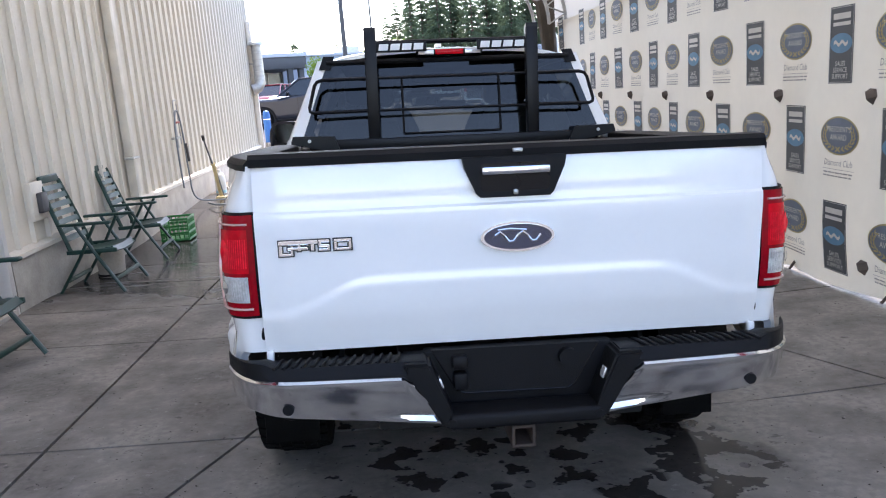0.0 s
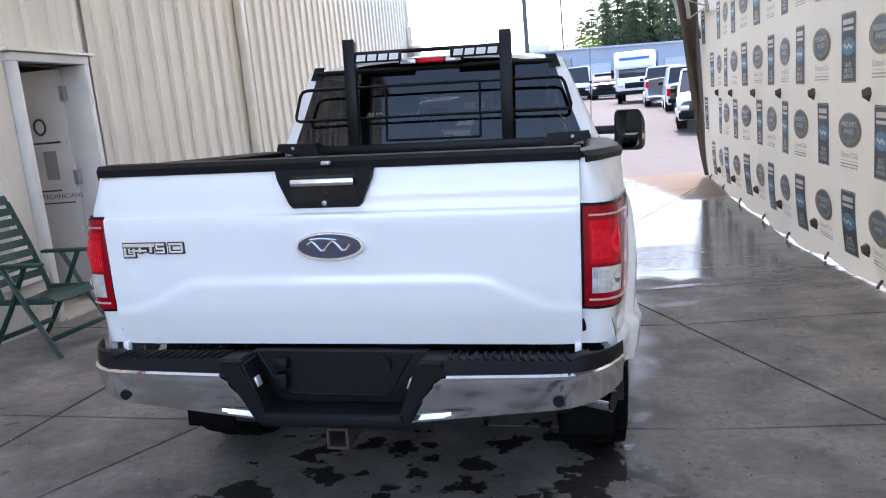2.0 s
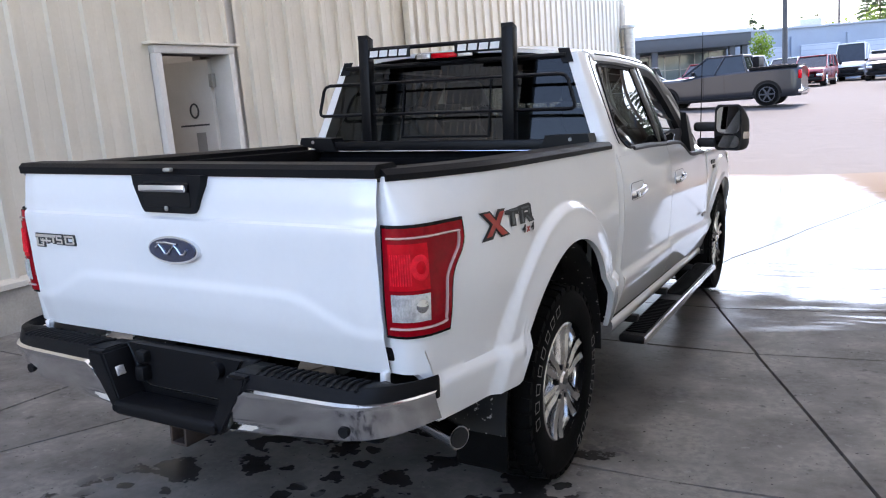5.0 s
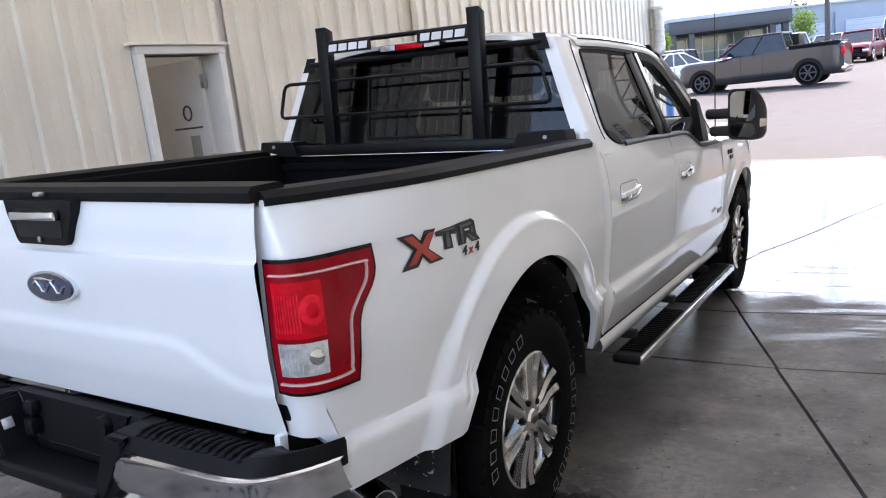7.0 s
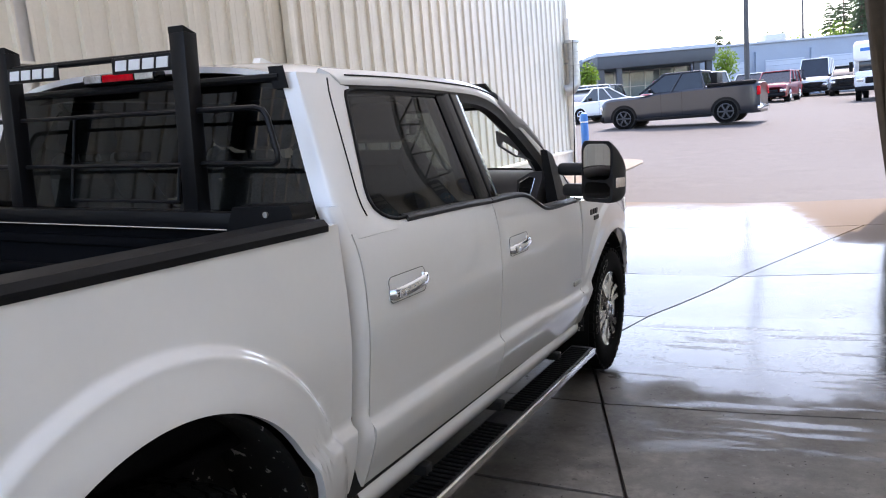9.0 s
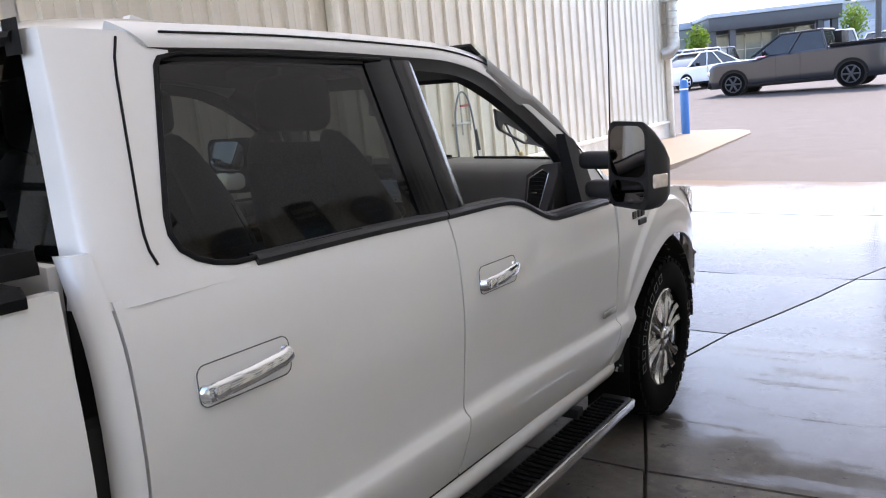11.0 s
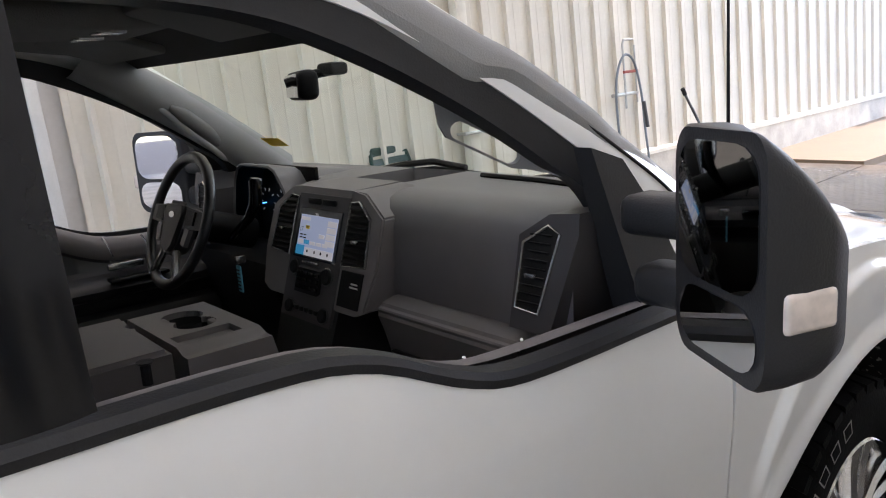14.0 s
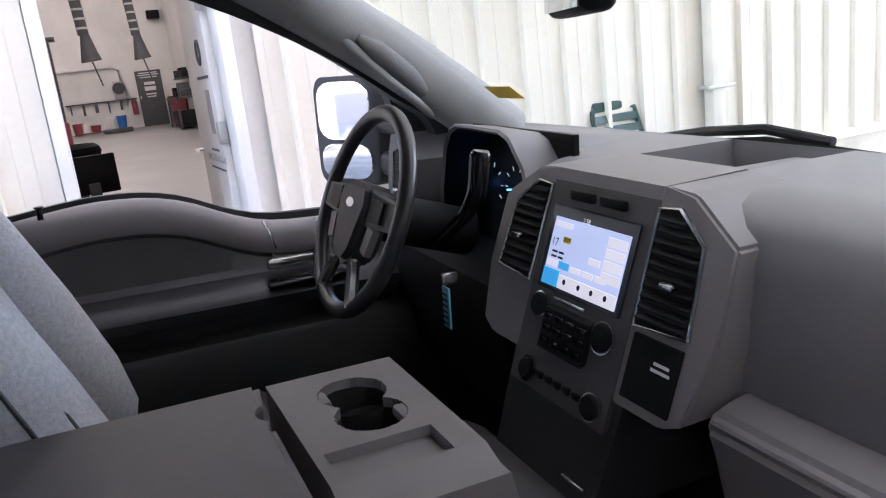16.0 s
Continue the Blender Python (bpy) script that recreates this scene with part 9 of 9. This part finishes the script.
part("cabinet", boxm((0, 0, 0), (0.28, 0.42, 0.28), 0.03), TRIM, spk)
ph = thing("wall_pipe", "painted pipe run along the back wall", "pipe", at=Matrix.Translation((bx + 0.05, 0.5, -0.05)))
part("run", tubem([(0, 1.5, 2.62), (0, 4.35, 2.62), (0, 4.55, 2.5), (0, 4.58, 1.3)], 0.045, 10), GALV, ph)
rackw = thing("tool_rail", "rail of hanging tools on the back wall", "tool rack", at=inside(bx + 0.06, 3.8, 1.5))
part("rail", boxm((0, 0, 0), (0.07, 2.3, 0.05)), DARKGREY, rackw)
for i in range(6):
    part("hanging_tool", boxm((0.03, -1.0 + 0.4 * i, -0.18), (0.03, 0.05 + 0.03 * (i % 3), 0.3 + 0.12 * (i % 2)), 0.01), DARKGREY, rackw)
cart = thing("monitor_cart", "black monitor and keyboard on a low trolley", "trolley", at=inside(-7.0, 3.29, 0.07))
part("screen", boxm((0, 0, 0.68), (0.06, 0.44, 0.36), 0.012, Matrix.Rotation(0.05, 4, "Z")), TRIM, cart)
part("shelf", boxm((0, 0, 0.42), (0.46, 0.46, 0.05), 0.01), DARKGREY, cart)
part("post", boxm((0, 0, 0.3), (0.1, 0.1, 0.6)), DARKGREY, cart)
part("foot", boxm((0, 0, 0.05), (0.46, 0.46, 0.08), 0.01), DARKGREY, cart)
part("keyboard", boxm((0.16, 0.02, 0.46), (0.16, 0.36, 0.03), 0.008), TRIM, cart)
part("label", boxm((0.235, -0.10, 0.38), (0.006, 0.16, 0.06)), TAGBLUE, cart)
tyst = thing("tyre_stand", "black tyre on a dark stand in the workshop", "tyre", at=inside(-8.4, 3.05, 0.1))
part("carcass", tubem([(0.28 * math.cos(a), 0.28 * math.sin(a), 0.80) for a in [2 * math.pi * i / 28 for i in range(28)]], 0.09, 10, True), RUBBER, tyst)
part("stand", boxm((0, 0, 0.36), (0.3, 0.3, 0.72), 0.02), DARKGREY, tyst)
for y, c, h in ((3.15, JUG, 0.35), (3.45, SHOPRED, 0.28), (3.95, JUG, 0.45), (4.3, BLUEPAINT, 0.5), (2.9, SHOPRED, 0.4)):
    bk = thing("floor_bucket", "plastic bucket on the workshop floor", "bucket", "workshop buckets", inside(bx + 0.55, y, 0.49))
    part("shell", tubem([(0, 0, 0), (0, 0, h)], [0.13, 0.17], 16), c, bk)
jack = thing("floor_jack", "dark floor jack lying on the workshop floor", "jack", at=inside(-26.5, 4.1, 0.46))
part("body", boxm((0, 0, 0.09), (0.3, 0.9, 0.14), 0.04), DARKGREY, jack)
part("handle", tubem([(0, -0.4, 0.12), (0.1, -1.3, 0.1)], 0.025, 8), DARKGREY, jack)
